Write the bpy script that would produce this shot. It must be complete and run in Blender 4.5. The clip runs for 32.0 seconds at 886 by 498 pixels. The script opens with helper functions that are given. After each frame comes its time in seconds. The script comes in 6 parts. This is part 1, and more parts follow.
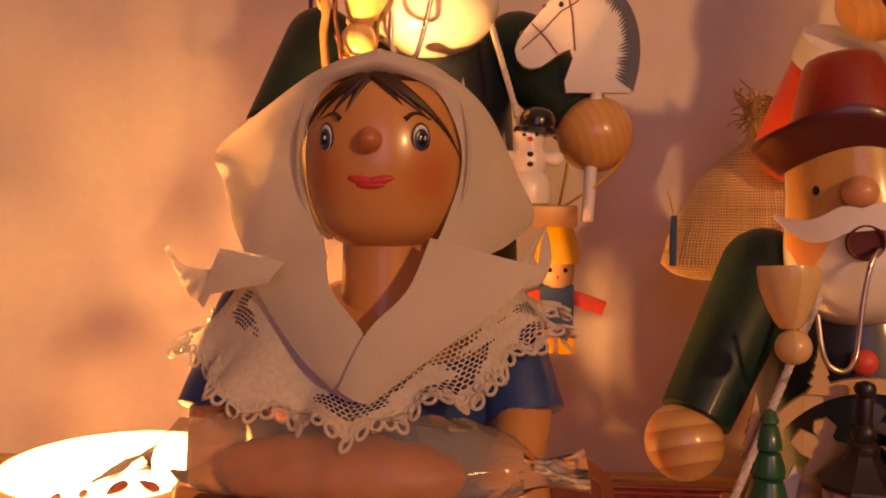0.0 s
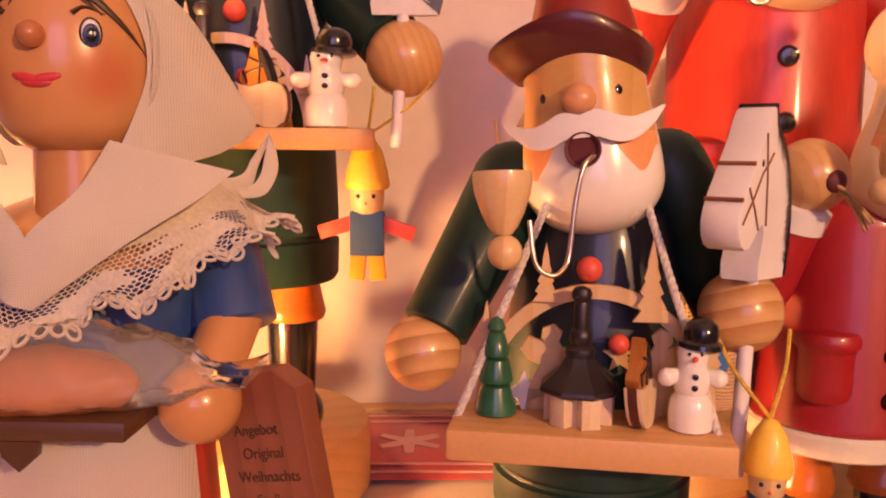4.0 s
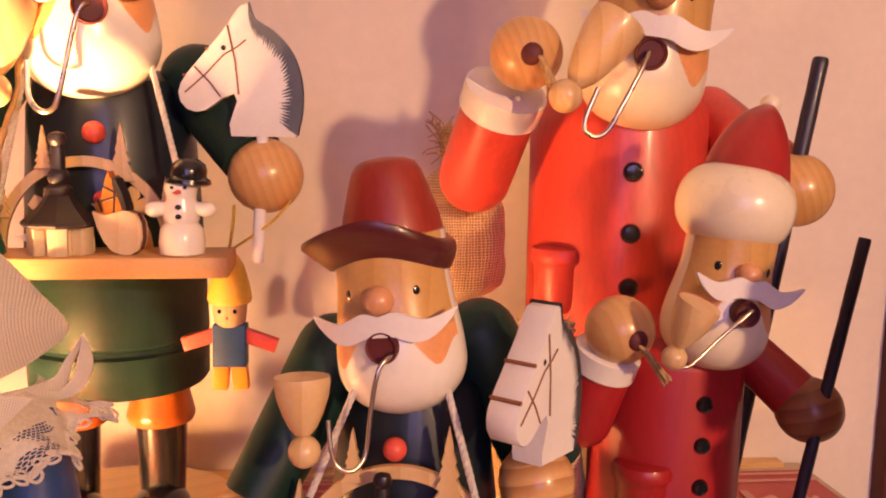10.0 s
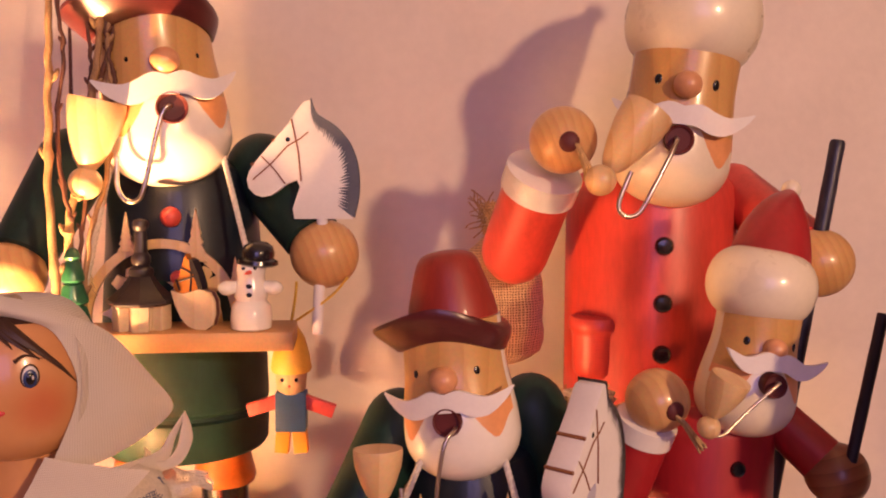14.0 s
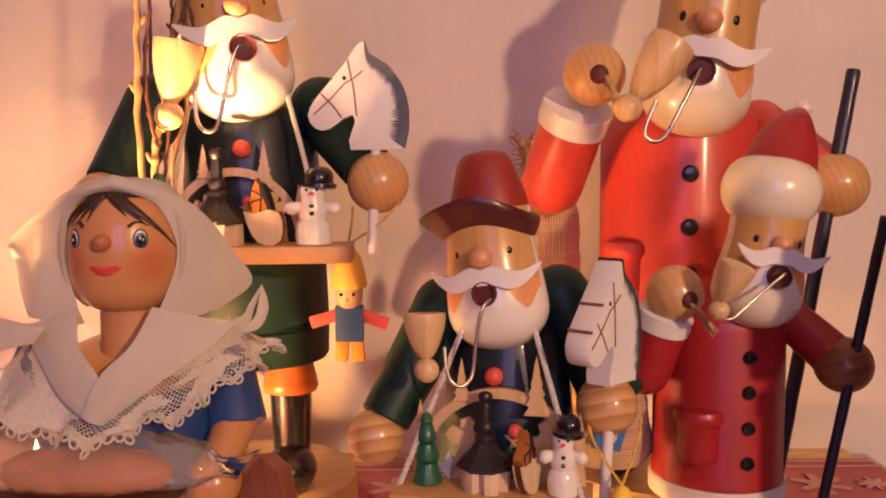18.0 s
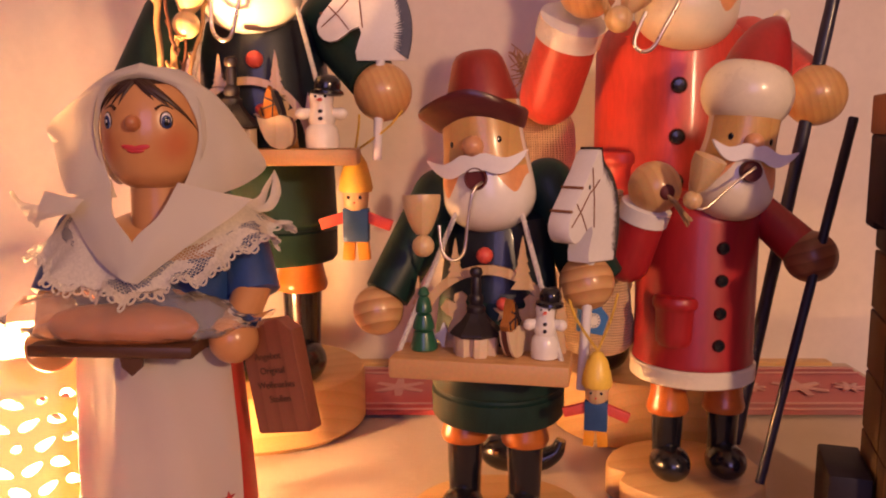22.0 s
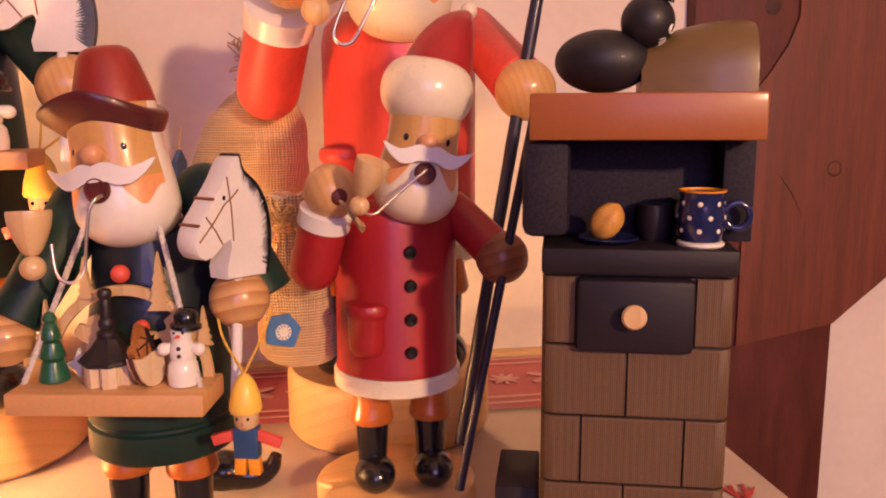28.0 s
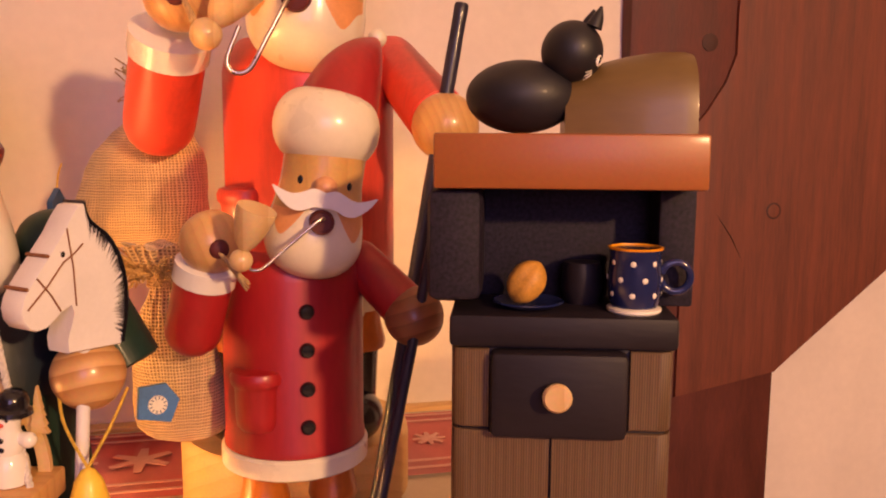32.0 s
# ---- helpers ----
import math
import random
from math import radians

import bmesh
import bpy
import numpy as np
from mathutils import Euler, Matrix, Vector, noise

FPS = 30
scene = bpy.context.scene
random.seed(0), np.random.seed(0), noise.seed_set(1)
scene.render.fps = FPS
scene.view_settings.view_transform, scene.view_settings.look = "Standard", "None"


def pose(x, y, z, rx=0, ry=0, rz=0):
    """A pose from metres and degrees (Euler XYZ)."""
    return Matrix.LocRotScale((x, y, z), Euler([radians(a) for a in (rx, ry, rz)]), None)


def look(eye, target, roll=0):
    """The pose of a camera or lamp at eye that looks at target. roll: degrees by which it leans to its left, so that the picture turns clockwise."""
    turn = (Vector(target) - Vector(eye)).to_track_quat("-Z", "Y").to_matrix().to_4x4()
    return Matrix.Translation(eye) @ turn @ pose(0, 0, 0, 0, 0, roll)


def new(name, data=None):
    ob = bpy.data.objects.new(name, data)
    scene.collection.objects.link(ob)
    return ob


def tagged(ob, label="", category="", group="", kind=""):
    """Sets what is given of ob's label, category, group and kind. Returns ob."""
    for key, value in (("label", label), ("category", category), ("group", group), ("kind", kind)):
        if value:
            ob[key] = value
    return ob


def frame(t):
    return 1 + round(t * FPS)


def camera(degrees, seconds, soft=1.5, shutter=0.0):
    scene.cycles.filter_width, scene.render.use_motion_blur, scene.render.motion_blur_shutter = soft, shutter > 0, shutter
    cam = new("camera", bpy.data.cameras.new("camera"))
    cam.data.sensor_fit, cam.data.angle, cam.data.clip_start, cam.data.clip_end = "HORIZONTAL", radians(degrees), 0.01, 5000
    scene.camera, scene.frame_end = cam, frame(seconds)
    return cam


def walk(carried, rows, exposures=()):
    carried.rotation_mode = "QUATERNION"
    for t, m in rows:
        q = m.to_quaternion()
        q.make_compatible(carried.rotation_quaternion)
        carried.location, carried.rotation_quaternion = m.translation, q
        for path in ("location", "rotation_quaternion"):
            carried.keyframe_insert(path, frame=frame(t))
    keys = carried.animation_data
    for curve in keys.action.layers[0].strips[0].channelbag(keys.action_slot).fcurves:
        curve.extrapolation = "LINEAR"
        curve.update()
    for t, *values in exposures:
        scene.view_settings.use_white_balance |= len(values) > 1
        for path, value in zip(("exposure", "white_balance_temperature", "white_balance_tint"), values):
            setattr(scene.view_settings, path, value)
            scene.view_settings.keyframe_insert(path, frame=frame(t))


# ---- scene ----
cam = camera(56.3, 32.0, 2.0)
PATH = [
    (0, (-0.2037, 0.0288, 0.1784), (-0.2624, 1.0254, 0.1213), 0.7),
    (0.5, (-0.2043, 0.028, 0.1735), (-0.261, 1.0238, 0.1011), 0.7),
    (1, (-0.2025, 0.012, 0.1712), (-0.2612, 1.0074, 0.0961), 0.7),
    (1.5, (-0.1857, 0.0136, 0.1714), (-0.2203, 1.0096, 0.0887), 0.21),
    (2, (-0.1827, 0.0104, 0.1756), (-0.2076, 1.0063, 0.089), 0.21),
    (2.5, (-0.1779, 0.0112, 0.1759), (-0.1993, 1.0071, 0.0885), 0.31),
    (3, (-0.1698, 0.0192, 0.174), (-0.1736, 1.0145, 0.0771), 0.42),
    (3.5, (-0.1616, 0.028, 0.1713), (-0.145, 1.0217, 0.0605), 0.52),
    (4, (-0.1519, 0.032, 0.1686), (-0.1254, 1.0249, 0.0525), 0.52),
    (4.5, (-0.1422, 0.0336, 0.1676), (-0.1044, 1.0254, 0.0457), 0.42),
    (6.5, (-0.1226, 0.0176, 0.1752), (-0.0492, 1.0061, 0.0433), 0.72),
    (7, (-0.1188, 0.0176, 0.1786), (-0.0368, 1.0055, 0.0468), 0.82),
    (7.5, (-0.1144, 0.0152, 0.1853), (-0.024, 1.0025, 0.0549), 0.72),
    (8, (-0.114, 0.0152, 0.1917), (-0.0221, 1.0023, 0.0605), 0.82),
    (8.5, (-0.1144, 0.02, 0.1997), (-0.0234, 1.007, 0.0674), 0.72),
    (9, (-0.1157, 0.0256, 0.2077), (-0.0207, 1.0121, 0.0746), 0.82),
    (9.5, (-0.1169, 0.024, 0.2148), (-0.0199, 1.0104, 0.0818), 0.92),
    (10, (-0.1175, 0.0216, 0.2244), (-0.0188, 1.0085, 0.0965), 0.91),
    (10.5, (-0.1188, 0.0128, 0.2323), (-0.0231, 1.0021, 0.1218), 0.81),
    (11, (-0.1207, 0.0072, 0.237), (-0.0353, 0.9989, 0.1409), 0.6),
    (11.5, (-0.1216, 0.004, 0.2394), (-0.0409, 0.997, 0.1535), 0.5),
    (12, (-0.1225, 0.0008, 0.2409), (-0.0448, 0.9948, 0.1634), 0.4),
    (12.5, (-0.1258, -0.0024, 0.2431), (-0.0497, 0.9918, 0.167), 0.3),
    (13, (-0.129, -0.0064, 0.2429), (-0.0547, 0.9883, 0.1722), 0.3),
    (13.5, (-0.1298, -0.0072, 0.2421), (-0.0581, 0.9878, 0.1732), 0.3),
    (14, (-0.1304, -0.0056, 0.2388), (-0.0607, 0.9895, 0.1694), 0.3),
    (14.5, (-0.1303, -0.0048, 0.2372), (-0.0677, 0.991, 0.1703), 0.2),
    (16.5, (-0.1324, -0.024, 0.2179), (-0.0994, 0.9732, 0.1512), -0.39),
    (17, (-0.1322, -0.04, 0.2147), (-0.1052, 0.9575, 0.1487), -0.39),
    (17.5, (-0.1327, -0.0496, 0.2099), (-0.1154, 0.9477, 0.1388), -0.39),
    (18, (-0.1278, -0.0488, 0.2093), (-0.1214, 0.9477, 0.1266), -0.39),
    (18.5, (-0.1245, -0.044, 0.2079), (-0.1219, 0.9523, 0.1219), -0.39),
    (19, (-0.1269, -0.0424, 0.207), (-0.1296, 0.9536, 0.1182), -0.39),
    (19.5, (-0.131, -0.0488, 0.2084), (-0.1316, 0.9471, 0.1182), -0.49),
    (20, (-0.134, -0.0576, 0.2058), (-0.135, 0.9381, 0.113), -0.49),
    (20.5, (-0.133, -0.0728, 0.2018), (-0.1344, 0.9228, 0.1081), -0.39),
    (21, (-0.1278, -0.0776, 0.1949), (-0.1304, 0.9156, 0.0785), -0.18),
    (21.5, (-0.1252, -0.0768, 0.1911), (-0.1316, 0.9139, 0.0554), -0.17),
    (22, (-0.1219, -0.0816, 0.1905), (-0.1296, 0.9072, 0.0413), -0.16),
    (22.5, (-0.1155, -0.088, 0.1908), (-0.1136, 0.8993, 0.0322), -0.16),
    (23, (-0.1051, -0.0848, 0.1915), (-0.0804, 0.9015, 0.0286), -0.35),
    (23.5, (-0.0947, -0.0792, 0.1913), (-0.0597, 0.9061, 0.0241), -0.35),
    (24, (-0.0859, -0.0808, 0.191), (-0.0432, 0.9037, 0.0208), -0.45),
    (24.5, (-0.0809, -0.0824, 0.1889), (-0.0246, 0.901, 0.0164), -0.55),
    (25, (-0.0729, -0.0832, 0.1886), (-0.0034, 0.8991, 0.0143), -0.75),
    (25.5, (-0.0675, -0.0832, 0.1913), (0.0187, 0.897, 0.0131), -0.65),
    (27.5, (-0.046, -0.0656, 0.195), (0.098, 0.9071, 0.0131), -0.17),
    (28, (-0.0382, -0.0632, 0.1986), (0.1158, 0.9096, 0.0254), -0.38),
    (28.5, (-0.0359, -0.056, 0.2004), (0.1234, 0.9164, 0.03), -0.29),
    (29, (-0.0335, -0.0416, 0.1997), (0.1312, 0.9308, 0.0341), -0.3),
    (29.5, (-0.0319, -0.032, 0.1998), (0.1404, 0.9401, 0.0407), -0.2),
    (30, (-0.0254, -0.0208, 0.1978), (0.1576, 0.9502, 0.0439), -0.11),
    (30.5, (-0.0223, -0.0176, 0.1996), (0.1742, 0.952, 0.0535), 0.07),
    (31, (-0.0207, -0.016, 0.1997), (0.1833, 0.9523, 0.0555), 0.17),
    (31.5, (-0.0191, -0.0176, 0.2006), (0.1908, 0.9496, 0.0577), 0.26),
    (32, (-0.0151, -0.02, 0.2008), (0.2067, 0.9457, 0.0658), 0.35),
]

EXPOSURES = [(0.0, -0.88, 11200, 27), (1.0, -1.28, 11200, 26), (1.5, -1.33, 10800, 25), (2.0, -0.95, 10000, 20), (3.0, -0.3, 8900, 23), (4.0, 0.12, 7950, 29), (7.0, 0.15, 7000, 19), (9.0, 0.15, 6950, 18), (11.0, -0.08, 7400, 22),
             (13.0, -0.18, 6950, 22), (18.0, -0.25, 6600, 17), (20.0, -0.17, 6400, 17), (21.0, -0.34, 6650, 18), (22.0, -0.40, 6950, 21), (23.5, -0.02, 7200, 26), (25.0, 0.03, 6950, 27), (28.0, 0.16, 6650, 21), (30.0, 0.12, 8150, 19), (32.0, 0.2, 8300, 18)]
walk(cam, [(t, look(eye, target, roll)) for t, eye, target, roll in PATH], EXPOSURES)

# ---- light: a warm bulb low on the right in front, a candle lantern on the left, a cool fill from an added window behind ----
world = bpy.data.worlds.new("cool_room_fill")
scene.world = world
world.use_nodes = True
world.node_tree.nodes["Background"].inputs["Color"].default_value = (0.50, 0.41, 0.68, 1)
world.node_tree.nodes["Background"].inputs["Strength"].default_value = 0.034


def lamp(name, kind, place, watts, colour, size, target=None):
    data = bpy.data.lights.new(name, kind)
    data.energy, data.color = watts, colour
    if kind == "AREA":
        data.shape, data.size, data.size_y = "RECTANGLE", size, size * 1.2
    else:
        data.shadow_soft_size = size
    ob = new(name, data)
    ob.matrix_world = look(place, target) if target else pose(*place)
    return ob


lamp("bulb_light", "POINT", (0.47, -0.85, 0.54), 49.0, (1.0, 0.63, 0.36), 0.03)
lamp("candle_light", "POINT", (-0.3185, 0.277, 0.052), 29.0, (1.0, 0.53, 0.205), 0.010)
# Violet fill for the cool shadows; its window is added and unseen.
lamp("violet_fill_light", "AREA", (-0.25, -2.57, 0.85), 18.0, (0.55, 0.44, 1.0), 1.05, (-0.25, 0.0, 0.85))


# ---- materials ----
def nodes_of(name):
    m = bpy.data.materials.new(name)
    m.use_nodes = True
    t = m.node_tree
    return m, t, t.nodes, t.links, t.nodes["Principled BSDF"]


def pbr(name, col, rough=0.4, metal=0.0, var=0.12, scale=90.0, bump=0.05, coat=0.0, stretch=(1, 1, 1), sheen=0.0, trans=0.0, tilt=(0, 0, 0), spec=0.5):
    """Colour with a coarse and a fine variation, wear in the gloss and a fine relief."""
    m, t, n, l, b = nodes_of(name)
    tc = n.new("ShaderNodeTexCoord")
    mp = n.new("ShaderNodeMapping")
    mp.inputs["Scale"].default_value = stretch
    mp.inputs["Rotation"].default_value = [radians(a) for a in tilt]
    l.new(tc.outputs["Object"], mp.inputs["Vector"])
    n1, n2 = n.new("ShaderNodeTexNoise"), n.new("ShaderNodeTexNoise")
    for q, sc in ((n1, scale), (n2, scale * 9)):
        q.inputs["Scale"].default_value = sc
        q.inputs["Detail"].default_value = 4
        l.new(mp.outputs["Vector"], q.inputs["Vector"])
    mix = n.new("ShaderNodeMath")
    mix.operation = "MULTIPLY_ADD"
    l.new(n2.outputs["Fac"], mix.inputs[0])
    mix.inputs[1].default_value = 0.45
    l.new(n1.outputs["Fac"], mix.inputs[2])
    ramp = n.new("ShaderNodeValToRGB")
    ramp.color_ramp.elements[0].position, ramp.color_ramp.elements[1].position = 0.45, 1.0
    ramp.color_ramp.elements[0].color = (*[c * (1 - var) for c in col], 1)
    ramp.color_ramp.elements[1].color = (*[min(1, c * (1 + var)) for c in col], 1)
    l.new(mix.outputs[0], ramp.inputs["Fac"])
    l.new(ramp.outputs["Color"], b.inputs["Base Color"])
    rr = n.new("ShaderNodeMapRange")
    rr.inputs["To Min"].default_value, rr.inputs["To Max"].default_value = max(0.03, rough * 0.8), min(1, rough * 1.25)
    l.new(n1.outputs["Fac"], rr.inputs["Value"])
    l.new(rr.outputs["Result"], b.inputs["Roughness"])
    bp = n.new("ShaderNodeBump")
    bp.inputs["Strength"].default_value, bp.inputs["Distance"].default_value = bump, 0.0006
    l.new(n2.outputs["Fac"], bp.inputs["Height"])
    l.new(bp.outputs["Normal"], b.inputs["Normal"])
    b.inputs["Metallic"].default_value = metal
    b.inputs["Specular IOR Level"].default_value = spec
    b.inputs["Coat Weight"].default_value, b.inputs["Coat Roughness"].default_value = coat, 0.12
    b.inputs["Sheen Weight"].default_value = sheen
    b.inputs["Transmission Weight"].default_value = trans
    return m


def wood(name, light, dark, rings=330.0, axis="X", rough=0.4, coat=0.15, twist=3.0, sharp=0.5, tilt=(0, 0, 0)):
    """Turned or sawn wood with growth rings and fine pores."""
    m, t, n, l, b = nodes_of(name)
    tc, mp = n.new("ShaderNodeTexCoord"), n.new("ShaderNodeMapping")
    mp.inputs["Rotation"].default_value = [radians(a) for a in tilt]
    l.new(tc.outputs["Object"], mp.inputs["Vector"])
    w = n.new("ShaderNodeTexWave")
    w.wave_type, w.bands_direction, w.wave_profile = "BANDS", axis, "SAW"
    w.inputs["Scale"].default_value = rings / 6.28
    w.inputs["Distortion"].default_value, w.inputs["Detail"].default_value = twist, 2.0
    w.inputs["Detail Scale"].default_value = 0.35
    l.new(mp.outputs["Vector"], w.inputs["Vector"])
    pore = n.new("ShaderNodeTexNoise")
    pore.inputs["Scale"].default_value, pore.inputs["Detail"].default_value = 700.0, 3.0
    l.new(mp.outputs["Vector"], pore.inputs["Vector"])
    ramp = n.new("ShaderNodeValToRGB")
    e = ramp.color_ramp.elements
    e[0].position, e[1].position = sharp, 1.0
    e[0].color, e[1].color = (*light, 1), (*dark, 1)
    l.new(w.outputs["Fac"], ramp.inputs["Fac"])
    mx = n.new("ShaderNodeMix")
    mx.data_type, mx.blend_type = "RGBA", "MULTIPLY"
    mx.inputs["Factor"].default_value = 0.25
    l.new(ramp.outputs["Color"], mx.inputs["A"])
    l.new(pore.outputs["Color"], mx.inputs["B"])
    l.new(mx.outputs["Result"], b.inputs["Base Color"])
    bp = n.new("ShaderNodeBump")
    bp.inputs["Strength"].default_value, bp.inputs["Distance"].default_value = 0.08, 0.0004
    l.new(pore.outputs["Fac"], bp.inputs["Height"])
    l.new(bp.outputs["Normal"], b.inputs["Normal"])
    b.inputs["Roughness"].default_value = rough
    b.inputs["Coat Weight"].default_value, b.inputs["Coat Roughness"].default_value = coat, 0.15
    return m


def sheer(m, col, share):
    """Lets part of the light through thin cloth."""
    n, l = m.node_tree.nodes, m.node_tree.links
    tr, mix = n.new("ShaderNodeBsdfTranslucent"), n.new("ShaderNodeMixShader")
    tr.inputs["Color"].default_value = (*col, 1)
    mix.inputs["Fac"].default_value = share
    l.new(n["Principled BSDF"].outputs["BSDF"], mix.inputs[1])
    l.new(tr.outputs["BSDF"], mix.inputs[2])
    l.new(mix.outputs["Shader"], n["Material Output"].inputs["Surface"])
    return m


def weave(name, col, dark, threads, rough=0.85, bump=0.6, trans=0.0):
    """Plain-woven cloth: two crossing sets of threads."""
    m, t, n, l, b = nodes_of(name)
    tc = n.new("ShaderNodeTexCoord")
    outs = []
    for axis in ("X", "Z"):
        w = n.new("ShaderNodeTexWave")
        w.bands_direction = axis
        w.inputs["Scale"].default_value = threads / 6.28
        w.inputs["Distortion"].default_value, w.inputs["Detail"].default_value, w.inputs["Detail Scale"].default_value = 1.5, 2, 0.6
        l.new(tc.outputs["Object"], w.inputs["Vector"])
        outs.append(w)
    mul = n.new("ShaderNodeMath")
    mul.operation = "MULTIPLY"
    l.new(outs[0].outputs["Fac"], mul.inputs[0])
    l.new(outs[1].outputs["Fac"], mul.inputs[1])
    ns = n.new("ShaderNodeTexNoise")
    ns.inputs["Scale"].default_value = 60
    l.new(tc.outputs["Object"], ns.inputs["Vector"])
    add = n.new("ShaderNodeMath")
    add.operation = "MULTIPLY_ADD"
    l.new(ns.outputs["Fac"], add.inputs[0])
    add.inputs[1].default_value = 0.35
    l.new(mul.outputs[0], add.inputs[2])
    ramp = n.new("ShaderNodeValToRGB")
    ramp.color_ramp.elements[0].color, ramp.color_ramp.elements[1].color = (*dark, 1), (*col, 1)
    ramp.color_ramp.elements[0].position, ramp.color_ramp.elements[1].position = 0.1, 0.75
    l.new(add.outputs[0], ramp.inputs["Fac"])
    l.new(ramp.outputs["Color"], b.inputs["Base Color"])
    bp = n.new("ShaderNodeBump")
    bp.inputs["Strength"].default_value, bp.inputs["Distance"].default_value = bump, 0.0005
    l.new(mul.outputs[0], bp.inputs["Height"])
    l.new(bp.outputs["Normal"], b.inputs["Normal"])
    b.inputs["Roughness"].default_value = rough
    b.inputs["Sheen Weight"].default_value = 0.3
    b.inputs["Transmission Weight"].default_value = trans
    return m


def burlap():
    """Coarse jute cloth on a round sack: uneven threads that run round and up, each with its own tone."""
    m, t, n, l, b = nodes_of("brown_burlap")
    tc, sep, ang, com = n.new("ShaderNodeTexCoord"), n.new("ShaderNodeSeparateXYZ"), n.new("ShaderNodeMath"), n.new("ShaderNodeCombineXYZ")
    l.new(tc.outputs["Object"], sep.inputs["Vector"])
    ang.operation = "ARCTAN2"
    l.new(sep.outputs["Y"], ang.inputs[0])
    l.new(sep.outputs["X"], ang.inputs[1])
    arc = n.new("ShaderNodeMath")
    arc.operation = "MULTIPLY"
    arc.inputs[1].default_value = 0.026
    l.new(ang.outputs[0], arc.inputs[0])
    l.new(arc.outputs[0], com.inputs["X"])
    l.new(sep.outputs["Z"], com.inputs["Z"])
    height, tones = [], []
    for axis, squeeze in (("X", (1, 1, 0.02)), ("Z", (0.02, 1, 1))):
        w, mp, ns = n.new("ShaderNodeTexWave"), n.new("ShaderNodeMapping"), n.new("ShaderNodeTexNoise")
        w.bands_direction = axis
        w.inputs["Scale"].default_value, w.inputs["Distortion"].default_value = 215, 2.4
        w.inputs["Detail"].default_value, w.inputs["Detail Scale"].default_value = 2.0, 0.8
        l.new(com.outputs["Vector"], w.inputs["Vector"])
        mp.inputs["Scale"].default_value = squeeze
        l.new(com.outputs["Vector"], mp.inputs["Vector"])
        ns.inputs["Scale"].default_value = 900
        l.new(mp.outputs["Vector"], ns.inputs["Vector"])
        height.append(w.outputs["Fac"])
        tones.append(ns.outputs["Fac"])
    top, tone, both = n.new("ShaderNodeMath"), n.new("ShaderNodeMath"), n.new("ShaderNodeMath")
    top.operation, tone.operation, both.operation = "MAXIMUM", "ADD", "MULTIPLY"
    for q, pair in ((top, height), (tone, tones)):
        l.new(pair[0], q.inputs[0])
        l.new(pair[1], q.inputs[1])
    l.new(top.outputs[0], both.inputs[0])
    l.new(tone.outputs[0], both.inputs[1])
    ramp = n.new("ShaderNodeValToRGB")
    e = ramp.color_ramp.elements
    e[0].position, e[1].position = 0.25, 1.15 / 1.2
    e[0].color, e[1].color = (0.27, 0.145, 0.055, 1), (0.80, 0.56, 0.28, 1)
    l.new(both.outputs[0], ramp.inputs["Fac"])
    l.new(ramp.outputs["Color"], b.inputs["Base Color"])
    bp = n.new("ShaderNodeBump")
    bp.inputs["Strength"].default_value, bp.inputs["Distance"].default_value = 0.9, 0.0006
    l.new(top.outputs[0], bp.inputs["Height"])
    l.new(bp.outputs["Normal"], b.inputs["Normal"])
    b.inputs["Roughness"].default_value = 0.9
    b.inputs["Sheen Weight"].default_value = 0.3
    return m


def glow(name, col, power):
    m, t, n, l, b = nodes_of(name)
    b.inputs["Base Color"].default_value = (*col, 1)
    b.inputs["Emission Color"].default_value = (*col, 1)
    b.inputs["Emission Strength"].default_value = power
    return m


def porcelain():
    """Thin unglazed porcelain that lets warm light through."""
    m, t, n, l, b = nodes_of("unglazed_porcelain")
    tr, mix, ns = n.new("ShaderNodeBsdfTranslucent"), n.new("ShaderNodeMixShader"), n.new("ShaderNodeTexNoise")
    ns.inputs["Scale"].default_value = 180
    tr.inputs["Color"].default_value = (0.95, 0.50, 0.17, 1)
    b.inputs["Base Color"].default_value = (0.88, 0.84, 0.76, 1)
    b.inputs["Roughness"].default_value = 0.6
    mr = n.new("ShaderNodeMapRange")
    mr.inputs["To Min"].default_value, mr.inputs["To Max"].default_value = 0.26, 0.36
    l.new(ns.outputs["Fac"], mr.inputs["Value"])
    l.new(mr.outputs["Result"], mix.inputs["Fac"])
    l.new(b.outputs["BSDF"], mix.inputs[1])
    l.new(tr.outputs["BSDF"], mix.inputs[2])
    l.new(mix.outputs["Shader"], n["Material Output"].inputs["Surface"])
    return m


M_RED = pbr("red_lacquer", (0.60, 0.060, 0.042), 0.40, var=0.25, scale=45, bump=0.06, coat=0.15, stretch=(1, 1, 0.25))
M_CRIMSON = pbr("crimson_lacquer", (0.36, 0.016, 0.020), 0.40, var=0.25, scale=45, bump=0.06, coat=0.15, stretch=(1, 1, 0.25))
M_REDHAT = pbr("red_stained_hat_wood", (0.27, 0.026, 0.017), 0.42, var=0.35, scale=60, bump=0.12, coat=0.12, stretch=(1, 1, 0.12))
M_MAROON = pbr("maroon_stained_brim", (0.085, 0.014, 0.015), 0.33, var=0.35, scale=50, bump=0.12, coat=0.2, stretch=(1, 1, 4))
M_GREEN = pbr("dark_green_lacquer", (0.0066, 0.0290, 0.0230), 0.48, var=0.35, scale=60, bump=0.07, coat=0.03, stretch=(1, 1, 0.3), spec=0.32)
M_NAVY = pbr("blue_black_coat_lacquer", (0.007, 0.015, 0.024), 0.42, var=0.3, scale=60, bump=0.06, coat=0.3)
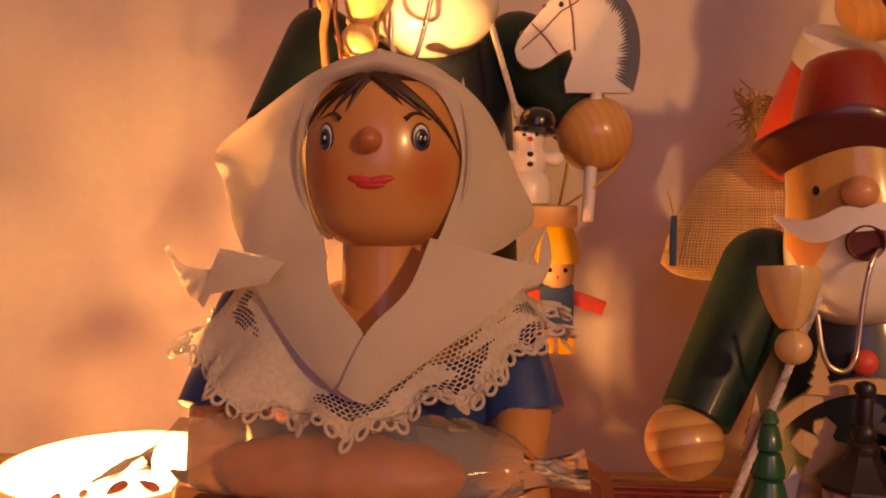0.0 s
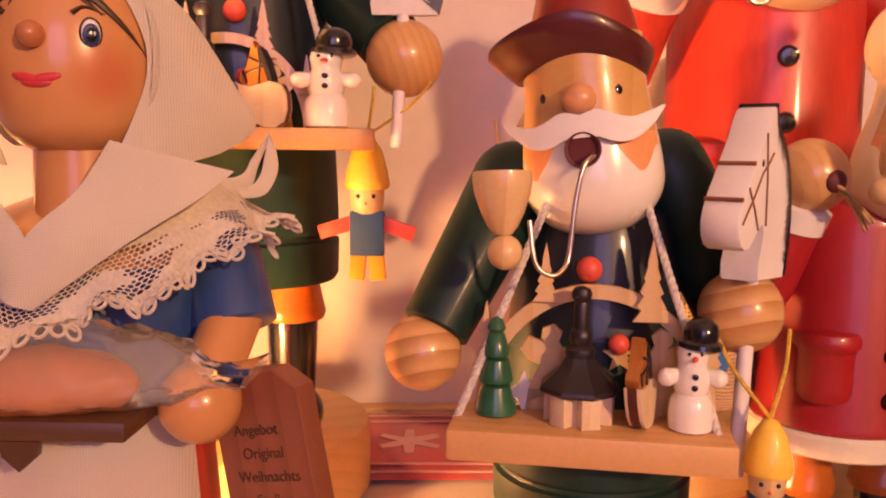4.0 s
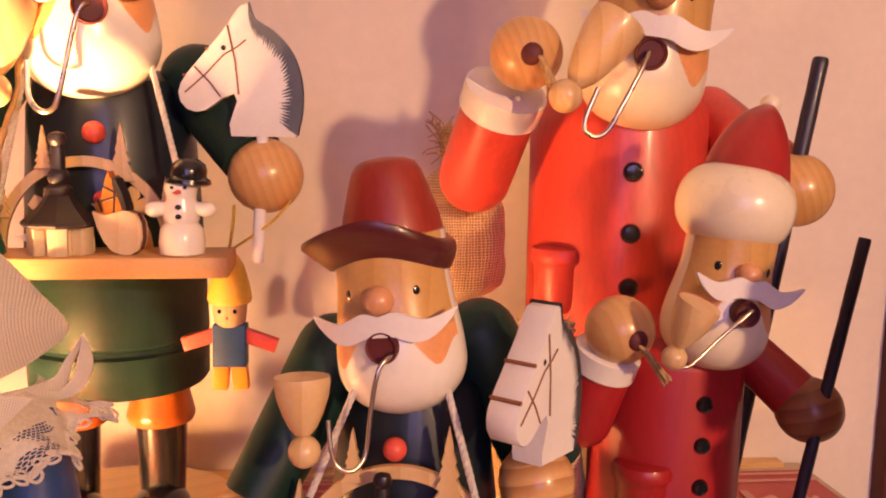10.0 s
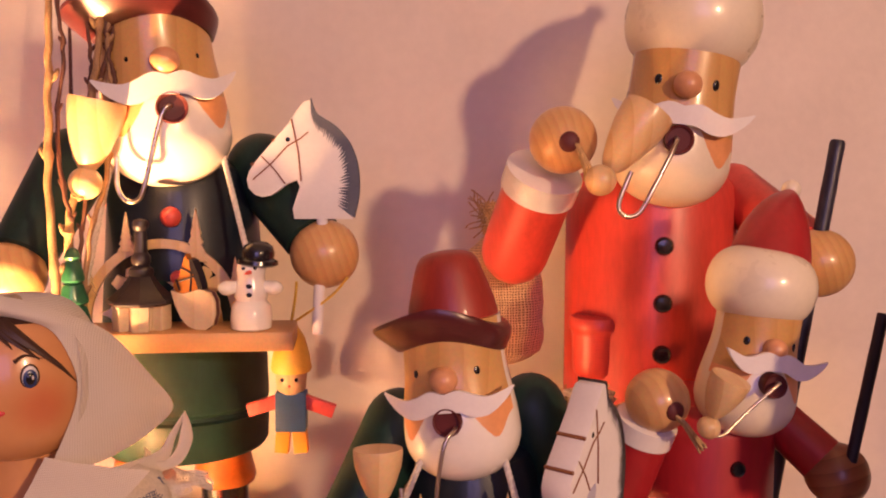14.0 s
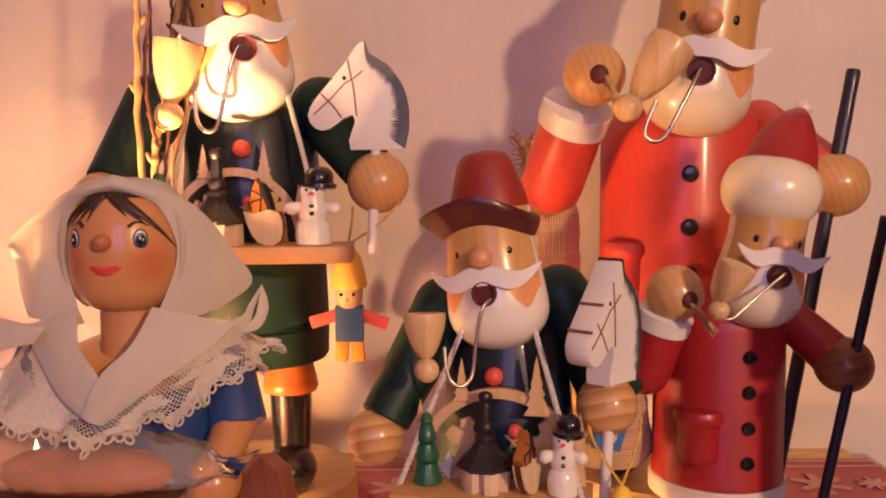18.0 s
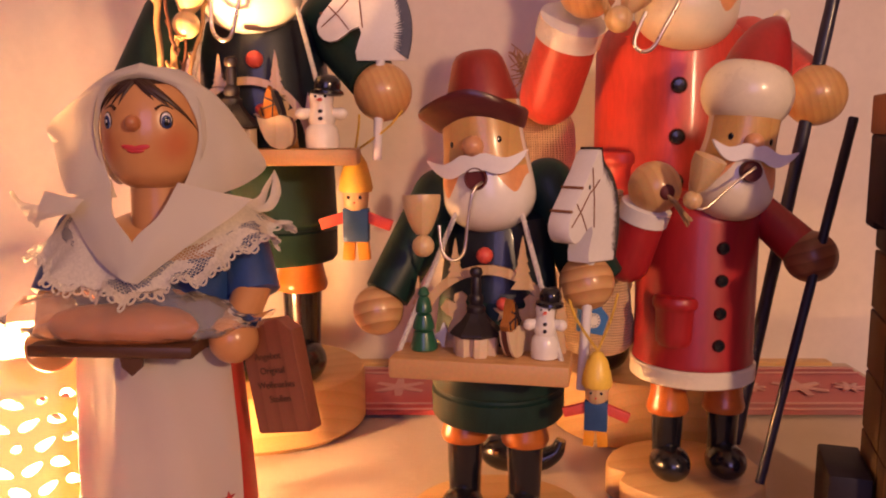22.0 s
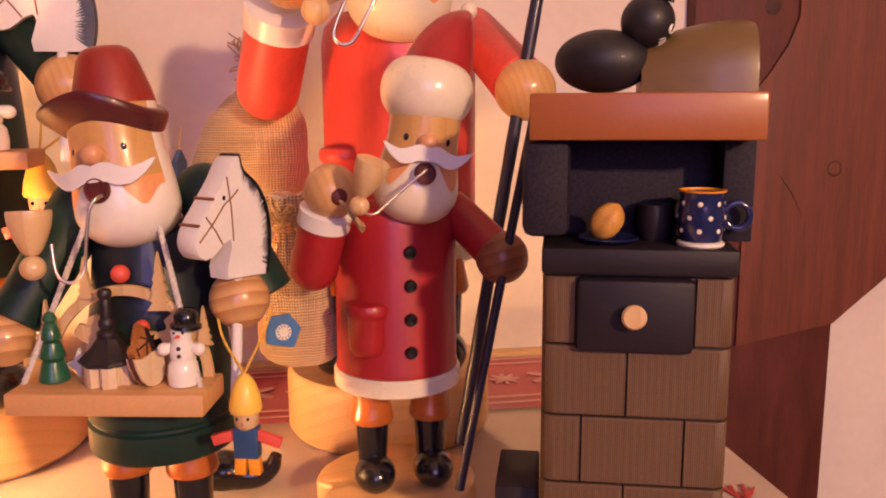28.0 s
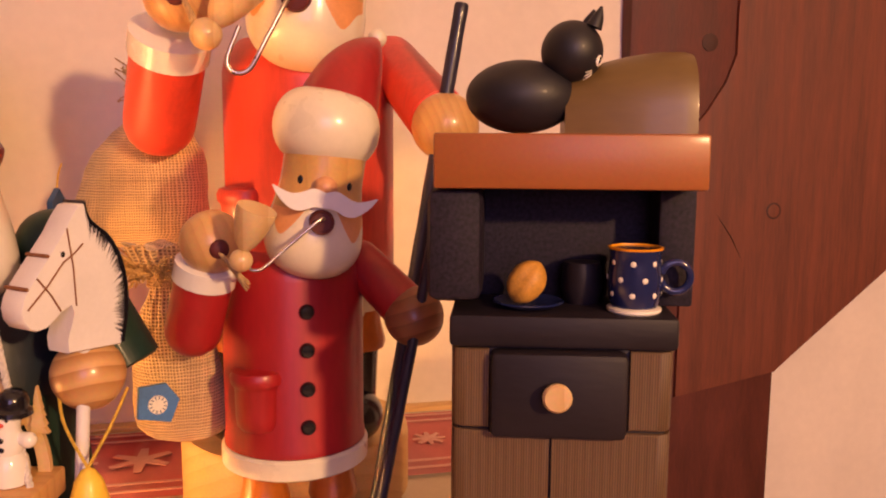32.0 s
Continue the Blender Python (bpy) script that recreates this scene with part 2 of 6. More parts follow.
M_BLACK = pbr("black_lacquer", (0.008, 0.008, 0.012), 0.22, var=0.3, scale=80, bump=0.05, coat=0.4)
M_STAFF = pbr("blue_black_stained_rod", (0.016, 0.015, 0.036), 0.42, var=0.4, scale=140, bump=0.25, coat=0.15, stretch=(1, 1, 0.2))
M_WHITE = pbr("white_lacquer", (0.8, 0.77, 0.7), 0.25, var=0.05, scale=50, bump=0.03, coat=0.35)
M_CREAM = pbr("cream_lacquer", (0.78, 0.71, 0.55), 0.28, var=0.06, scale=50, bump=0.03, coat=0.3)
M_PLATE = pbr("white_painted_plywood", (0.76, 0.74, 0.72), 0.5, var=0.06, scale=70, bump=0.08)
M_FLESH = wood("pale_head_wood", (0.69, 0.395, 0.140), (0.63, 0.345, 0.115), 260, "X", 0.33, 0.25, 2.0)
M_SKIN = pbr("tan_face_paint", (0.55, 0.255, 0.105), 0.3, var=0.06, scale=40, bump=0.02, coat=0.3)
M_CHEEK = pbr("rosy_cheek_paint", (0.76, 0.34, 0.14), 0.4, var=0.12, scale=70)
M_NOSE = pbr("rosy_nose_wood", (0.66, 0.32, 0.16), 0.35, var=0.15, scale=90, coat=0.2)
M_HOLE = pbr("dark_red_mouth", (0.10, 0.012, 0.012), 0.6, var=0.2)
M_BALL = wood("pine_ball_with_growth_rings", (0.74, 0.43, 0.19), (0.50, 0.23, 0.08), 430, "Z", 0.35, 0.3, 3.5, 0.25, (18, 12, 0))
M_PALEBALL = wood("pale_ball_wood", (0.71, 0.41, 0.17), (0.645, 0.345, 0.135), 520, "X", 0.33, 0.3, 5.0, 0.35, (10, 22, 0))
M_DARKBALL = wood("dark_stained_ball_wood", (0.34, 0.125, 0.060), (0.23, 0.08, 0.038), 430, "Z", 0.38, 0.2, 3.5, 0.25, (18, 12, 0))
M_PALE = wood("pale_turned_maple", (0.78, 0.54, 0.28), (0.70, 0.44, 0.20), 240, "X", 0.35, 0.25, 2.0)
M_BASE = wood("pine_disc_base", (0.77, 0.48, 0.205), (0.71, 0.42, 0.165), 260, "Z", 0.42, 0.15, 3.0, 0.4, (30, 8, 0))
M_TRAY = wood("alder_tray_wood", (0.70, 0.39, 0.165), (0.63, 0.33, 0.13), 420, "Y", 0.5, 0.05, 2.5)
M_CUFF = pbr("orange_brown_lacquer", (0.45, 0.12, 0.02), 0.3, var=0.2, scale=60, coat=0.3)
M_WIRE = pbr("bright_steel_wire", (0.56, 0.50, 0.44), 0.28, metal=1.0, var=0.08)
M_CORD = pbr("white_braided_cord", (0.72, 0.68, 0.62), 0.8, var=0.25, scale=900, bump=0.6)
M_GOLD = pbr("gold_thread", (0.85, 0.55, 0.10), 0.40, metal=0.6, var=0.3, scale=900, bump=0.5)
M_TWINE = pbr("jute_twine", (0.56, 0.37, 0.17), 0.9, var=0.4, scale=700, bump=0.8, stretch=(1, 1, 0.3))
M_BURLAP = burlap()
M_DOLLHAT = pbr("pale_yellow_lacquer", (0.90, 0.60, 0.09), 0.4, var=0.12, coat=0.15)
M_ORANGE = pbr("orange_paint", (0.85, 0.34, 0.02), 0.45, var=0.1)
M_CHARM = pbr("bright_blue_paint", (0.03, 0.16, 0.42), 0.4, var=0.25)
M_BLUE = pbr("blue_paint", (0.02, 0.075, 0.19), 0.45, var=0.2)
M_CORAL = pbr("coral_red_paint", (0.75, 0.10, 0.07), 0.45, var=0.15)
M_GREY = pbr("slate_grey_mane_paint", (0.09, 0.10, 0.13), 0.55, var=0.2)
M_BROWNLINE = pbr("brown_ink_line", (0.22, 0.08, 0.03), 0.6)
M_PINE = pbr("toy_tree_green", (0.0180, 0.1092, 0.0540), 0.3, var=0.25, coat=0.3)
M_PLASTER = pbr("cream_plaster_wall", (0.78, 0.70, 0.60), 0.85, var=0.07, scale=14, bump=0.35)
M_KNOT = pbr("dark_knot_wood", (0.050, 0.014, 0.009), 0.6, var=0.4, scale=200, bump=0.4)
M_BEAM = pbr("old_dark_beam_wood", (0.100, 0.0225, 0.0150), 0.62, var=0.38, scale=26, bump=0.5, stretch=(3, 3, 0.5), tilt=(0, 0, 0))
M_BRACE = pbr("reddish_brace_wood", (0.150, 0.0405, 0.0220), 0.62, var=0.38, scale=22, bump=0.4, stretch=(5, 5, 0.35), tilt=(0, 42, 0))
M_CLOTH = weave("white_cotton_cloth", (0.53, 0.41, 0.30), (0.44, 0.33, 0.235), 5200, 0.9, 0.25)
M_RUNNER = weave("red_woven_band", (0.50, 0.045, 0.045), (0.36, 0.025, 0.028), 4200, 0.9, 0.3)
M_PINKLINE = weave("pale_woven_snowflakes", (0.62, 0.30, 0.26), (0.5, 0.2, 0.18), 4200, 0.9, 0.3)
M_PRINT = pbr("red_print", (0.46, 0.06, 0.055), 0.9, var=0.25, scale=300)
M_LINEN = sheer(weave("white_linen", (0.93, 0.89, 0.83), (0.74, 0.69, 0.62), 4000, 0.85, 0.6), (0.92, 0.84, 0.72), 0.36)
M_LACE = sheer(pbr("white_lace_thread", (0.76, 0.70, 0.62), 0.85, var=0.15, scale=900, bump=0.6), (0.85, 0.75, 0.62), 0.12)
M_DRESS = pbr("blue_dress_paint", (0.02, 0.06, 0.20), 0.35, var=0.2, coat=0.2)
M_SKIRT = pbr("red_skirt_paint", (0.45, 0.02, 0.025), 0.4, var=0.2)
M_HAIR = pbr("dark_brown_hair_paint", (0.045, 0.018, 0.01), 0.5, var=0.2)
M_LIP = pbr("red_lip_paint", (0.60, 0.05, 0.06), 0.4)
M_EYEBLUE = pbr("blue_iris_paint", (0.02, 0.045, 0.15), 0.3)
M_EYEWHITEGLINT = pbr("eye_white_and_glint_paint", (0.7, 0.68, 0.66), 0.3)
M_GOLDBUN = pbr("golden_bun_crust", (0.62, 0.30, 0.06), 0.5, var=0.35, scale=160, bump=0.3)
M_STOLLEN = pbr("brown_crust", (0.37, 0.110, 0.030), 0.5, var=0.3, scale=120, bump=0.3)
M_DARKTRAY = pbr("dark_brown_wood", (0.07, 0.03, 0.016), 0.4, var=0.3, scale=60, stretch=(0.2, 1, 1))
M_SIGN = wood("reddish_sign_wood", (0.28, 0.088, 0.050), (0.23, 0.068, 0.038), 300, "X", 0.5, 0.05, 2.0)
M_TILE = wood("olive_brown_stained_tile", (0.175, 0.096, 0.045), (0.064, 0.033, 0.018), 2600, "X", 0.62, 0.0, 1.2, 0.2)
M_STOVE = pbr("dark_brown_stove_core", (0.012, 0.008, 0.013), 0.55, var=0.3, scale=70, bump=0.15, stretch=(0.3, 1, 1), spec=0.35)
M_IRON = pbr("charcoal_speckled_paint", (0.015, 0.011, 0.022), 0.6, var=0.9, scale=800, bump=0.3, spec=0.3)
M_MANTEL = wood("orange_brown_mantel_wood", (0.38, 0.115, 0.030), (0.29, 0.08, 0.022), 300, "Y", 0.45, 0.1, 2.0)
M_OLIVE = pbr("olive_stained_cushion", (0.15, 0.088, 0.03), 0.4, var=0.2, scale=45, bump=0.06, coat=0.15, stretch=(0.3, 1, 1))
M_CAT = pbr("black_cat_lacquer", (0.010, 0.009, 0.014), 0.52, var=0.3, scale=70, coat=0.04)
M_MUG = pbr("dark_blue_enamel", (0.012, 0.02, 0.085), 0.15, var=0.1, coat=0.5)
M_DOT = pbr("white_enamel", (0.8, 0.76, 0.66), 0.3)
M_LANTERN = porcelain()
M_CANDLE = glow("candle_glow", (1.0, 0.74, 0.46), 24.0)
M_FLOOR = wood("brown_floor_boards", (0.30, 0.17, 0.08), (0.2, 0.1, 0.05), 60, "X", 0.5, 0.1, 4.0)
M_TWIG = pbr("bronze_twig_bark", (0.34, 0.20, 0.09), 0.6, var=0.5, scale=220, bump=0.6, stretch=(1, 1, 0.4))
M_TWIGDARK = pbr("dark_twig_bark", (0.11, 0.04, 0.022), 0.6, var=0.4, scale=220, bump=0.6, stretch=(1, 1, 0.4))
M_ROOF = pbr("black_roof_paint", (0.012, 0.008, 0.013), 0.42, var=0.3, scale=120, bump=0.2, coat=0.15)
M_GILT = pbr("golden_brown_glaze", (0.36, 0.13, 0.030), 0.22, var=0.3, scale=120, coat=0.5)
M_CREAMWOOD = wood("cream_limewood", (0.80, 0.63, 0.42), (0.74, 0.55, 0.34), 240, "X", 0.4, 0.2, 2.0)
# Faint glow for the panes of the added window.
M_FILLPANE = glow("violet_glow_pane", (0.20, 0.16, 0.42), 0.6)
M_DARKNOSE = pbr("dark_red_brown_nose", (0.42, 0.15, 0.065), 0.35, var=0.15, scale=90, coat=0.2)


def blushed_skin(spots, reach):
    """Tan face paint with two soft airbrushed cheeks."""
    m = pbr("blushed_face_paint", (0.57, 0.266, 0.108), 0.3, var=0.06, scale=40, bump=0.02, coat=0.3)
    n, l = m.node_tree.nodes, m.node_tree.links
    b = n["Principled BSDF"]
    base = b.inputs["Base Color"].links[0].from_socket
    tc = n.new("ShaderNodeTexCoord")
    for p in spots:
        d, r, x = n.new("ShaderNodeVectorMath"), n.new("ShaderNodeMapRange"), n.new("ShaderNodeMix")
        d.operation, d.inputs[1].default_value = "DISTANCE", p
        l.new(tc.outputs["Object"], d.inputs[0])
        r.interpolation_type = "SMOOTHSTEP"
        r.inputs["From Min"].default_value, r.inputs["From Max"].default_value = reach * 0.1, reach
        r.inputs["To Min"].default_value, r.inputs["To Max"].default_value = 0.62, 0.0
        l.new(d.outputs["Value"], r.inputs["Value"])
        x.data_type = "RGBA"
        l.new(r.outputs["Result"], x.inputs["Factor"])
        l.new(base, x.inputs["A"])
        x.inputs["B"].default_value = (0.50, 0.10, 0.042, 1)
        base = x.outputs["Result"]
    l.new(base, b.inputs["Base Color"])
    return m


def clear_film():
    """Thin cellophane: mostly clear, a little cloudy, glossy at its creases."""
    m, t, n, l, b = nodes_of("clear_cellophane")
    clear, haze, gloss = n.new("ShaderNodeBsdfTransparent"), n.new("ShaderNodeBsdfDiffuse"), n.new("ShaderNodeBsdfGlossy")
    clear.inputs["Color"].default_value = (0.97, 0.93, 0.88, 1)
    haze.inputs["Color"].default_value = (0.86, 0.76, 0.66, 1)
    gloss.inputs["Roughness"].default_value = 0.12
    ns, mr = n.new("ShaderNodeTexNoise"), n.new("ShaderNodeMapRange")
    ns.inputs["Scale"].default_value = 260
    mr.inputs["To Min"].default_value, mr.inputs["To Max"].default_value = 0.06, 0.26
    l.new(ns.outputs["Fac"], mr.inputs["Value"])
    a, c, lw = n.new("ShaderNodeMixShader"), n.new("ShaderNodeMixShader"), n.new("ShaderNodeLayerWeight")
    lw.inputs["Blend"].default_value = 0.18
    l.new(mr.outputs["Result"], a.inputs["Fac"])
    l.new(clear.outputs["BSDF"], a.inputs[1])
    l.new(haze.outputs["BSDF"], a.inputs[2])
    l.new(lw.outputs["Fresnel"], c.inputs["Fac"])
    l.new(a.outputs["Shader"], c.inputs[1])
    l.new(gloss.outputs["BSDF"], c.inputs[2])
    l.new(c.outputs["Shader"], n["Material Output"].inputs["Surface"])
    return m


M_FILM = clear_film()


# ---- mesh kit ----
class Kit:
    """Collects shapes with their materials into one mesh."""

    def __init__(self):
        self.v, self.f, self.m, self.mats = [], [], [], []
        self.weld = False

    def slot(self, mat):
        if mat not in self.mats:
            self.mats.append(mat)
        return self.mats.index(mat)

    def grid(self, rows, mat, wrap=True, caps=True):
        """rows of points, all of one length; mat: a material or a function of row, column."""
        base, n = len(self.v), len(rows[0])
        for r in rows:
            self.v.extend(tuple(p) for p in r)
        for i in range(len(rows) - 1):
            for j in range(n if wrap else n - 1):
                k = (j + 1) % n
                self.f.append((base + i * n + j, base + i * n + k, base + (i + 1) * n + k, base + (i + 1) * n + j))
                self.m.append(self.slot(mat(i, j) if callable(mat) else mat))
        if caps and wrap:
            end = mat(0, 0) if callable(mat) else mat
            self.f.append(tuple(base + j for j in reversed(range(n))))
            self.m.append(self.slot(end))
            b2 = base + (len(rows) - 1) * n
            end = mat(len(rows) - 2, 0) if callable(mat) else mat
            self.f.append(tuple(b2 + j for j in range(n)))
            self.m.append(self.slot(end))
        return self

    def lathe(self, prof, mat, at=(0, 0, 0), turn=None, segs=40, squash=(1, 1), mats=None, warp=None, caps=True):
        """prof: (radius, height); turn: a rotation about the foot; mats: a material by row and angle."""
        rot = turn or Matrix.Identity(3)
        rows = []
        for r, z in prof:
            row = []
            for j in range(segs):
                a = 2 * math.pi * j / segs
                p = Vector((r * math.cos(a) * squash[0], r * math.sin(a) * squash[1], z))
                if warp:
                    p = Vector(warp(p, a))
                row.append(rot @ p + Vector(at))
            rows.append(row)
        pick = mat if mats is None else (lambda i, j: mats(prof[i][1], 2 * math.pi * (j + 0.5) / segs))
        return self.grid(rows, pick, caps=caps)

    def ball(self, c, r, mat, turn=None, segs=28, rings=16, mats=None):
        r = (r, r, r) if isinstance(r, (int, float)) else r
        rot = turn or Matrix.Identity(3)
        rows = []
        for i in range(rings + 1):
            u = -math.pi / 2 + math.pi * i / rings
            u = max(-1.54, min(1.54, u))
            rows.append([rot @ Vector((r[0] * math.cos(u) * math.cos(2 * math.pi * j / segs), r[1] * math.cos(u) * math.sin(2 * math.pi * j / segs), r[2] * math.sin(u))) + Vector(c) for j in range(segs)])
        return self.grid(rows, mat)

    def tube(self, pts, rad, mat, segs=10, caps=True, flat=1.0):
        """A tube along points; rad: one radius or one for each point."""
        pts = [Vector(p) for p in pts]
        rads = [rad] * len(pts) if isinstance(rad, (int, float)) else list(rad)
        rows, up = [], None
        for i, p in enumerate(pts):
            d = (pts[min(i + 1, len(pts) - 1)] - pts[max(i - 1, 0)]).normalized()
            if up is None:
                up = Vector((0, 0, 1)) if abs(d.z) < 0.9 else Vector((0, 1, 0))
            side = d.cross(up).normalized()
            up = side.cross(d).normalized()
            rows.append([p + (side * math.cos(2 * math.pi * j / segs) + up * math.sin(2 * math.pi * j / segs) * flat) * rads[i] for j in range(segs)])
        return self.grid(rows, mat, caps=caps)

    def limb(self, a, b, ra, rb, mat, segs=26, end=True):
        """A round-ended tapered arm from a to b; the far end is cut flat when end is False."""
        a, b = Vector(a), Vector(b)
        d = (b - a).normalized()
        pts, rads = [], []
        for i in range(7):
            u = math.pi / 2 * i / 6
            pts.append(a - d * ra * math.cos(u))
            rads.append(max(1e-4, ra * math.sin(u)))
        for i in range(1, 6):
            pts.append(a.lerp(b, i / 6))
            rads.append(ra + (rb - ra) * i / 6)
        if end:
            for i in range(7):
                u = math.pi / 2 * i / 6
                pts.append(b + d * rb * math.sin(u))
                rads.append(max(1e-4, rb * math.cos(u)))
        else:
            pts += [b, b + d * rb * 0.06]
            rads += [rb, rb * 0.9]
        return self.tube(pts, rads, mat, segs)

    def plate(self, outline, thick, mat, m=None, edge=0.12, side=None):
        """A cut-out board: outline in x, z; thick along y; softened rims."""
        m = m or Matrix.Identity(4)
        c = Vector((sum(p[0] for p in outline) / len(outline), sum(p[1] for p in outline) / len(outline)))
        rows = []
        for k, y in ((1 - 0.02, -thick / 2), (1, -thick / 2 * (1 - edge * 2)), (1, thick / 2 * (1 - edge * 2)), (1 - 0.02, thick / 2)):
            rows.append([m @ Vector((c.x + (x - c.x) * k, y, c.y + (z - c.y) * k)) for x, z in outline])
        return self.grid(rows, (lambda i, j: (side or mat) if i == 1 else mat))

    def box(self, lo, hi, mat, r=0.0008, m=None):
        """A box with bevelled edges."""
        bm = bmesh.new()
        bmesh.ops.create_cube(bm, size=1.0)
        lo, hi = Vector(lo), Vector(hi)
        for v in bm.verts:
            v.co = Vector(((lo[i] + hi[i]) / 2 + v.co[i] * (hi[i] - lo[i]) for i in range(3)))
        if r:
            bmesh.ops.bevel(bm, geom=bm.edges[:], offset=r, segments=2, affect="EDGES", profile=0.5)
        return self.add(bm, mat, m)

    def add(self, bm, mat, m=None):
        base = len(self.v)
        bm.verts.index_update()
        for v in bm.verts:
            self.v.append(tuple(m @ v.co if m else v.co))
        for f in bm.faces:
            self.f.append(tuple(base + v.index for v in f.verts))
            self.m.append(self.slot(mat))
        bm.free()
        return self

    def mesh(self, name, angle=38):
        me = bpy.data.meshes.new(name)
        me.from_pydata(self.v, [], self.f)
        for mat in self.mats:
            me.materials.append(mat)
        me.polygons.foreach_set("material_index", self.m)
        me.polygons.foreach_set("use_smooth", [True] * len(self.f))
        bm = bmesh.new()
        bm.from_mesh(me)
        if self.weld:
            bmesh.ops.remove_doubles(bm, verts=bm.verts[:], dist=0.00002)
        bmesh.ops.recalc_face_normals(bm, faces=bm.faces[:])
        bm.to_mesh(me)
        bm.free()
        me.set_sharp_from_angle(angle=radians(angle))
        return me


def thing(name, label, category, m=None, kit=None, group="", kind="", angle=38):
    """A top-level thing: one mesh, or an empty that carries parts."""
    ob = new(name, kit.mesh(name, angle) if kit else None)
    ob.matrix_world = m or Matrix.Identity(4)
    return tagged(ob, label, category, group, kind)


def part(name, kit, parent, label="", angle=38):
    ob = new(name, kit.mesh(name, angle))
    ob.parent = parent
    return tagged(ob, label) if label else ob


def bez(points, n=20):
    """A smooth curve through the given points."""
    p = [Vector(q) for q in points]
    p = [2 * p[0] - p[1]] + p + [2 * p[-1] - p[-2]]
    out = []
    for i in range(1, len(p) - 2):
        for k in range(n):
            t = k / n
            out.append(0.5 * (2 * p[i] + (p[i + 1] - p[i - 1]) * t + (2 * p[i - 1] - 5 * p[i] + 4 * p[i + 1] - p[i + 2]) * t * t + (3 * p[i] - p[i - 1] - 3 * p[i + 1] + p[i + 2]) * t ** 3))
    return out + [p[-2]]


# ---- the room: table, wall, timber frame, and the unseen rest of the room, added behind the camera ----
WALL_Y = 0.572


def setting():
    def slab(name, lo, hi, mat, label, category, r=0.0):
        thing(name, label, category, kit=Kit().box(lo, hi, mat, r), kind="structure")

    k = Kit().box((-2.2, WALL_Y + 0.003, -0.8), (2.4, WALL_Y + 0.15, 1.7), M_PLASTER, 0)
    k.grid([[(x * 0.01, WALL_Y + 0.0016 * noise.noise((x * 0.17, z * 0.17, 1)) + 0.0006 * noise.noise((x * 0.55, z * 0.55, 4)), z * 0.01) for x in range(-75, 76)] for z in range(-12, 75)], M_PLASTER, wrap=False)
    thing("wall_north", "uneven cream plaster wall behind the figures", "wall", kit=k, kind="structure")
    # Unseen walls, ceiling and floor close the room; brown walls keep the fill low.
    slab("wall_south", (-2.2, -2.75, -0.8), (2.4, -2.6, 1.7), M_FLOOR, "unseen brown wall added across the room to dim the bounce", "wall")
    slab("wall_west", (-2.35, -2.6, -0.8), (-2.2, WALL_Y, 1.7), M_FLOOR, "unseen brown side wall added to dim the bounce", "wall")
    slab("wall_east", (2.4, -2.6, -0.8), (2.55, WALL_Y, 1.7), M_FLOOR, "unseen brown side wall added to dim the bounce", "wall")
    slab("ceiling", (-2.35, -2.75, 1.7), (2.55, WALL_Y + 0.15, 1.8), M_PLASTER, "cream plaster ceiling", "ceiling")
    slab("floor", (-2.35, -2.75, -0.9), (2.55, WALL_Y + 0.15, -0.8), M_FLOOR, "brown board floor", "floor")


setting()


def added_window():
    """An unseen window, added across the room to carry the violet fill."""
    w = thing("unseen_window", "unseen white window added behind to house the violet fill light", "window", pose(-0.25, -2.60, 0.85), kind="structure")
    for x0, x1, z0, z1 in ((-0.60, -0.53, -0.70, 0.70), (0.53, 0.60, -0.70, 0.70), (-0.53, 0.53, 0.63, 0.70), (-0.53, 0.53, -0.70, -0.63), (-0.02, 0.02, -0.63, 0.63)):
        part("window_frame", Kit().box((x0, 0.0, z0), (x1, 0.05, z1), M_PLATE, 0.004), w)
    for x0, x1 in ((-0.53, -0.02), (0.02, 0.53)):
        part("pane", Kit().box((x0, 0.002, -0.63), (x1, 0.008, 0.63), M_FILLPANE, 0), w)


added_window()


def lamp_fitting():
    # Unseen cord and socket, added to give the bulb light a fitting.
    p = thing("added_lamp_fitting", "unseen dark cord and socket added above the bulb light", "lamp", pose(0.47, -0.85, 0.54))
    part("cord", Kit().tube([(0, 0, 0.105), (0, 0, 1.16)], 0.004, M_BLACK, 10), p)
    part("socket", Kit().lathe([(0.0005, 0.110), (0.016, 0.108), (0.018, 0.060), (0.014, 0.056), (0.0005, 0.056)], M_BLACK, (0, 0, 0), None, 24), p)


lamp_fitting()


def table():
    t = thing("side_table", "low wooden table under a white cloth against the wall", "table")
    part("tabletop", Kit().box((-0.62, -0.0, -0.035), (0.19, 0.566, -0.006), M_DARKTRAY, 0.003), t)
    for x in (-0.58, 0.15):
        for y in (0.05, 0.52):
            part("leg", Kit().box((x - 0.025, y - 0.025, -0.8), (x + 0.025, y + 0.025, -0.036), M_DARKTRAY, 0.003), t)


table()


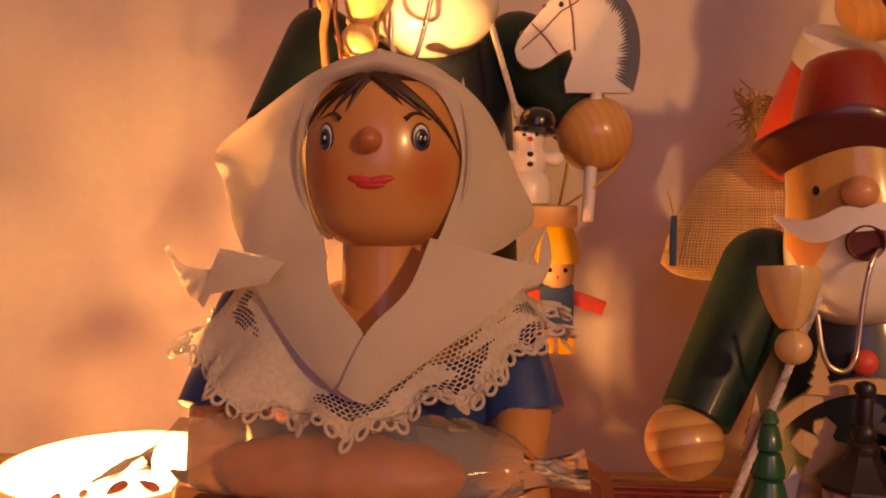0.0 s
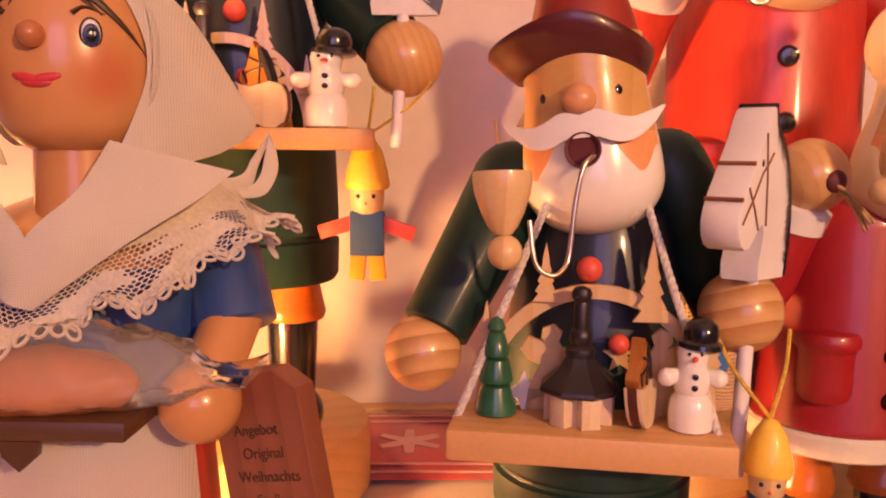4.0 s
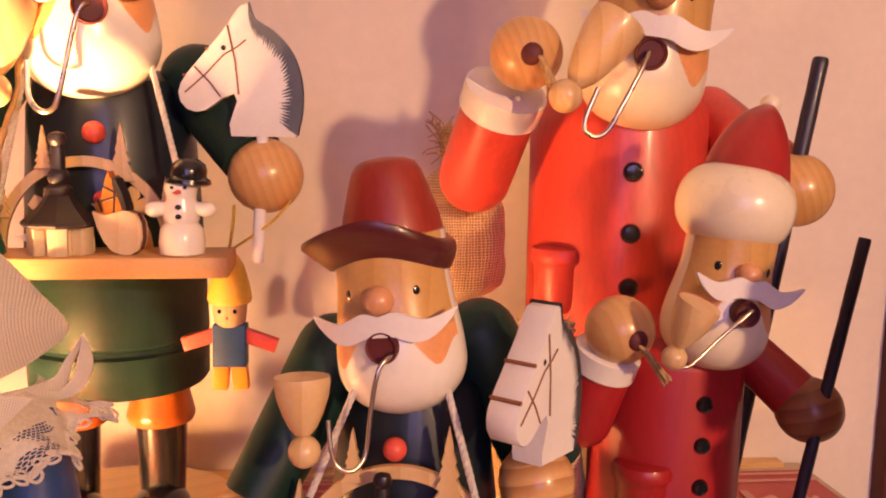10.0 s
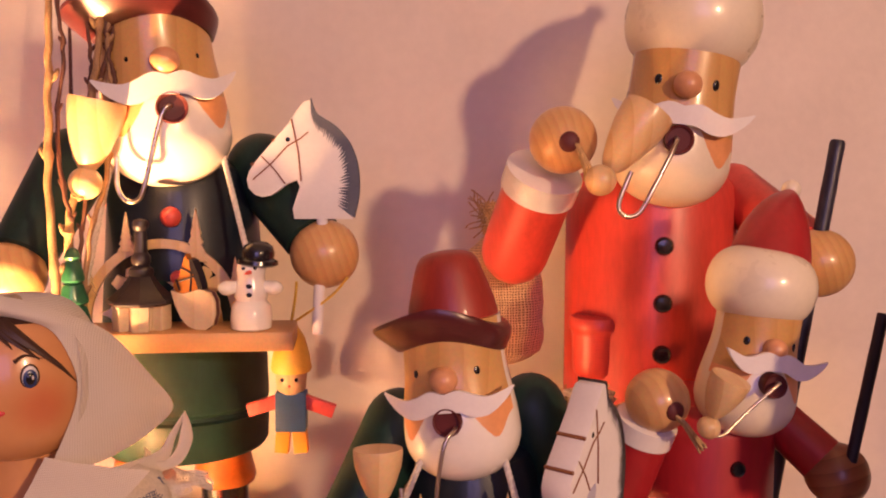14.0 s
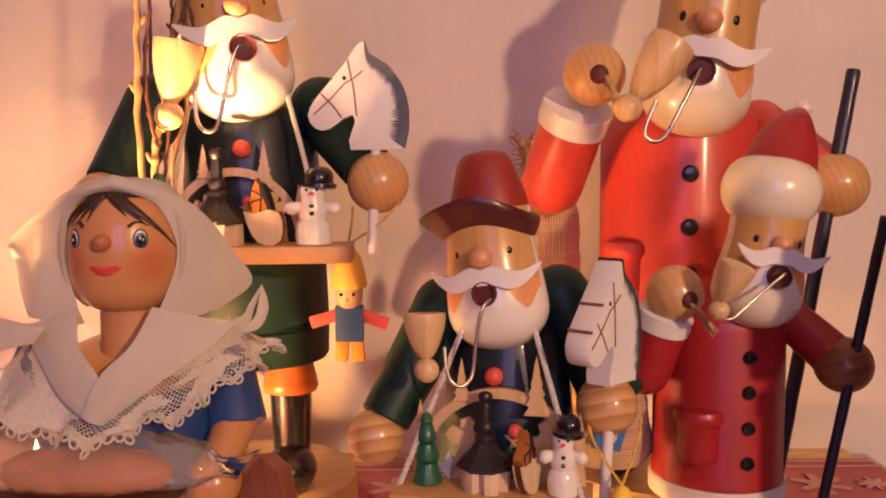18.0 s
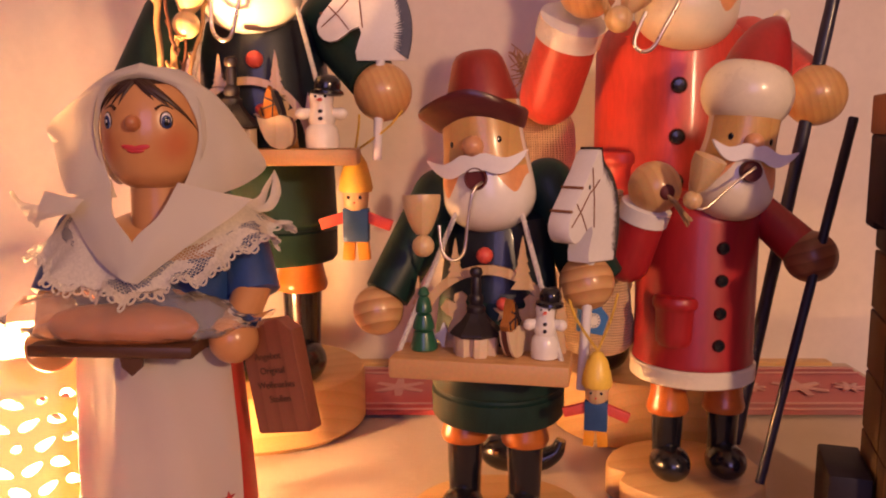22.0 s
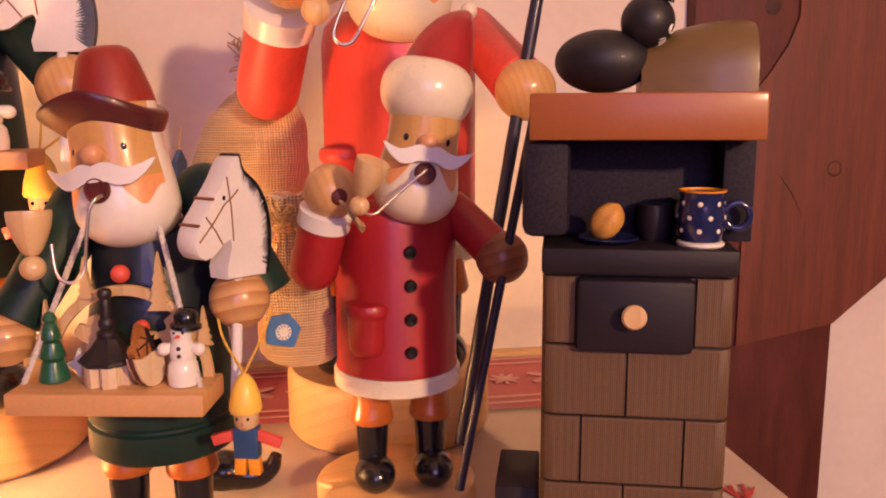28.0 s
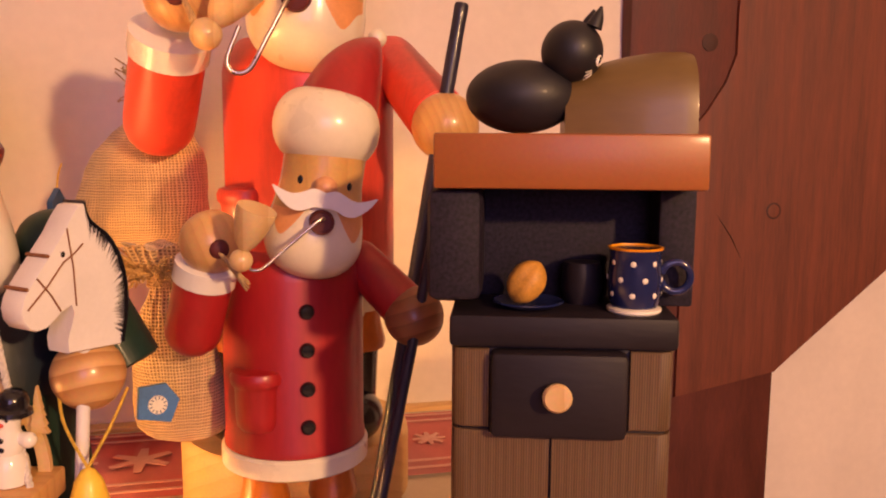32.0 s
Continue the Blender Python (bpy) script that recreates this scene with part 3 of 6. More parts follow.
def tablecloth():
    k = Kit()
    xs = [-0.63 + 0.827 * i / 90 for i in range(91)]
    ys = [-0.02 + 0.586 * i / 60 for i in range(61)]
    rows = [[(x, y, 0.0004 * noise.noise((x * 14, y * 14, 0)) - 0.0009) for x in xs] for y in ys]
    k.grid(rows, M_CLOTH, wrap=False)
    n = len(xs)
    drop = [[(x, ys[0] - 0.004 * s, -0.001 - 0.16 * s) for x in xs] for s in (0, 0.5, 1)]
    k.grid(drop, M_CLOTH, wrap=False)
    side = [[(xs[-1] + 0.003 * s, y, -0.001 - 0.12 * s) for y in ys] for s in (0, 0.3, 1)]
    k.grid(side, M_CLOTH, wrap=False)
    cloth = thing("tablecloth", "white cotton tablecloth printed with small red reindeer", "tablecloth", kit=k)
    # little printed deer, scattered on the cloth
    deer = [(-0.5, -0.1), (-0.2, 0.12), (0.3, 0.16), (0.45, 0.42), (0.55, 0.75), (0.62, 0.42), (0.56, 0.4), (0.5, 0.16), (0.9, 0.1), (0.62, 0.05), (0.58, -0.42), (0.42, -0.4), (0.38, -0.05), (0.1, -0.05), (0.04, -0.42), (-0.1, -0.42), (-0.14, -0.08), (-0.42, -0.12), (-0.56, -0.42), (-0.68, -0.4), (-0.6, 0.0), (-0.66, 0.3), (-0.58, 0.18)]
    horn = [(0.46, 0.44), (0.3, 0.95), (0.36, 0.96), (0.42, 0.8), (0.52, 1.0), (0.56, 0.98), (0.5, 0.72), (0.6, 0.55), (0.72, 0.98), (0.78, 0.96), (0.72, 0.7), (0.9, 0.86), (0.92, 0.82), (0.68, 0.5)]
    spots = [(-0.40, 0.284, 2), (-0.316, 0.286, 0), (-0.235, 0.287, 1), (-0.1625, 0.289, -2), (-0.0655, 0.288, 0), (0.0070, 0.286, 2), (0.0850, 0.287, 0), (0.1570, 0.286, -1), (-0.20, 0.13, 0), (-0.10, 0.13, 1), (0.0, 0.13, 0), (0.1, 0.13, 2)]
    for x, y, a in spots:
        k = Kit()
        for shape in (deer, horn):
            m = pose(x, y, 0.0002, -90, 0, a)
            k.plate([(p * 0.030, q * 0.030) for p, q in shape], 0.0005, M_PRINT, m, 0.1)
        part("printed_reindeer", k, cloth)


tablecloth()


def star(r, n=6, inner=0.42):
    return [((r if i % 2 == 0 else r * inner) * math.sin(math.pi * i / n), (r if i % 2 == 0 else r * inner) * math.cos(math.pi * i / n)) for i in range(2 * n)]


def runner():
    y0, y1, x0, x1 = 0.440, 0.548, -0.62, 0.190
    k = Kit()
    n = 120
    rows = [[(x0 + (x1 - x0) * i / n, y, 0.0016 + 0.0012 * noise.noise((i * 0.12, y * 9, 3)) * s) for i in range(n + 1)] for y, s in ((y0, 0), (y0 + 0.001, 1), (0.494, 1), (y1 - 0.001, 1), (y1, 0))]
    k.grid(rows, M_RUNNER, wrap=False)
    r = thing("table_runner", "red woven band with pale snowflakes along the wall", "table runner", kit=k)
    for y in (y0 + 0.008, y1 - 0.008, y0 + 0.019, y1 - 0.019):
        part("stripe", Kit().box((x0, y - 0.0012, 0.0026), (x1, y + 0.0012, 0.0032), M_PINKLINE, 0), r)
    x = x0 + 0.03
    i = 0
    while x < x1 - 0.015:
        k = Kit()
        rad = 0.019 if i % 2 == 0 else 0.011
        for a in range(3 if i % 2 == 0 else 4):
            m = pose(x, 0.494, 0.0030, 90, 0, 0) @ pose(0, 0, 0, 0, a * (60 if i % 2 == 0 else 45), 0)
            k.plate([(-rad * 0.12, -rad), (rad * 0.12, -rad), (rad * 0.2, 0), (rad * 0.12, rad), (-rad * 0.12, rad), (-rad * 0.2, 0)], 0.0006 + a * 0.00008, M_PINKLINE, m, 0.1)
        part("snowflake", k, r)
        x += 0.036
        i += 1


runner()


def sill():
    thing("sill_board", "pale wooden board where the wall meets the table", "sill", kit=Kit().box((-0.63, 0.559, -0.004), (0.183, 0.5715, 0.002), M_BASE, 0.001), kind="structure")


sill()


def timber():
    """Post and brace of the timber frame, standing a little proud of the plaster."""
    k = Kit()
    k.box((0.2580, 0.5580, -0.8), (0.3950, 0.6500, 1.7), M_BEAM, 0.004)
    thing("timber_post", "dark stained oak post with cracks and knots", "post", kit=k, kind="structure")

    def out(p):
        return (-0.021 + 1.228 * (p[0] + 0.021), 0.2 + 1.228 * (p[1] - 0.2))
    k = Kit()
    foot = [(0.2450, 0.0355), (0.3155, 0.0480), (0.3300, 0.0602), (0.7200, 0.3740), (0.9300, 0.5430), (0.9300, 1.0500), (0.5200, 0.7000), (0.3000, 0.4200), (0.2800, 0.3300), (0.2764, 0.2774), (0.2768, 0.2520), (0.2700, 0.2345), (0.2577, 0.2161), (0.2450, 0.2010)]
    k.plate([out(p) for p in foot], 0.060, M_BRACE, Matrix.Translation((0, 0.5840, 0)), 0.01)
    thing("timber_brace", "dark stained diagonal oak brace pegged to the post", "beam", kit=k, kind="structure")
    k = Kit()
    for a, b in (((0.2665, 0.1544), (0.2876, 0.1218)),):
        a, b = out(a), out(b)
        k.tube([(a[0], 0.5542, a[1]), ((a[0] + b[0]) / 2 + 0.002, 0.5540, (a[1] + b[1]) / 2), (b[0], 0.5542, b[1])], [0.0003, 0.0013, 0.0002], M_DARKTRAY, 8, flat=0.3)
    thing("drying_cracks", "fine drying cracks in the old brace", "crack", kit=k, kind="structure")
    # Upper spot is a dark knot, lower one a pale peg with dark rim.
    for x, z, y, core in ((0.3230, 0.2720, 0.5580, M_KNOT), (0.3829, 0.1442, 0.5545, M_BRACE)):
        k = Kit()
        k.lathe([(0.0052, -0.004), (0.0064, -0.004), (0.0066, 0.0006), (0.0056, 0.0008)], M_KNOT, (x, y, z), Euler((radians(90), 0, 0)).to_matrix(), 20)
        k.lathe([(0.0058, -0.004), (0.0056, 0.0007), (0.0030, 0.0013), (0.0003, 0.0010)], core, (x, y, z), Euler((radians(90), 0, 0)).to_matrix(), 20)
        thing("knot_or_peg", "dark-rimmed round knot or peg in the old timber", "knot", kit=k, kind="structure")


timber()


# ---- the turned wooden smokers ----
def rot(ax=0, ay=0, az=0):
    return Euler((radians(ax), radians(ay), radians(az))).to_matrix()


def head_mats(k, beard_top, cheek, white):
    """Face in the middle, white hair behind, a beard whose upper rim dips at both cheeks."""
    def pick(z, a):
        d = math.degrees(math.atan2(math.sin(a + math.pi / 2), math.cos(a + math.pi / 2)))
        if abs(d) > 78:
            return white
        rim = beard_top - 0.75 * cheek * math.exp(-((abs(d) - 47) / 15) ** 2) + 0.8 * cheek * math.exp(-(d / 24) ** 4)
        if z < rim:
            return white
        if z < beard_top + cheek * 0.40 and abs(d) > 18:
            return M_CHEEK
        return M_FLESH
    return pick


def put_on(k, c, r, d, z, size, mat, flat=0.35):
    """A small flat disc painted on a round head: d degrees from the middle, height z."""
    a = radians(d)
    p = (c[0] + r * math.sin(a), c[1] - r * math.cos(a), z)
    k.ball(p, (size[0], size[0] * flat, size[1]), mat, rot(0, 0, d), 14, 8)


def face(k, c, s, z_mouth, z_eye, r, white, span=1.0, lift=0.0, eyes=36, bow=0.30, out=0.0):
    """Nose, eyes, mouth hole and moustache on a head at c; s: scale."""
    for d in (-eyes, eyes):
        put_on(k, c, r * 1.0, d, z_eye, (0.00125 * s, 0.0017 * s), M_BLACK)
    k.ball((c[0], c[1] - r - 0.0016 * s, z_eye - 0.0012 * s), (0.0043 * s, 0.0042 * s, 0.0041 * s), M_NOSE)
    # mouth hole: a lip round a dark red disc that paints the bore's shade
    a = rot(90)
    y = c[1] - r - out - 0.0030 * s
    k.lathe([(0.0042 * s, -0.006 * s), (0.0046 * s, 0.0), (0.0043 * s, 0.0012 * s), (0.0037 * s, 0.0009 * s), (0.0035 * s, 0.0002 * s), (0.0002, 0.0001 * s)], M_HOLE, (c[0], y, z_mouth), a, 24)
    # moustache: two swept wings cut from thin wood, bowed round the face
    n = 26
    top, bot = [], []
    for i in range(n + 1):
        u = -1 + 2 * i / n
        au = abs(u)
        x = u * 0.0205 * s * span
        zt = 0.0020 * math.exp(-((au - 0.22) / 0.2) ** 2) - 0.0020 * au + 0.0048 * max(0, au - 0.62) ** 1.3 * 2.2
        w = 0.0074 * (1 - au ** 2.0) ** 0.75 + 0.00035
        zb = zt - w * (0.72 + 0.28 * min(1, au * 3))
        y = c[1] - r - out * 0.6 - 0.0044 * s + bow * abs(x) * abs(u) + 0.0004
        top.append((x, y, zt * s))
        bot.append((x, y, zb * s))
    zc = z_eye - 0.0058 * s + lift
    ring = top + bot[::-1]
    rows = []
    for dy, q in ((0.0, 0.97), (0.0002 * s, 1.0), (0.0017 * s, 1.0)):
        rows.append([(c[0] + p[0] * q, p[1] + dy, zc + p[2]) for p in ring])
    k.grid(rows, M_PLATE, caps=False)
    front = [[(c[0] + p[0] * 0.97, p[1], zc + p[2]) for p in row] for row in (top, bot)]
    k.grid(front, M_PLATE, wrap=False)
    back = [[(c[0] + p[0], p[1] + 0.0017 * s, zc + p[2]) for p in row] for row in (bot, top)]
    k.grid(back, M_PLATE, wrap=False)


def boots(k, s, z0, xs, y, h, knee):
    for x in xs:
        k.ball((x, y - 0.006 * s, z0 + 0.0084 * s), (0.0098 * s, 0.0122 * s, 0.0090 * s), M_BLACK)
        k.lathe([(0.0062 * s, 0.004 * s), (0.0068 * s, 0.010 * s), (0.0076 * s, h * 0.8), (0.0079 * s, h)], M_BLACK, (x, y, z0), None, 24)
        k.lathe([(0.0075 * s, h), (0.0098 * s, h + 0.0006 * s), (0.0105 * s, h + 0.0026 * s), (0.0102 * s, h + 0.0042 * s), (0.0094 * s, h + 0.0075 * s), (0.0088 * s, h + 0.0105 * s), (0.0085 * s, h + knee)], M_CUFF, (x, y, z0), None, 24)


def disc_base(k, c, r, h, bend=False):
    k.lathe([(0.001, 0.0002), (r * 0.965, 0.0002), (r, h * 0.08), (r, h * 0.85), (r * 0.985, h * 0.96), (r * 0.955, h), (0.001, h)], M_BASE, c, None, 96, warp=(lambda p, a: (p.x + 0.16 * r * math.exp(-((a - 3.24) / 0.13) ** 2) * (p.xy.length / r) ** 3, p.y, p.z)) if bend else None)


def head_profile(zb, zm, zt, rb, rt, n=34):
    """Pear-shaped head: a round beard below, a straight crown above."""
    out = []
    mid = zb + rb * 0.80
    for i in range(n // 2 + 1):
        u = -math.pi / 2 + math.pi / 2 * i / (n // 2)
        out.append((max(0.0004, rb * math.cos(u) ** 0.9), mid + (mid - zb) * math.sin(u)))
    for i in range(1, n + 1):
        u = i / n
        e = 0.5 - 0.5 * math.cos(math.pi * min(1, u * 1.35))
        out.append((rb + (rt - rb) * e, mid + (zt - mid) * u))
    out.append((0.0005, zt))
    return out


def trader(name, label, at, yaw, s, dims, hands, shoulders):
    m = pose(*at, 0, 0, yaw)
    inv = m.inverted()
    k = Kit()
    z0 = dims["base_h"]
    bc = inv @ Vector(dims["base"])
    disc_base(k, (bc.x, bc.y, 0), dims["base_r"], z0)
    hem = dims["hem"]
    boots(k, s, z0, (-0.0132 * s, 0.0132 * s), -0.008 * s, hem - z0 - dims["cuff"] * s, dims["cuff"] * s + 0.003 * s)
    sh, rh, rt = dims["shoulder"], dims["hem_r"], dims["top_r"]
    H = sh - hem
    k.lathe([(0.001, hem), (rh * 0.95, hem), (rh * 0.99, hem + 0.0016 * s), (rh, hem + H * 0.128), (rh * 0.955, hem + H * 0.136), (rh * 0.950, hem + H * 0.148), (rh * 0.99, hem + H * 0.158), (rh, hem + H * 0.170), (rh * 0.985, hem + H * 0.3),
             (rh + (rt - rh) * 0.55, hem + H * 0.6), (rt, hem + H * 0.88), (rt * 0.9, hem + H * 0.96), (rt * 0.6, sh), (0.001, sh)], M_NAVY, (0, 0, 0), None, 48, mats=lambda z, a: M_GREEN if z < hem + H * 0.45 else M_NAVY)
    hc = inv @ Vector(dims["head"])
    kh = Kit()
    zb, zt, rb, rr = dims["beard"], dims["crown"], dims["beard_r"], dims["head_r"]
    kh.lathe(head_profile(zb, 0, zt, rb, rr, 150), M_WHITE, (0, 0, 0), None, 330, mats=head_mats(kh, dims["mouth"] - 0.0005 * s, 0.0085 * s, M_WHITE))
    face(kh, (0, 0), s, dims["mouth"], dims["eye"], rr, M_WHITE)
    # hat: a brim turned up with a peak at one side, and a tapered crown
    br, bz = dims["brim_r"], zt - 0.001 * s
    def warp(p, a):
        d = math.atan2(math.sin(a - radians(205)), math.cos(a - radians(205)))
        peak = math.exp(-(d / 0.70) ** 2)
        far = min(1.0, p.xy.length / br) ** 2
        rise = min(1.0, max(0.0, ((p.z - bz) / s + 0.0044) / 0.0108))
        right, left, back = max(0.0, math.cos(a)), max(0.0, -math.cos(a)), max(0.0, math.sin(a))
        low = -0.0062 * math.cos(a) ** 2 - 0.0024 * right ** 1.5
        top = -0.0074 * left ** 2 - 0.0098 * right ** 1.5 - 0.0030 * back
        droop = low + (top - low) * rise
        short = 0.06 * max(0.0, math.cos(a)) * far
        flare = 0.30 * peak * far * (0.12 + 0.88 * rise)
        return (p.x * (1 + flare - short), p.y * (1 + flare), p.z + droop * s * far)
    prof = [(0.70, -0.0036), (0.84, -0.0044), (0.875, -0.0038), (0.93, -0.0008), (0.985, 0.0030), (1.005, 0.0052), (0.985, 0.0064), (0.93, 0.0062), (0.82, 0.0050), (0.62, 0.0044), (0.02, 0.004)]
    kh.lathe([(br * p, bz + q * s) for p, q in prof], M_MAROON, (0, 0.001 * s, 0), None, 64, warp=warp)
    ht, hr = dims["hat_top"], dims["hat_r"]
    c0 = bz + 0.003 * s
    kh.lathe([(hr * 1.42, c0 - 0.0060 * s), (hr * 1.36, c0), (hr * 1.31, c0 + (ht - c0) * 0.15), (hr * 1.19, c0 + (ht - c0) * 0.38), (hr * 1.06, c0 + (ht - c0) * 0.62), (hr * 0.95, c0 + (ht - c0) * 0.80), (hr * 0.80, c0 + (ht - c0) * 0.92), (hr * 0.57, c0 + (ht - c0) * 0.98), (hr * 0.28, ht), (0.001, ht + 0.0002)], M_REDHAT, (0.0006 * s, 0.002 * s, 0), None, 44)
    merge(k, kh, Matrix.Translation((hc.x, hc.y, dims["eye"])) @ rot(0, dims["roll"], dims["head_yaw"]).to_4x4() @ Matrix.Translation((0, 0, -dims["eye"])))
    for sd, hand in zip(shoulders, hands):
        a, b = inv @ Vector(sd), inv @ Vector(hand[:3])
        d = (b - a).normalized()
        if len(hand) > 4:
            k.limb(a, inv @ Vector(hand[4]), 0.0118 * s, 0.0124 * s, M_GREEN, end=False)
        else:
            k.limb(a, b - d * hand[3] * 0.72, 0.0120 * s, 0.0096 * s, M_GREEN, end=False)
        k.ball(b, hand[3], M_BALL if s == 1.0 else M_PALEBALL)
    return thing(name, label, "smoker figurine", m, k)


def merge(k, other, m):
    base = len(k.v)
    k.v.extend(tuple(m @ Vector(p)) for p in other.v)
    for f, mi in zip(other.f, other.m):
        k.f.append(tuple(base + i for i in f))
        k.m.append(k.slot(other.mats[mi]))


def santa(name, label, at, yaw, s, dims, arms, pocket, red):
    m = pose(*at, 0, 0, yaw)
    inv = m.inverted()
    k = Kit()
    z0 = dims["base_h"]
    bc = inv @ Vector(dims["base"])
    disc_base(k, (bc.x, bc.y, 0), dims["base_r"], z0, s == 1.0)
    hem, sh, r = dims["hem"], dims["shoulder"], dims["body_r"]
    boots(k, s, z0, dims["feet"], dims["step"] * s, hem - z0 - dims["cuff"] * s, dims["cuff"] * s + 0.002 * s)
    k.lathe([(0.001, hem), (r * 1.02, hem), (r * 1.055, hem + 0.0008 * s), (r * 1.06, hem + 0.0075 * s), (r * 1.02, hem + 0.0086 * s), (0.001, hem + 0.0086 * s)], M_CREAM, (0, 0, 0), None, 48)
    zc = hem + 0.0084 * s
    k.lathe([(r * 0.98, zc), (r * 1.015, zc + 0.0006 * s), (r * 1.015, zc + 0.003 * s), (r, zc + 0.0045 * s), (r, sh - 0.012 * s), (r * 0.96, sh - 0.006 * s), (r * 0.8, sh - 0.001 * s), (r * 0.5, sh), (0.001, sh)], red, (0, 0, 0), None, 48)
    for z in dims["buttons"]:
        a = rot(90)
        k.lathe([(0.0030 * s, -0.001 * s), (0.0031 * s, 0.0008 * s), (0.0026 * s, 0.0018 * s), (0.0021 * s, 0.0014 * s), (0.0002, 0.0016 * s)], M_BLACK, (0.0012 * s, -r * 0.99, z), a, 20)
    # pocket pouch
    d, pz, ps = pocket
    kp = Kit()
    kp.lathe([(q * ps, z * ps) for q, z in ((0.0003, -0.0110), (0.0062, -0.0108), (0.0076, -0.0090), (0.0080, -0.0060), (0.0082, 0.0040), (0.0086, 0.0052), (0.0096, 0.0062), (0.0098, 0.0084), (0.0090, 0.0102), (0.0070, 0.0108), (0.0003, 0.0110))], red, (0, 0.002 * ps, 0), None, 36, squash=(1, 0.9))
    merge(k, kp, Matrix.Rotation(radians(d), 4, "Z") @ Matrix.Translation((0, -r, pz)))
    # head and hat
    hc = inv @ Vector(dims["head"])
    kh = Kit()
    zb, zt, rb, rr = dims["beard"], dims["crown"], dims["beard_r"], dims["head_r"]
    kh.lathe(head_profile(zb, 0, zt, rb, rr, 150), M_WHITE, (0, 0, 0), None, 330, mats=head_mats(kh, dims["mouth"] - 0.0005 * s, 0.0085 * s, M_CREAM))
    face(kh, (0, 0), s, dims["mouth"], dims["eye"], rr, M_CREAM, dims["span"], dims["lift"], dims.get("eyes", 36), dims.get("bow", 0.30), dims.get("out", 0.0))
    zr, rw, hw = dims["band_z"], dims["band_r"], dims["band_h"]
    prof = []
    for i in range(15):
        u = -math.pi / 2 + math.pi * i / 14
        prof.append((rw * 0.30 + rw * 0.70 * math.cos(u) ** 0.8 if math.cos(u) > 1e-6 else rw * 0.30, zr + hw * math.sin(u)))
    kh.lathe(prof, M_CREAM, (dims.get("band_x", 0.0), 0.001 * s, 0), None, 48)
    # the cap leans over backwards to one side
    kc = Kit()
    tip = Vector(dims["tip"])
    foot = Vector((0.0035 * s, 0.001 * s, zr - hw * 0.1))
    path, rads = [], []
    for i in range(25):
        q = i / 24
        path.append(foot.lerp(tip, q) + Vector((-0.3, -0.25, 1.0)) * 0.0034 * s * math.sin(math.pi * q))
        rads.append(rw * (0.80 - 0.12 * q - 0.53 * q ** 2.2))
    kc.tube(path, rads, red, 36)
    kc.ball(tip + (tip - foot).normalized() * 0.0030 * s, 0.0039 * s, M_CREAM)
    merge(k, kc, Matrix.Translation((hc.x, hc.y, 0)))
    merge(k, kh, Matrix.Translation((hc.x, hc.y, dims["eye"])) @ rot(0, dims["roll"], dims["head_yaw"]).to_4x4() @ Matrix.Translation((0, 0, -dims["eye"])))
    # bent arm with a white cuff and a raised fist
    e, c, f = (inv @ Vector(p) for p in arms["raised"][:3])
    ra, rf = arms["raised"][3:]
    k.limb(e, c, ra * 1.0, ra, red, end=False)
    u = (c - e).normalized()
    cuff = [c - u * ra * 0.18 + u * ra * q for q in (0, 0.05, 0.7, 0.78)]
    k.tube(cuff, [ra * 0.95, ra * 1.08, ra * 1.08, ra * 0.9], M_WHITE, 30)
    k.ball(f, rf, M_PALEBALL)
    # The fist's hole is a dark red bump; its depth is only colour.
    k.ball(f + Vector((rf * 0.15, -rf * 0.93, -rf * 0.1)), (rf * 0.3, rf * 0.15, rf * 0.3), M_HOLE)
    a, b = inv @ Vector(arms["low"][0]), inv @ Vector(arms["low"][1])
    d = (b - a).normalized()
    k.limb(a, b - d * arms["low"][3] * 0.5, arms["low"][2] * 0.92, arms["low"][2], red, end=False)
    k.ball(b, arms["low"][3], M_DARKBALL if s == 1.0 else M_PALEBALL)
    return thing(name, label, "smoker figurine", m, k)


trader("trader_smoker", "turned wooden toy trader with green coat and red hat", (-0.1005, 0.272, 0), -12, 1.0,
       dict(base=(-0.0997, 0.274, 0), base_h=0.016, base_r=0.0415, hem=0.0640, hem_r=0.0292, top_r=0.0225, shoulder=0.155, cuff=0.0105, head=(-0.1078, 0.2570, 0), head_yaw=-5, roll=-7,
            beard=0.1465, crown=0.1985, beard_r=0.0188, head_r=0.0162, mouth=0.1695, eye=0.1832, brim_r=0.0200, hat_top=0.2200, hat_r=0.0106),
       [(-0.1512, 0.252, 0.1148, 0.0104), (-0.0664, 0.248, 0.1270, 0.0112, (-0.0590, 0.2690, 0.1235))], [(-0.1255, 0.272, 0.1600), (-0.0800, 0.274, 0.1645)])

trader("trader_smoker", "large turned wooden toy trader with green coat and red hat", (-0.2325, 0.425, 0), 4, 1.5,
       dict(base=(-0.240, 0.436, 0), base_h=0.036, base_r=0.063, hem=0.1085, hem_r=0.0415, top_r=0.0365, shoulder=0.255, cuff=0.0120, head=(-0.2345, 0.388, 0), head_yaw=16, roll=-7,
            beard=0.2402, crown=0.3225, beard_r=0.0288, head_r=0.0250, mouth=0.2740, eye=0.2958, brim_r=0.0315, hat_top=0.3655, hat_r=0.0162),
       [(-0.3020, 0.385, 0.1990, 0.0160), (-0.1595, 0.396, 0.2085, 0.0166)], [(-0.2860, 0.425, 0.2520), (-0.1930, 0.425, 0.2500)])

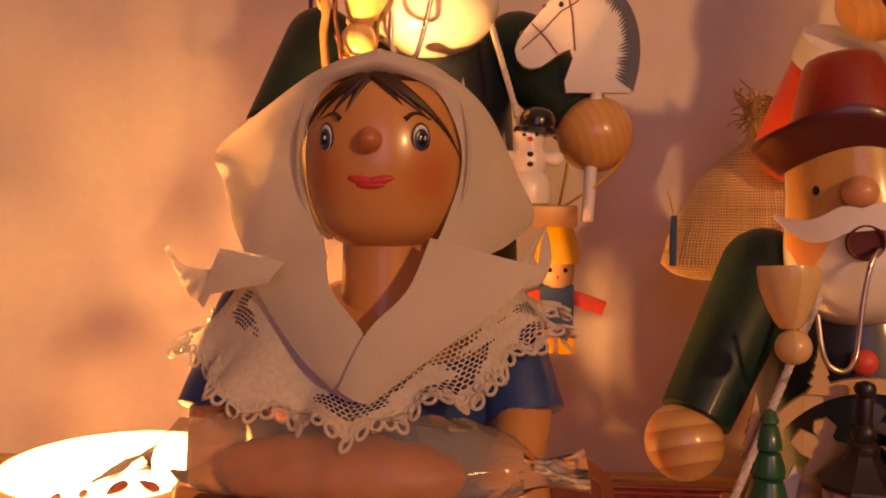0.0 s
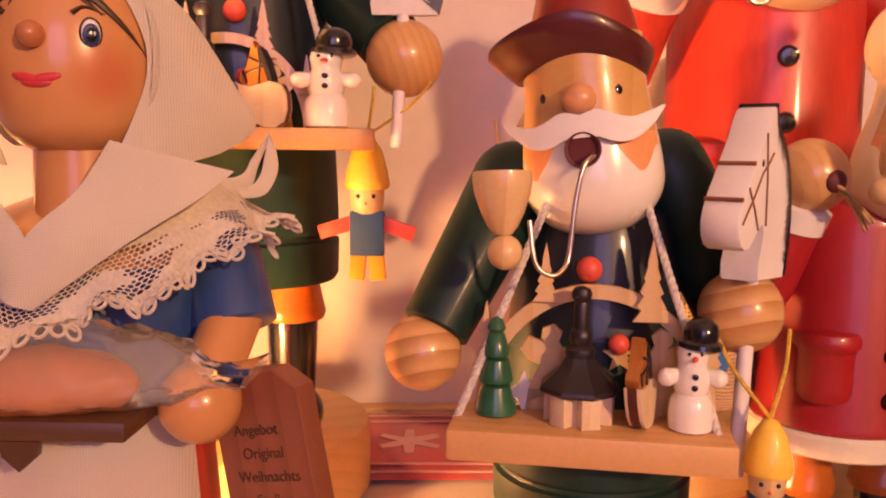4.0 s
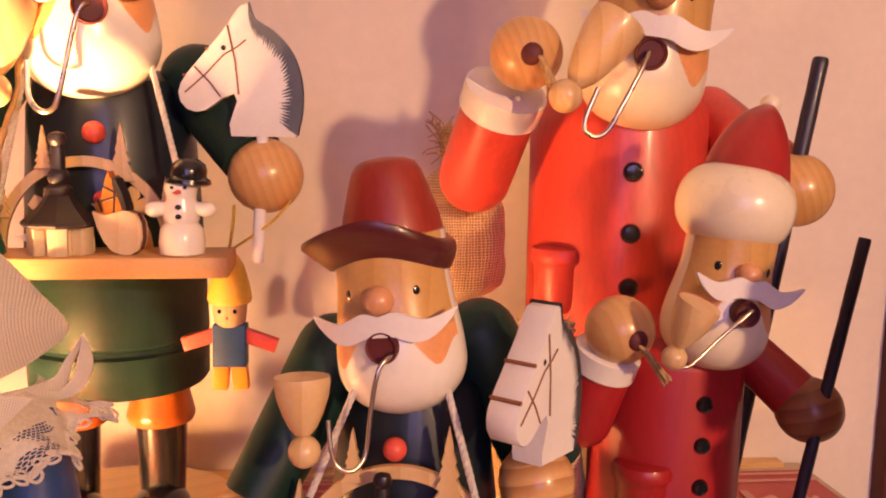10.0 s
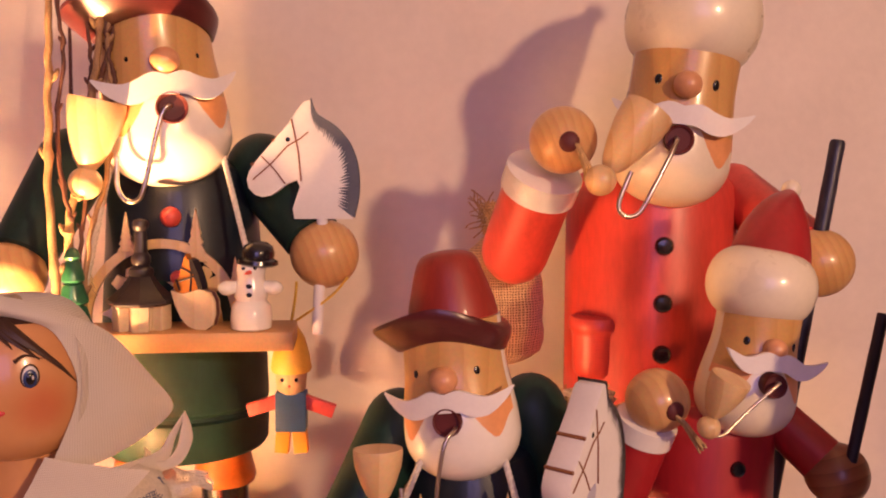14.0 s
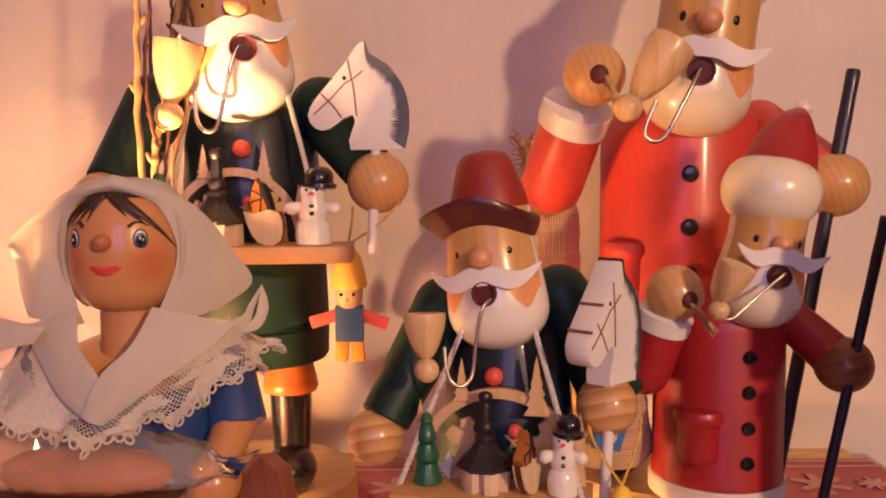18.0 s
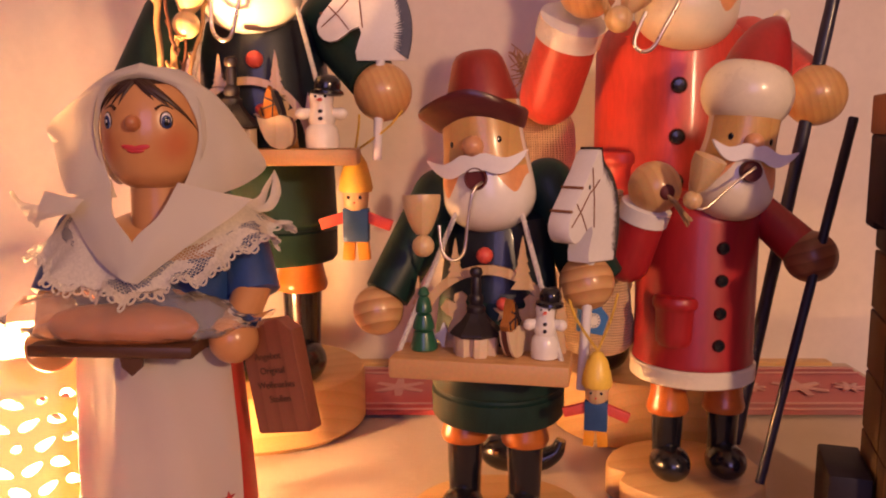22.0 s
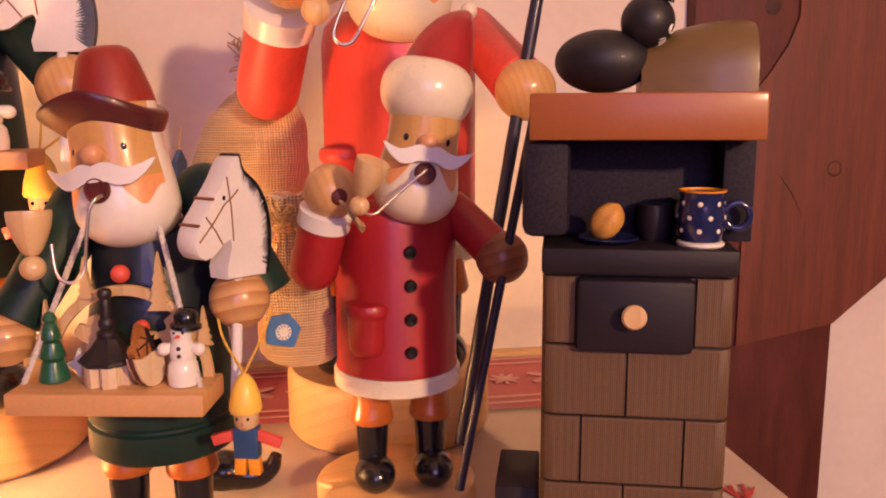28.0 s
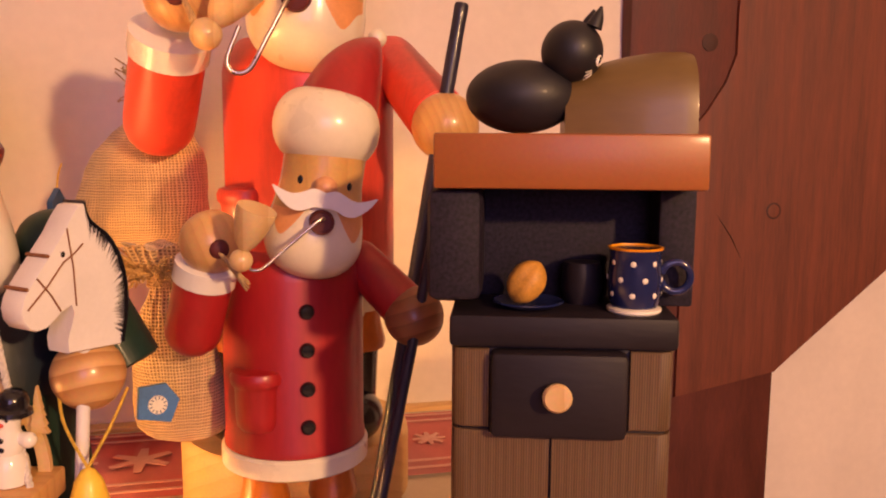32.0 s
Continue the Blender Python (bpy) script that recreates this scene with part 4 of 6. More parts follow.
santa("santa_smoker", "turned wooden smoker in a red coat with white trim and cap", (0.0000, 0.3235, 0), 5, 1.0,
      dict(base=(-0.0015, 0.323, 0), base_h=0.016, base_r=0.0395, feet=(-0.0140, 0.0145), step=-0.007, hem=0.0660, body_r=0.0288, shoulder=0.157, buttons=(0.1337, 0.1185, 0.1030, 0.0877), head=(0.0104, 0.2985, 0), head_yaw=-4, roll=9,
           beard=0.1460, crown=0.1948, beard_r=0.0186, head_r=0.0154, mouth=0.1697, eye=0.1834, span=0.93, bow=0.05, out=0.0026, band_x=-0.0010, lift=0.0022, cuff=0.0175, band_z=0.2038, band_r=0.0203, band_h=0.0142,
           tip=(0.0262, 0.0222, 0.2380)),
      dict(raised=((-0.0385, 0.302, 0.1275), (-0.0335, 0.2955, 0.1485), (-0.0300, 0.2895, 0.1622), 0.0108, 0.0118), low=((0.0275, 0.320, 0.1490), (0.0470, 0.302, 0.1288), 0.0098, 0.0122)), (-40, 0.0985, 1.12), M_CRIMSON)

santa("santa_smoker", "large turned wooden smoker in a red coat with white cap", (0.0160, 0.4450, 0), -11, 1.55,
      dict(base=(0.006, 0.440, 0), base_h=0.040, base_r=0.063, feet=(-0.0360, 0.0260), step=-0.016, hem=0.1060, body_r=0.0460, shoulder=0.252, buttons=(0.2120, 0.1830, 0.1570), head=(0.0170, 0.4020, 0), head_yaw=-3, roll=8, eyes=31,
           beard=0.2312, crown=0.3055, beard_r=0.0289, head_r=0.0258, mouth=0.2632, eye=0.2908, span=1.05, lift=-0.0040, cuff=0.0120, band_z=0.3234, band_r=0.0332, band_h=0.0250,
           tip=(0.0360, 0.0320, 0.3765)),
      dict(raised=((-0.0610, 0.432, 0.2075), (-0.0530, 0.408, 0.2415), (-0.0458, 0.387, 0.2635), 0.0180, 0.0162), low=((0.0610, 0.440, 0.2410), (0.0770, 0.3775, 0.2055), 0.0155, 0.0166)), (-46, 0.158, 1.5), M_RED)


def pipe(bowl_top, bowl_bottom, ball, stem, r, label):
    """A turned pipe bowl on a bent wire that hangs from the mouth hole."""
    p = thing("tobacco_pipe", label, "pipe", Matrix.Translation(bowl_bottom))
    o = Vector(bowl_bottom)
    a, b = Vector(bowl_top) - o, Vector((0, 0, 0))
    k = Kit()
    prof = [(0.0, 0.30), (0.12, 0.5), (0.35, 0.72), (0.65, 0.93), (0.9, 1.0), (1.0, 0.98)]
    k.tube([b.lerp(a, t) for t, _ in prof] + [b.lerp(a, 0.995), b.lerp(a, 0.8)], [r * q for _, q in prof] + [r * 0.86, r * 0.7], M_PALE, 28)
    part("bowl", k, p)
    part("knob", Kit().ball(Vector(ball) - o, r * 0.58, M_PALE), p)
    path = bez([Vector(q) - o for q in stem], 9)
    part("stem", Kit().tube(path, r * 0.088, M_WIRE, 10), p, "bent bright wire stem")
    return p


pipe((-0.1325, 0.2315, 0.1640), (-0.1322, 0.2300, 0.1490), (-0.1318, 0.2285, 0.1449),
     [(-0.1085, 0.2420, 0.1680), (-0.1100, 0.2348, 0.1680), (-0.1128, 0.2325, 0.1650), (-0.1146, 0.2318, 0.1560), (-0.1159, 0.2310, 0.1440), (-0.1178, 0.2295, 0.1403), (-0.1205, 0.2285, 0.1393), (-0.1236, 0.2286, 0.1410), (-0.1250, 0.2290, 0.1450), (-0.1258, 0.2302, 0.1525)], 0.0073, "pale turned pipe hanging by a bent wire from the mouth")
pipe((-0.0139, 0.2624, 0.1766), (-0.0187, 0.2660, 0.1626), (-0.0197, 0.2661, 0.1586),
     [(0.0094, 0.2810, 0.1700), (0.0090, 0.2748, 0.1716), (0.0068, 0.2730, 0.1706), (-0.0030, 0.2720, 0.1628), (-0.0112, 0.2702, 0.1560), (-0.0142, 0.2695, 0.1545), (-0.0170, 0.2700, 0.1552), (-0.0182, 0.2705, 0.1600)], 0.0069, "pale turned pipe held close to the red coat")
pipe((-0.2517, 0.3577, 0.2765), (-0.2570, 0.3577, 0.2476), (-0.2575, 0.3572, 0.2415),
     [(-0.2213, 0.3721, 0.2744), (-0.2225, 0.3606, 0.2750), (-0.2262, 0.3586, 0.2690), (-0.2329, 0.3567, 0.2403), (-0.2363, 0.3567, 0.2341), (-0.2411, 0.3567, 0.2346), (-0.2443, 0.3572, 0.2403), (-0.2445, 0.3577, 0.2529)], 0.0120, "large pale turned pipe with a bent wire stem")
pipe((-0.0111, 0.3652, 0.2758), (-0.0296, 0.3632, 0.2490), (-0.0335, 0.3628, 0.2442),
     [(0.0075, 0.3880, 0.2632), (0.0050, 0.3745, 0.2642), (0.0014, 0.3660, 0.2600), (-0.0092, 0.3632, 0.2403), (-0.0155, 0.3632, 0.2296), (-0.0218, 0.3632, 0.2281), (-0.0249, 0.3632, 0.2335), (-0.0194, 0.3637, 0.2481)], 0.0122, "large pale turned pipe tucked under the moustache")


# ---- goods on the traders' trays ----
def hobby_horse(m, s, thick, label, stick, wide=1.0, bristle=False):
    """A horse's head sawn from board, with a painted mane and bridle, on a stick."""
    h = thing("hobby_horse", label, "hobby horse", m @ Matrix.Diagonal((wide, 1, 1, 1)), group="hobby horses")
    out = [(-0.0190, 0.0096), (-0.0210, 0.0122), (-0.0216, 0.0155), (-0.0208, 0.0188), (-0.0188, 0.0224), (-0.0125, 0.031), (-0.0070, 0.0385), (-0.0045, 0.043), (-0.0020, 0.0465), (0.0002, 0.0470), (0.0015, 0.0425), (0.0045, 0.0395), (0.0090, 0.036), (0.0135, 0.029), (0.0158, 0.020), (0.0160, 0.010), (0.0145, 0.0), (-0.0055, 0.0), (-0.0060, 0.004), (-0.0035, 0.0125), (-0.0045, 0.0155), (-0.0082, 0.0136), (-0.0108, 0.0112), (-0.0135, 0.0092), (-0.0165, 0.0086)]
    out = [(x * s, z * s) for x, z in out]
    part("head_board", Kit().plate(out, thick, M_PLATE, None, 0.06), h)
    # mane: a dark band along the neck with a ragged inner rim
    ridge = [(-0.0045, 0.0432), (-0.0020, 0.0472), (0.0003, 0.0478), (0.0018, 0.0428), (0.0048, 0.0400), (0.0094, 0.0364), (0.0140, 0.0292), (0.0164, 0.0201), (0.0166, 0.010), (0.0150, 0.0006)]
    ridge = [Vector((x * s, 0, z * s)) for x, z in ridge]
    crest = bez(ridge[2:], 30 if bristle else 12)
    paint = M_BLACK if bristle else M_GREY
    k = Kit()
    rng = random.Random(5)
    inner = []
    for i, p in enumerate(crest):
        w = 0.0062 * s * (0.18 + 0.9 * (i % 2) * rng.random()) if bristle else 0.0058 * s * (0.62 + 0.5 * (i % 2)) * (0.85 + 0.3 * rng.random())
        q = Vector((0.001 * s, 0, 0.012 * s)) - p
        inner.append(p + q.normalized() * w)
    ring = [(p.x, p.z) for p in crest] + [(p.x, p.z) for p in reversed(inner)]
    n = len(crest)
    for y0, sg in ((-thick / 2 - 0.0003, 1), (thick / 2 + 0.0003, -1)):
        k.grid([[(p.x * 1.004, y0, p.z) for p in crest], [(p.x, y0, p.z) for p in inner]], paint, wrap=False)
    k.grid([[(p.x * 1.012, -thick / 2 - 0.0003, p.z * 1.004) for p in crest], [(p.x * 1.012, thick / 2 + 0.0003, p.z * 1.004) for p in crest]], paint, wrap=False)
    part("mane", k, h, "dark grey painted mane")
    k = Kit()
    lines = [((-0.0195, 0.0155), (-0.0075, 0.0290)), ((-0.0165, 0.0248), (-0.0085, 0.0140)), ((-0.0062, 0.0395), (-0.0030, 0.0150)), ((-0.0075, 0.0290), (-0.0005, 0.0345))]
    for a, b in lines:
        for y in (-thick / 2 - 0.0002, thick / 2 + 0.0002):
            k.tube([(a[0] * s, y, a[1] * s), ((a[0] + b[0]) * s / 2 + 0.0006 * s, y, (a[1] + b[1]) * s / 2), (b[0] * s, y, b[1] * s)], 0.00028 * s, M_BROWNLINE, 6)
    for a in ((-0.0126, 0.0310), (-0.0196, 0.0215)):
        k.tube([(a[0] * s, -thick / 2, a[1] * s + 0.0002), (a[0] * s, thick / 2, a[1] * s + 0.0002)], 0.00065 * s, M_BROWNLINE, 6)
    part("bridle", k, h, "thin brown painted bridle lines")
    k = Kit()
    for y in (-thick / 2, thick / 2):
        k.ball((-0.0075 * s, y, 0.0315 * s), (0.0008 * s, 0.0003 * s, 0.0010 * s), M_BLACK, None, 12, 6)
    part("eye", k, h)
    k = Kit()
    k.tube([(0.004 * s, 0, 0.001), (0.003 * s, 0, -stick * 0.5), (0.002 * s, 0, -stick)], 0.0021 * s ** 0.5, M_PLATE, 14)
    part("stick", k, h, "white round stick")
    return h


hobby_horse(pose(-0.1655, 0.390, 0.2255, 0, 0, -2), 1.18, 0.0045, "white plywood hobby horse with grey mane, held by the large trader", 0.055, 1.16)
hobby_horse(pose(-0.0685, 0.2400, 0.1370, 0, 3, 48), 0.93, 0.0095, "thick white wooden hobby horse with black mane and bridle", 0.052, bristle=True)


def toy_tree(at, s, label="green turned toy fir tree on the tray"):
    k = Kit()
    prof = [(0.0052, 0.0), (0.0058, 0.0006), (0.0056, 0.0022), (0.0040, 0.0078), (0.0030, 0.0082), (0.0046, 0.0092), (0.0046, 0.0104), (0.0032, 0.0150), (0.0024, 0.0154), (0.0036, 0.0164), (0.0035, 0.0178), (0.0023, 0.0222), (0.0018, 0.0226), (0.0026, 0.0238), (0.0016, 0.0262), (0.0003, 0.0270)]
    k.lathe([(r * s, z * s) for r, z in prof], M_PINE, (0, 0, 0), None, 28)
    thing("toy_tree", label, "toy tree", pose(*at), k, group="toy trees")


def toy_snowman(at, yaw, s, label="white turned toy snowman with black hat on the tray", plump=1.0):
    snowman = thing("toy_snowman", label, "toy snowman", pose(*at, 0, 0, yaw) @ Matrix.Diagonal((plump, plump, 1, 1)), group="toy snowmen")
    k = Kit()
    k.lathe([(0.0046 * s, 0), (0.0054 * s, 0.0006 * s), (0.0056 * s, 0.004 * s), (0.0052 * s, 0.0078 * s), (0.0040 * s, 0.0096 * s), (0.0044 * s, 0.0108 * s), (0.0045 * s, 0.0140 * s), (0.0036 * s, 0.0166 * s), (0.0037 * s, 0.0178 * s), (0.0040 * s, 0.0200 * s), (0.0034 * s, 0.0222 * s), (0.0005 * s, 0.0228 * s)], M_WHITE, (0, 0, 0), None, 30)
    body = part("body", k, snowman)
    for x in (-1, 1):
        part("arm", Kit().limb((x * 0.0038 * s, -0.0004 * s, 0.0140 * s), (x * 0.0062 * s, -0.001 * s, 0.0136 * s), 0.0019 * s, 0.0024 * s, M_WHITE, 16), snowman)
        part("eye", Kit().ball((x * 0.0015 * s, -0.0037 * s, 0.0202 * s), (0.0005 * s, 0.0003 * s, 0.0005 * s), M_BLACK, None, 8, 6), body, "painted black eye")
    for z in (0.0118, 0.0146):
        part("button", Kit().ball((0, -0.0045 * s, z * s), (0.0008 * s, 0.0004 * s, 0.0008 * s), M_BLACK, None, 10, 6), body, "painted black button")
    part("nose", Kit().tube([(0, -0.0036 * s, 0.0190 * s), (-0.0008 * s, -0.0062 * s, 0.0188 * s)], [0.0008 * s, 0.0002 * s], M_CORAL, 8), snowman, "red pointed nose")
    k = Kit()
    k.lathe([(0.0046 * s, 0.0206 * s), (0.0056 * s, 0.0213 * s), (0.0054 * s, 0.0225 * s), (0.0043 * s, 0.0233 * s), (0.0044 * s, 0.0252 * s), (0.0038 * s, 0.0272 * s), (0.0022 * s, 0.0285 * s), (0.0003 * s, 0.0288 * s)], M_BLACK, (0.0002 * s, 0.0004 * s, 0), rot(0, 4, 0), 26)
    part("hat", k, snowman, "glossy black hat")


def toy_church(at, yaw, s):
    c = thing("toy_church", "small round toy church with dark roof and steeple on the tray", "toy church", pose(*at, 0, 0, yaw), group="toy churches")
    for i in range(6):
        a = radians(60 * i)
        k = Kit()
        k.box((-0.0028 * s, -0.0030 * s, 0), (0.0028 * s, 0.0030 * s, 0.0088 * s), M_CREAMWOOD, 0.0003, Matrix.Rotation(a, 4, "Z") @ Matrix.Translation((0, -0.0066 * s, 0)))
        part("bay", k, c)
    k = Kit()
    k.lathe([(0.0070 * s, 0.0), (0.0070 * s, 0.0086 * s)], M_CREAMWOOD, (0, 0, 0), None, 6)
    part("drum", k, c)
    k = Kit()
    k.lathe([(0.0108 * s, 0.0086 * s), (0.0118 * s, 0.0096 * s), (0.0115 * s, 0.0104 * s), (0.0093 * s, 0.0124 * s), (0.0067 * s, 0.0148 * s), (0.0048 * s, 0.0174 * s), (0.0040 * s, 0.0188 * s)], M_ROOF, (0, 0, 0), None, 8)
    part("roof", k, c, "glossy black eight-sided roof", 20)
    k = Kit()
    k.lathe([(0.0040 * s, 0.0184 * s), (0.0043 * s, 0.0196 * s), (0.0041 * s, 0.0208 * s), (0.0027 * s, 0.0220 * s), (0.0033 * s, 0.0234 * s), (0.0032 * s, 0.0254 * s), (0.0022 * s, 0.0266 * s), (0.0022 * s, 0.0330 * s), (0.0019 * s, 0.0340 * s), (0.0027 * s, 0.0352 * s), (0.0029 * s, 0.0364 * s), (0.0023 * s, 0.0378 * s), (0.0004 * s, 0.0385 * s)], M_ROOF, (0, 0, 0), None, 22)
    part("steeple", k, c, "turned black steeple with a round top")


def rocking_horse(at, yaw, s):
    h = thing("toy_rocking_horse", "flat pale wooden toy rocking horse on the tray", "toy horse", pose(*at, 0, 0, yaw), group="toy horses")
    rocker = [(-0.0078, 0.0122), (-0.0066, 0.0078), (-0.0046, 0.0036), (-0.0022, 0.0010), (0.0006, 0.0), (0.0036, 0.0), (0.0060, 0.0016), (0.0070, 0.0050), (0.0068, 0.0092), (0.0054, 0.0118), (0.0020, 0.0128), (-0.0040, 0.0112)]
    part("rocker", Kit().plate([(x * s, z * s) for x, z in rocker], 0.0040 * s, M_CREAMWOOD, None, 0.2, M_MAROON), h, "pale curved rocker board")
    body = [(-0.0050, 0.0104), (-0.0066, 0.0120), (-0.0072, 0.0138), (-0.0064, 0.0152), (-0.0050, 0.0164), (-0.0044, 0.0190), (-0.0036, 0.0216), (-0.0028, 0.0236), (-0.0022, 0.0216), (-0.0012, 0.0224), (-0.0008, 0.0196), (0.0004, 0.0164), (0.0016, 0.0132), (0.0012, 0.0108)]
    part("horse_head", Kit().plate([(x * s, z * s) for x, z in body], 0.0034 * s, M_GILT, Matrix.Translation((0, 0.0002, 0)), 0.3), h, "glossy golden brown horse head")
    mane = [(-0.0016, 0.0222), (-0.0004, 0.0216), (0.0014, 0.0178), (0.0026, 0.0140), (0.0030, 0.0104), (0.0022, 0.0098), (0.0012, 0.0134), (-0.0002, 0.0172), (-0.0014, 0.0196)]
    part("mane", Kit().plate([(x * s, z * s) for x, z in mane], 0.0042 * s, M_ROOF, Matrix.Translation((0, 0.0002, 0)), 0.3), h, "black painted mane")
    for a, b in (((-0.0044, 0.0192), (-0.0006, 0.0176)), ((-0.0060, 0.0156), (-0.0048, 0.0122)), ((-0.0050, 0.0150), (0.0004, 0.0168)), ((-0.0008, 0.0186), (-0.0014, 0.0108))):
        k = Kit()
        for y in (-0.0017 * s, 0.0021 * s):
            k.tube([(a[0] * s, y, a[1] * s), (b[0] * s, y, b[1] * s)], 0.00030 * s, M_ROOF, 6)
        part("strap", k, h, "black bridle strap")


def candle_arch(m, s):
    """A fretwork arch with fir trees on top, stars and figures below."""
    a = thing("candle_arch", "fretwork arch of pale plywood with fir trees behind the tray", "candle arch", m, group="candle arches")
    n = 30
    ring = [(0.0215 * math.cos(math.pi * i / n), 0.0235 * math.sin(math.pi * i / n)) for i in range(n + 1)]
    inn = [(0.0190 * math.cos(math.pi * i / n), 0.0209 * math.sin(math.pi * i / n)) for i in range(n, -1, -1)]
    y0 = -0.0007 * s
    k = Kit()
    o = [(x * s, z * s) for x, z in ring]
    q = [(x * s, z * s) for x, z in reversed(inn)]
    k.grid([[(x, y0, z) for x, z in o], [(x, y0, z) for x, z in q], [(x, -y0, z) for x, z in q], [(x, -y0, z) for x, z in o], [(x, y0, z) for x, z in o]], M_PALE, wrap=False)
    part("arch", k, a)

    def fir(x, z, h):
        out = []
        steps = 5
        for side in (1, -1):
            pts = []
            for i in range(steps):
                w = 0.0030 * h * (1 - 0.9 * i / steps)
                zz = z + 0.0125 * h * i / steps
                pts += [(x + side * w, zz), (x + side * w * 0.55, zz + 0.0020 * h)]
            out += pts if side == 1 else pts[::-1]
            if side == 1:
                out.append((x, z + 0.0142 * h))
        return [(p * s, r * s) for p, r in out]
    for x, z, h in ((-0.0090, 0.0202, 0.75), (0.0095, 0.0172, 1.05), (-0.0195, 0.0080, 0.85), (0.0200, 0.0085, 0.7)):
        part("fir_cutout", Kit().plate(fir(x, z, h), 0.0014 * s, M_PALE, Matrix.Translation((0, -0.0012 * s, 0))), a)
    part("star_cutout", Kit().plate([(x * s + 0.0045 * s, z * s + 0.0105 * s) for x, z in star(0.0032, 5)], 0.0012 * s, M_PALE), a)
    part("star_cutout", Kit().plate([(x * s - 0.0125 * s, z * s + 0.0030 * s) for x, z in star(0.0042, 4)], 0.0012 * s, M_WHITE), a)
    for x0, side in ((-0.0088, 1), (0.0128, -1)):
        shape = [(0.0046, 0.0), (0.0050, 0.0040), (0.0034, 0.0085), (0.0042, 0.0100), (0.0058, 0.0096), (0.0056, 0.0112), (0.0030, 0.0118), (0.0024, 0.0128), (0.0030, 0.0146), (0.0014, 0.0160), (-0.0006, 0.0152), (-0.0008, 0.0134), (0.0002, 0.0124), (-0.0030, 0.0136), (-0.0046, 0.0112), (-0.0028, 0.0092), (-0.0010, 0.0084), (-0.0030, 0.0040), (-0.0036, 0.0)]
        part("figure_cutout", Kit().plate([((x0 + side * x) * s, z * s) for x, z in shape], 0.0012 * s, M_PALE), a)
    part("bead", Kit().ball((0.0042 * s, -0.0006 * s, 0.0128 * s), 0.0019 * s, M_CORAL, None, 16, 10), a, "small red bead")
    return a


def vendor_tray(m, w, d, h, cords, label):
    t = thing("vendor_tray", label, "tray", m, group="vendor trays")
    part("board", Kit().box((-w / 2, -d / 2, -h), (w / 2, d / 2, 0), M_TRAY, 0.0009), t)
    inv = m.inverted()
    for a, b, r in cords:
        a, b = inv @ Vector(a), inv @ Vector(b)
        n = 70
        k = Kit()
        for ph in (0, math.pi * 2 / 3, math.pi * 4 / 3):
            u = (b - a).normalized()
            s1 = u.cross(Vector((0, 1, 0))).normalized()
            s2 = u.cross(s1)
            k.tube([a.lerp(b, i / n) + (s1 * math.cos(ph + i * 0.9) + s2 * math.sin(ph + i * 0.9)) * r * 0.5 for i in range(n + 1)], r * 0.62, M_CORD, 6)
        part("cord", k, t, "white braided cord")
    return t


TS = pose(-0.1092, 0.2345, 0.1010, 0, 0, -11)
vendor_tray(TS, 0.0695, 0.0250, 0.0080, [((-0.1425, 0.2400, 0.1000), (-0.1190, 0.2465, 0.1560), 0.00105), ((-0.0790, 0.2250, 0.1000), (-0.0935, 0.2460, 0.1570), 0.00105)], "small wooden vendor's tray with toys hung on white cords")
toy_tree(TS @ Vector((-0.0240, 0.003, 0)), 0.95)
toy_church(TS @ Vector((-0.0025, 0.001, 0)), 10, 0.90)
rocking_horse(TS @ Vector((0.0125, -0.0030, 0)), 58, 1.0)
toy_snowman(TS @ Vector((0.0247, -0.001, 0)), -8, 0.98)
candle_arch(TS @ Matrix.Translation((0.0012, 0.0085, 0.0)), 1.45)
thing("coat_button", "round red lacquered bead on the green coat", "bead", kit=Kit().ball((-0.1078, 0.2455, 0.1385), 0.0034, M_CORAL))

TB = pose(-0.2270, 0.3690, 0.1775, 0, 0, 3)
vendor_tray(TB, 0.1120, 0.0340, 0.0085, [((-0.2640, 0.3600, 0.1770), (-0.2540, 0.3860, 0.2600), 0.0013), ((-0.1830, 0.3640, 0.1770), (-0.2060, 0.3880, 0.2560), 0.0013)], "large wooden vendor's tray with toys hung on white cords")
toy_tree(TB @ Vector((-0.0385, -0.006, 0)), 1.35)
toy_church(TB @ Vector((-0.0108, -0.002, 0)), 12, 1.27)
rocking_horse(TB @ Vector((0.0135, -0.006, 0)), -14, 1.42)
toy_snowman(TB @ Vector((0.0372, -0.008, 0)), 2, 1.36, "plump white turned toy snowman with black hat on the tray", 1.2)
candle_arch(TB @ Matrix.Translation((-0.005, 0.0120, 0.0)), 1.66)
thing("coat_button", "round red lacquered bead on the green coat", "bead", kit=Kit().ball((-0.2298, 0.3870, 0.2263), 0.0048, M_CORAL))


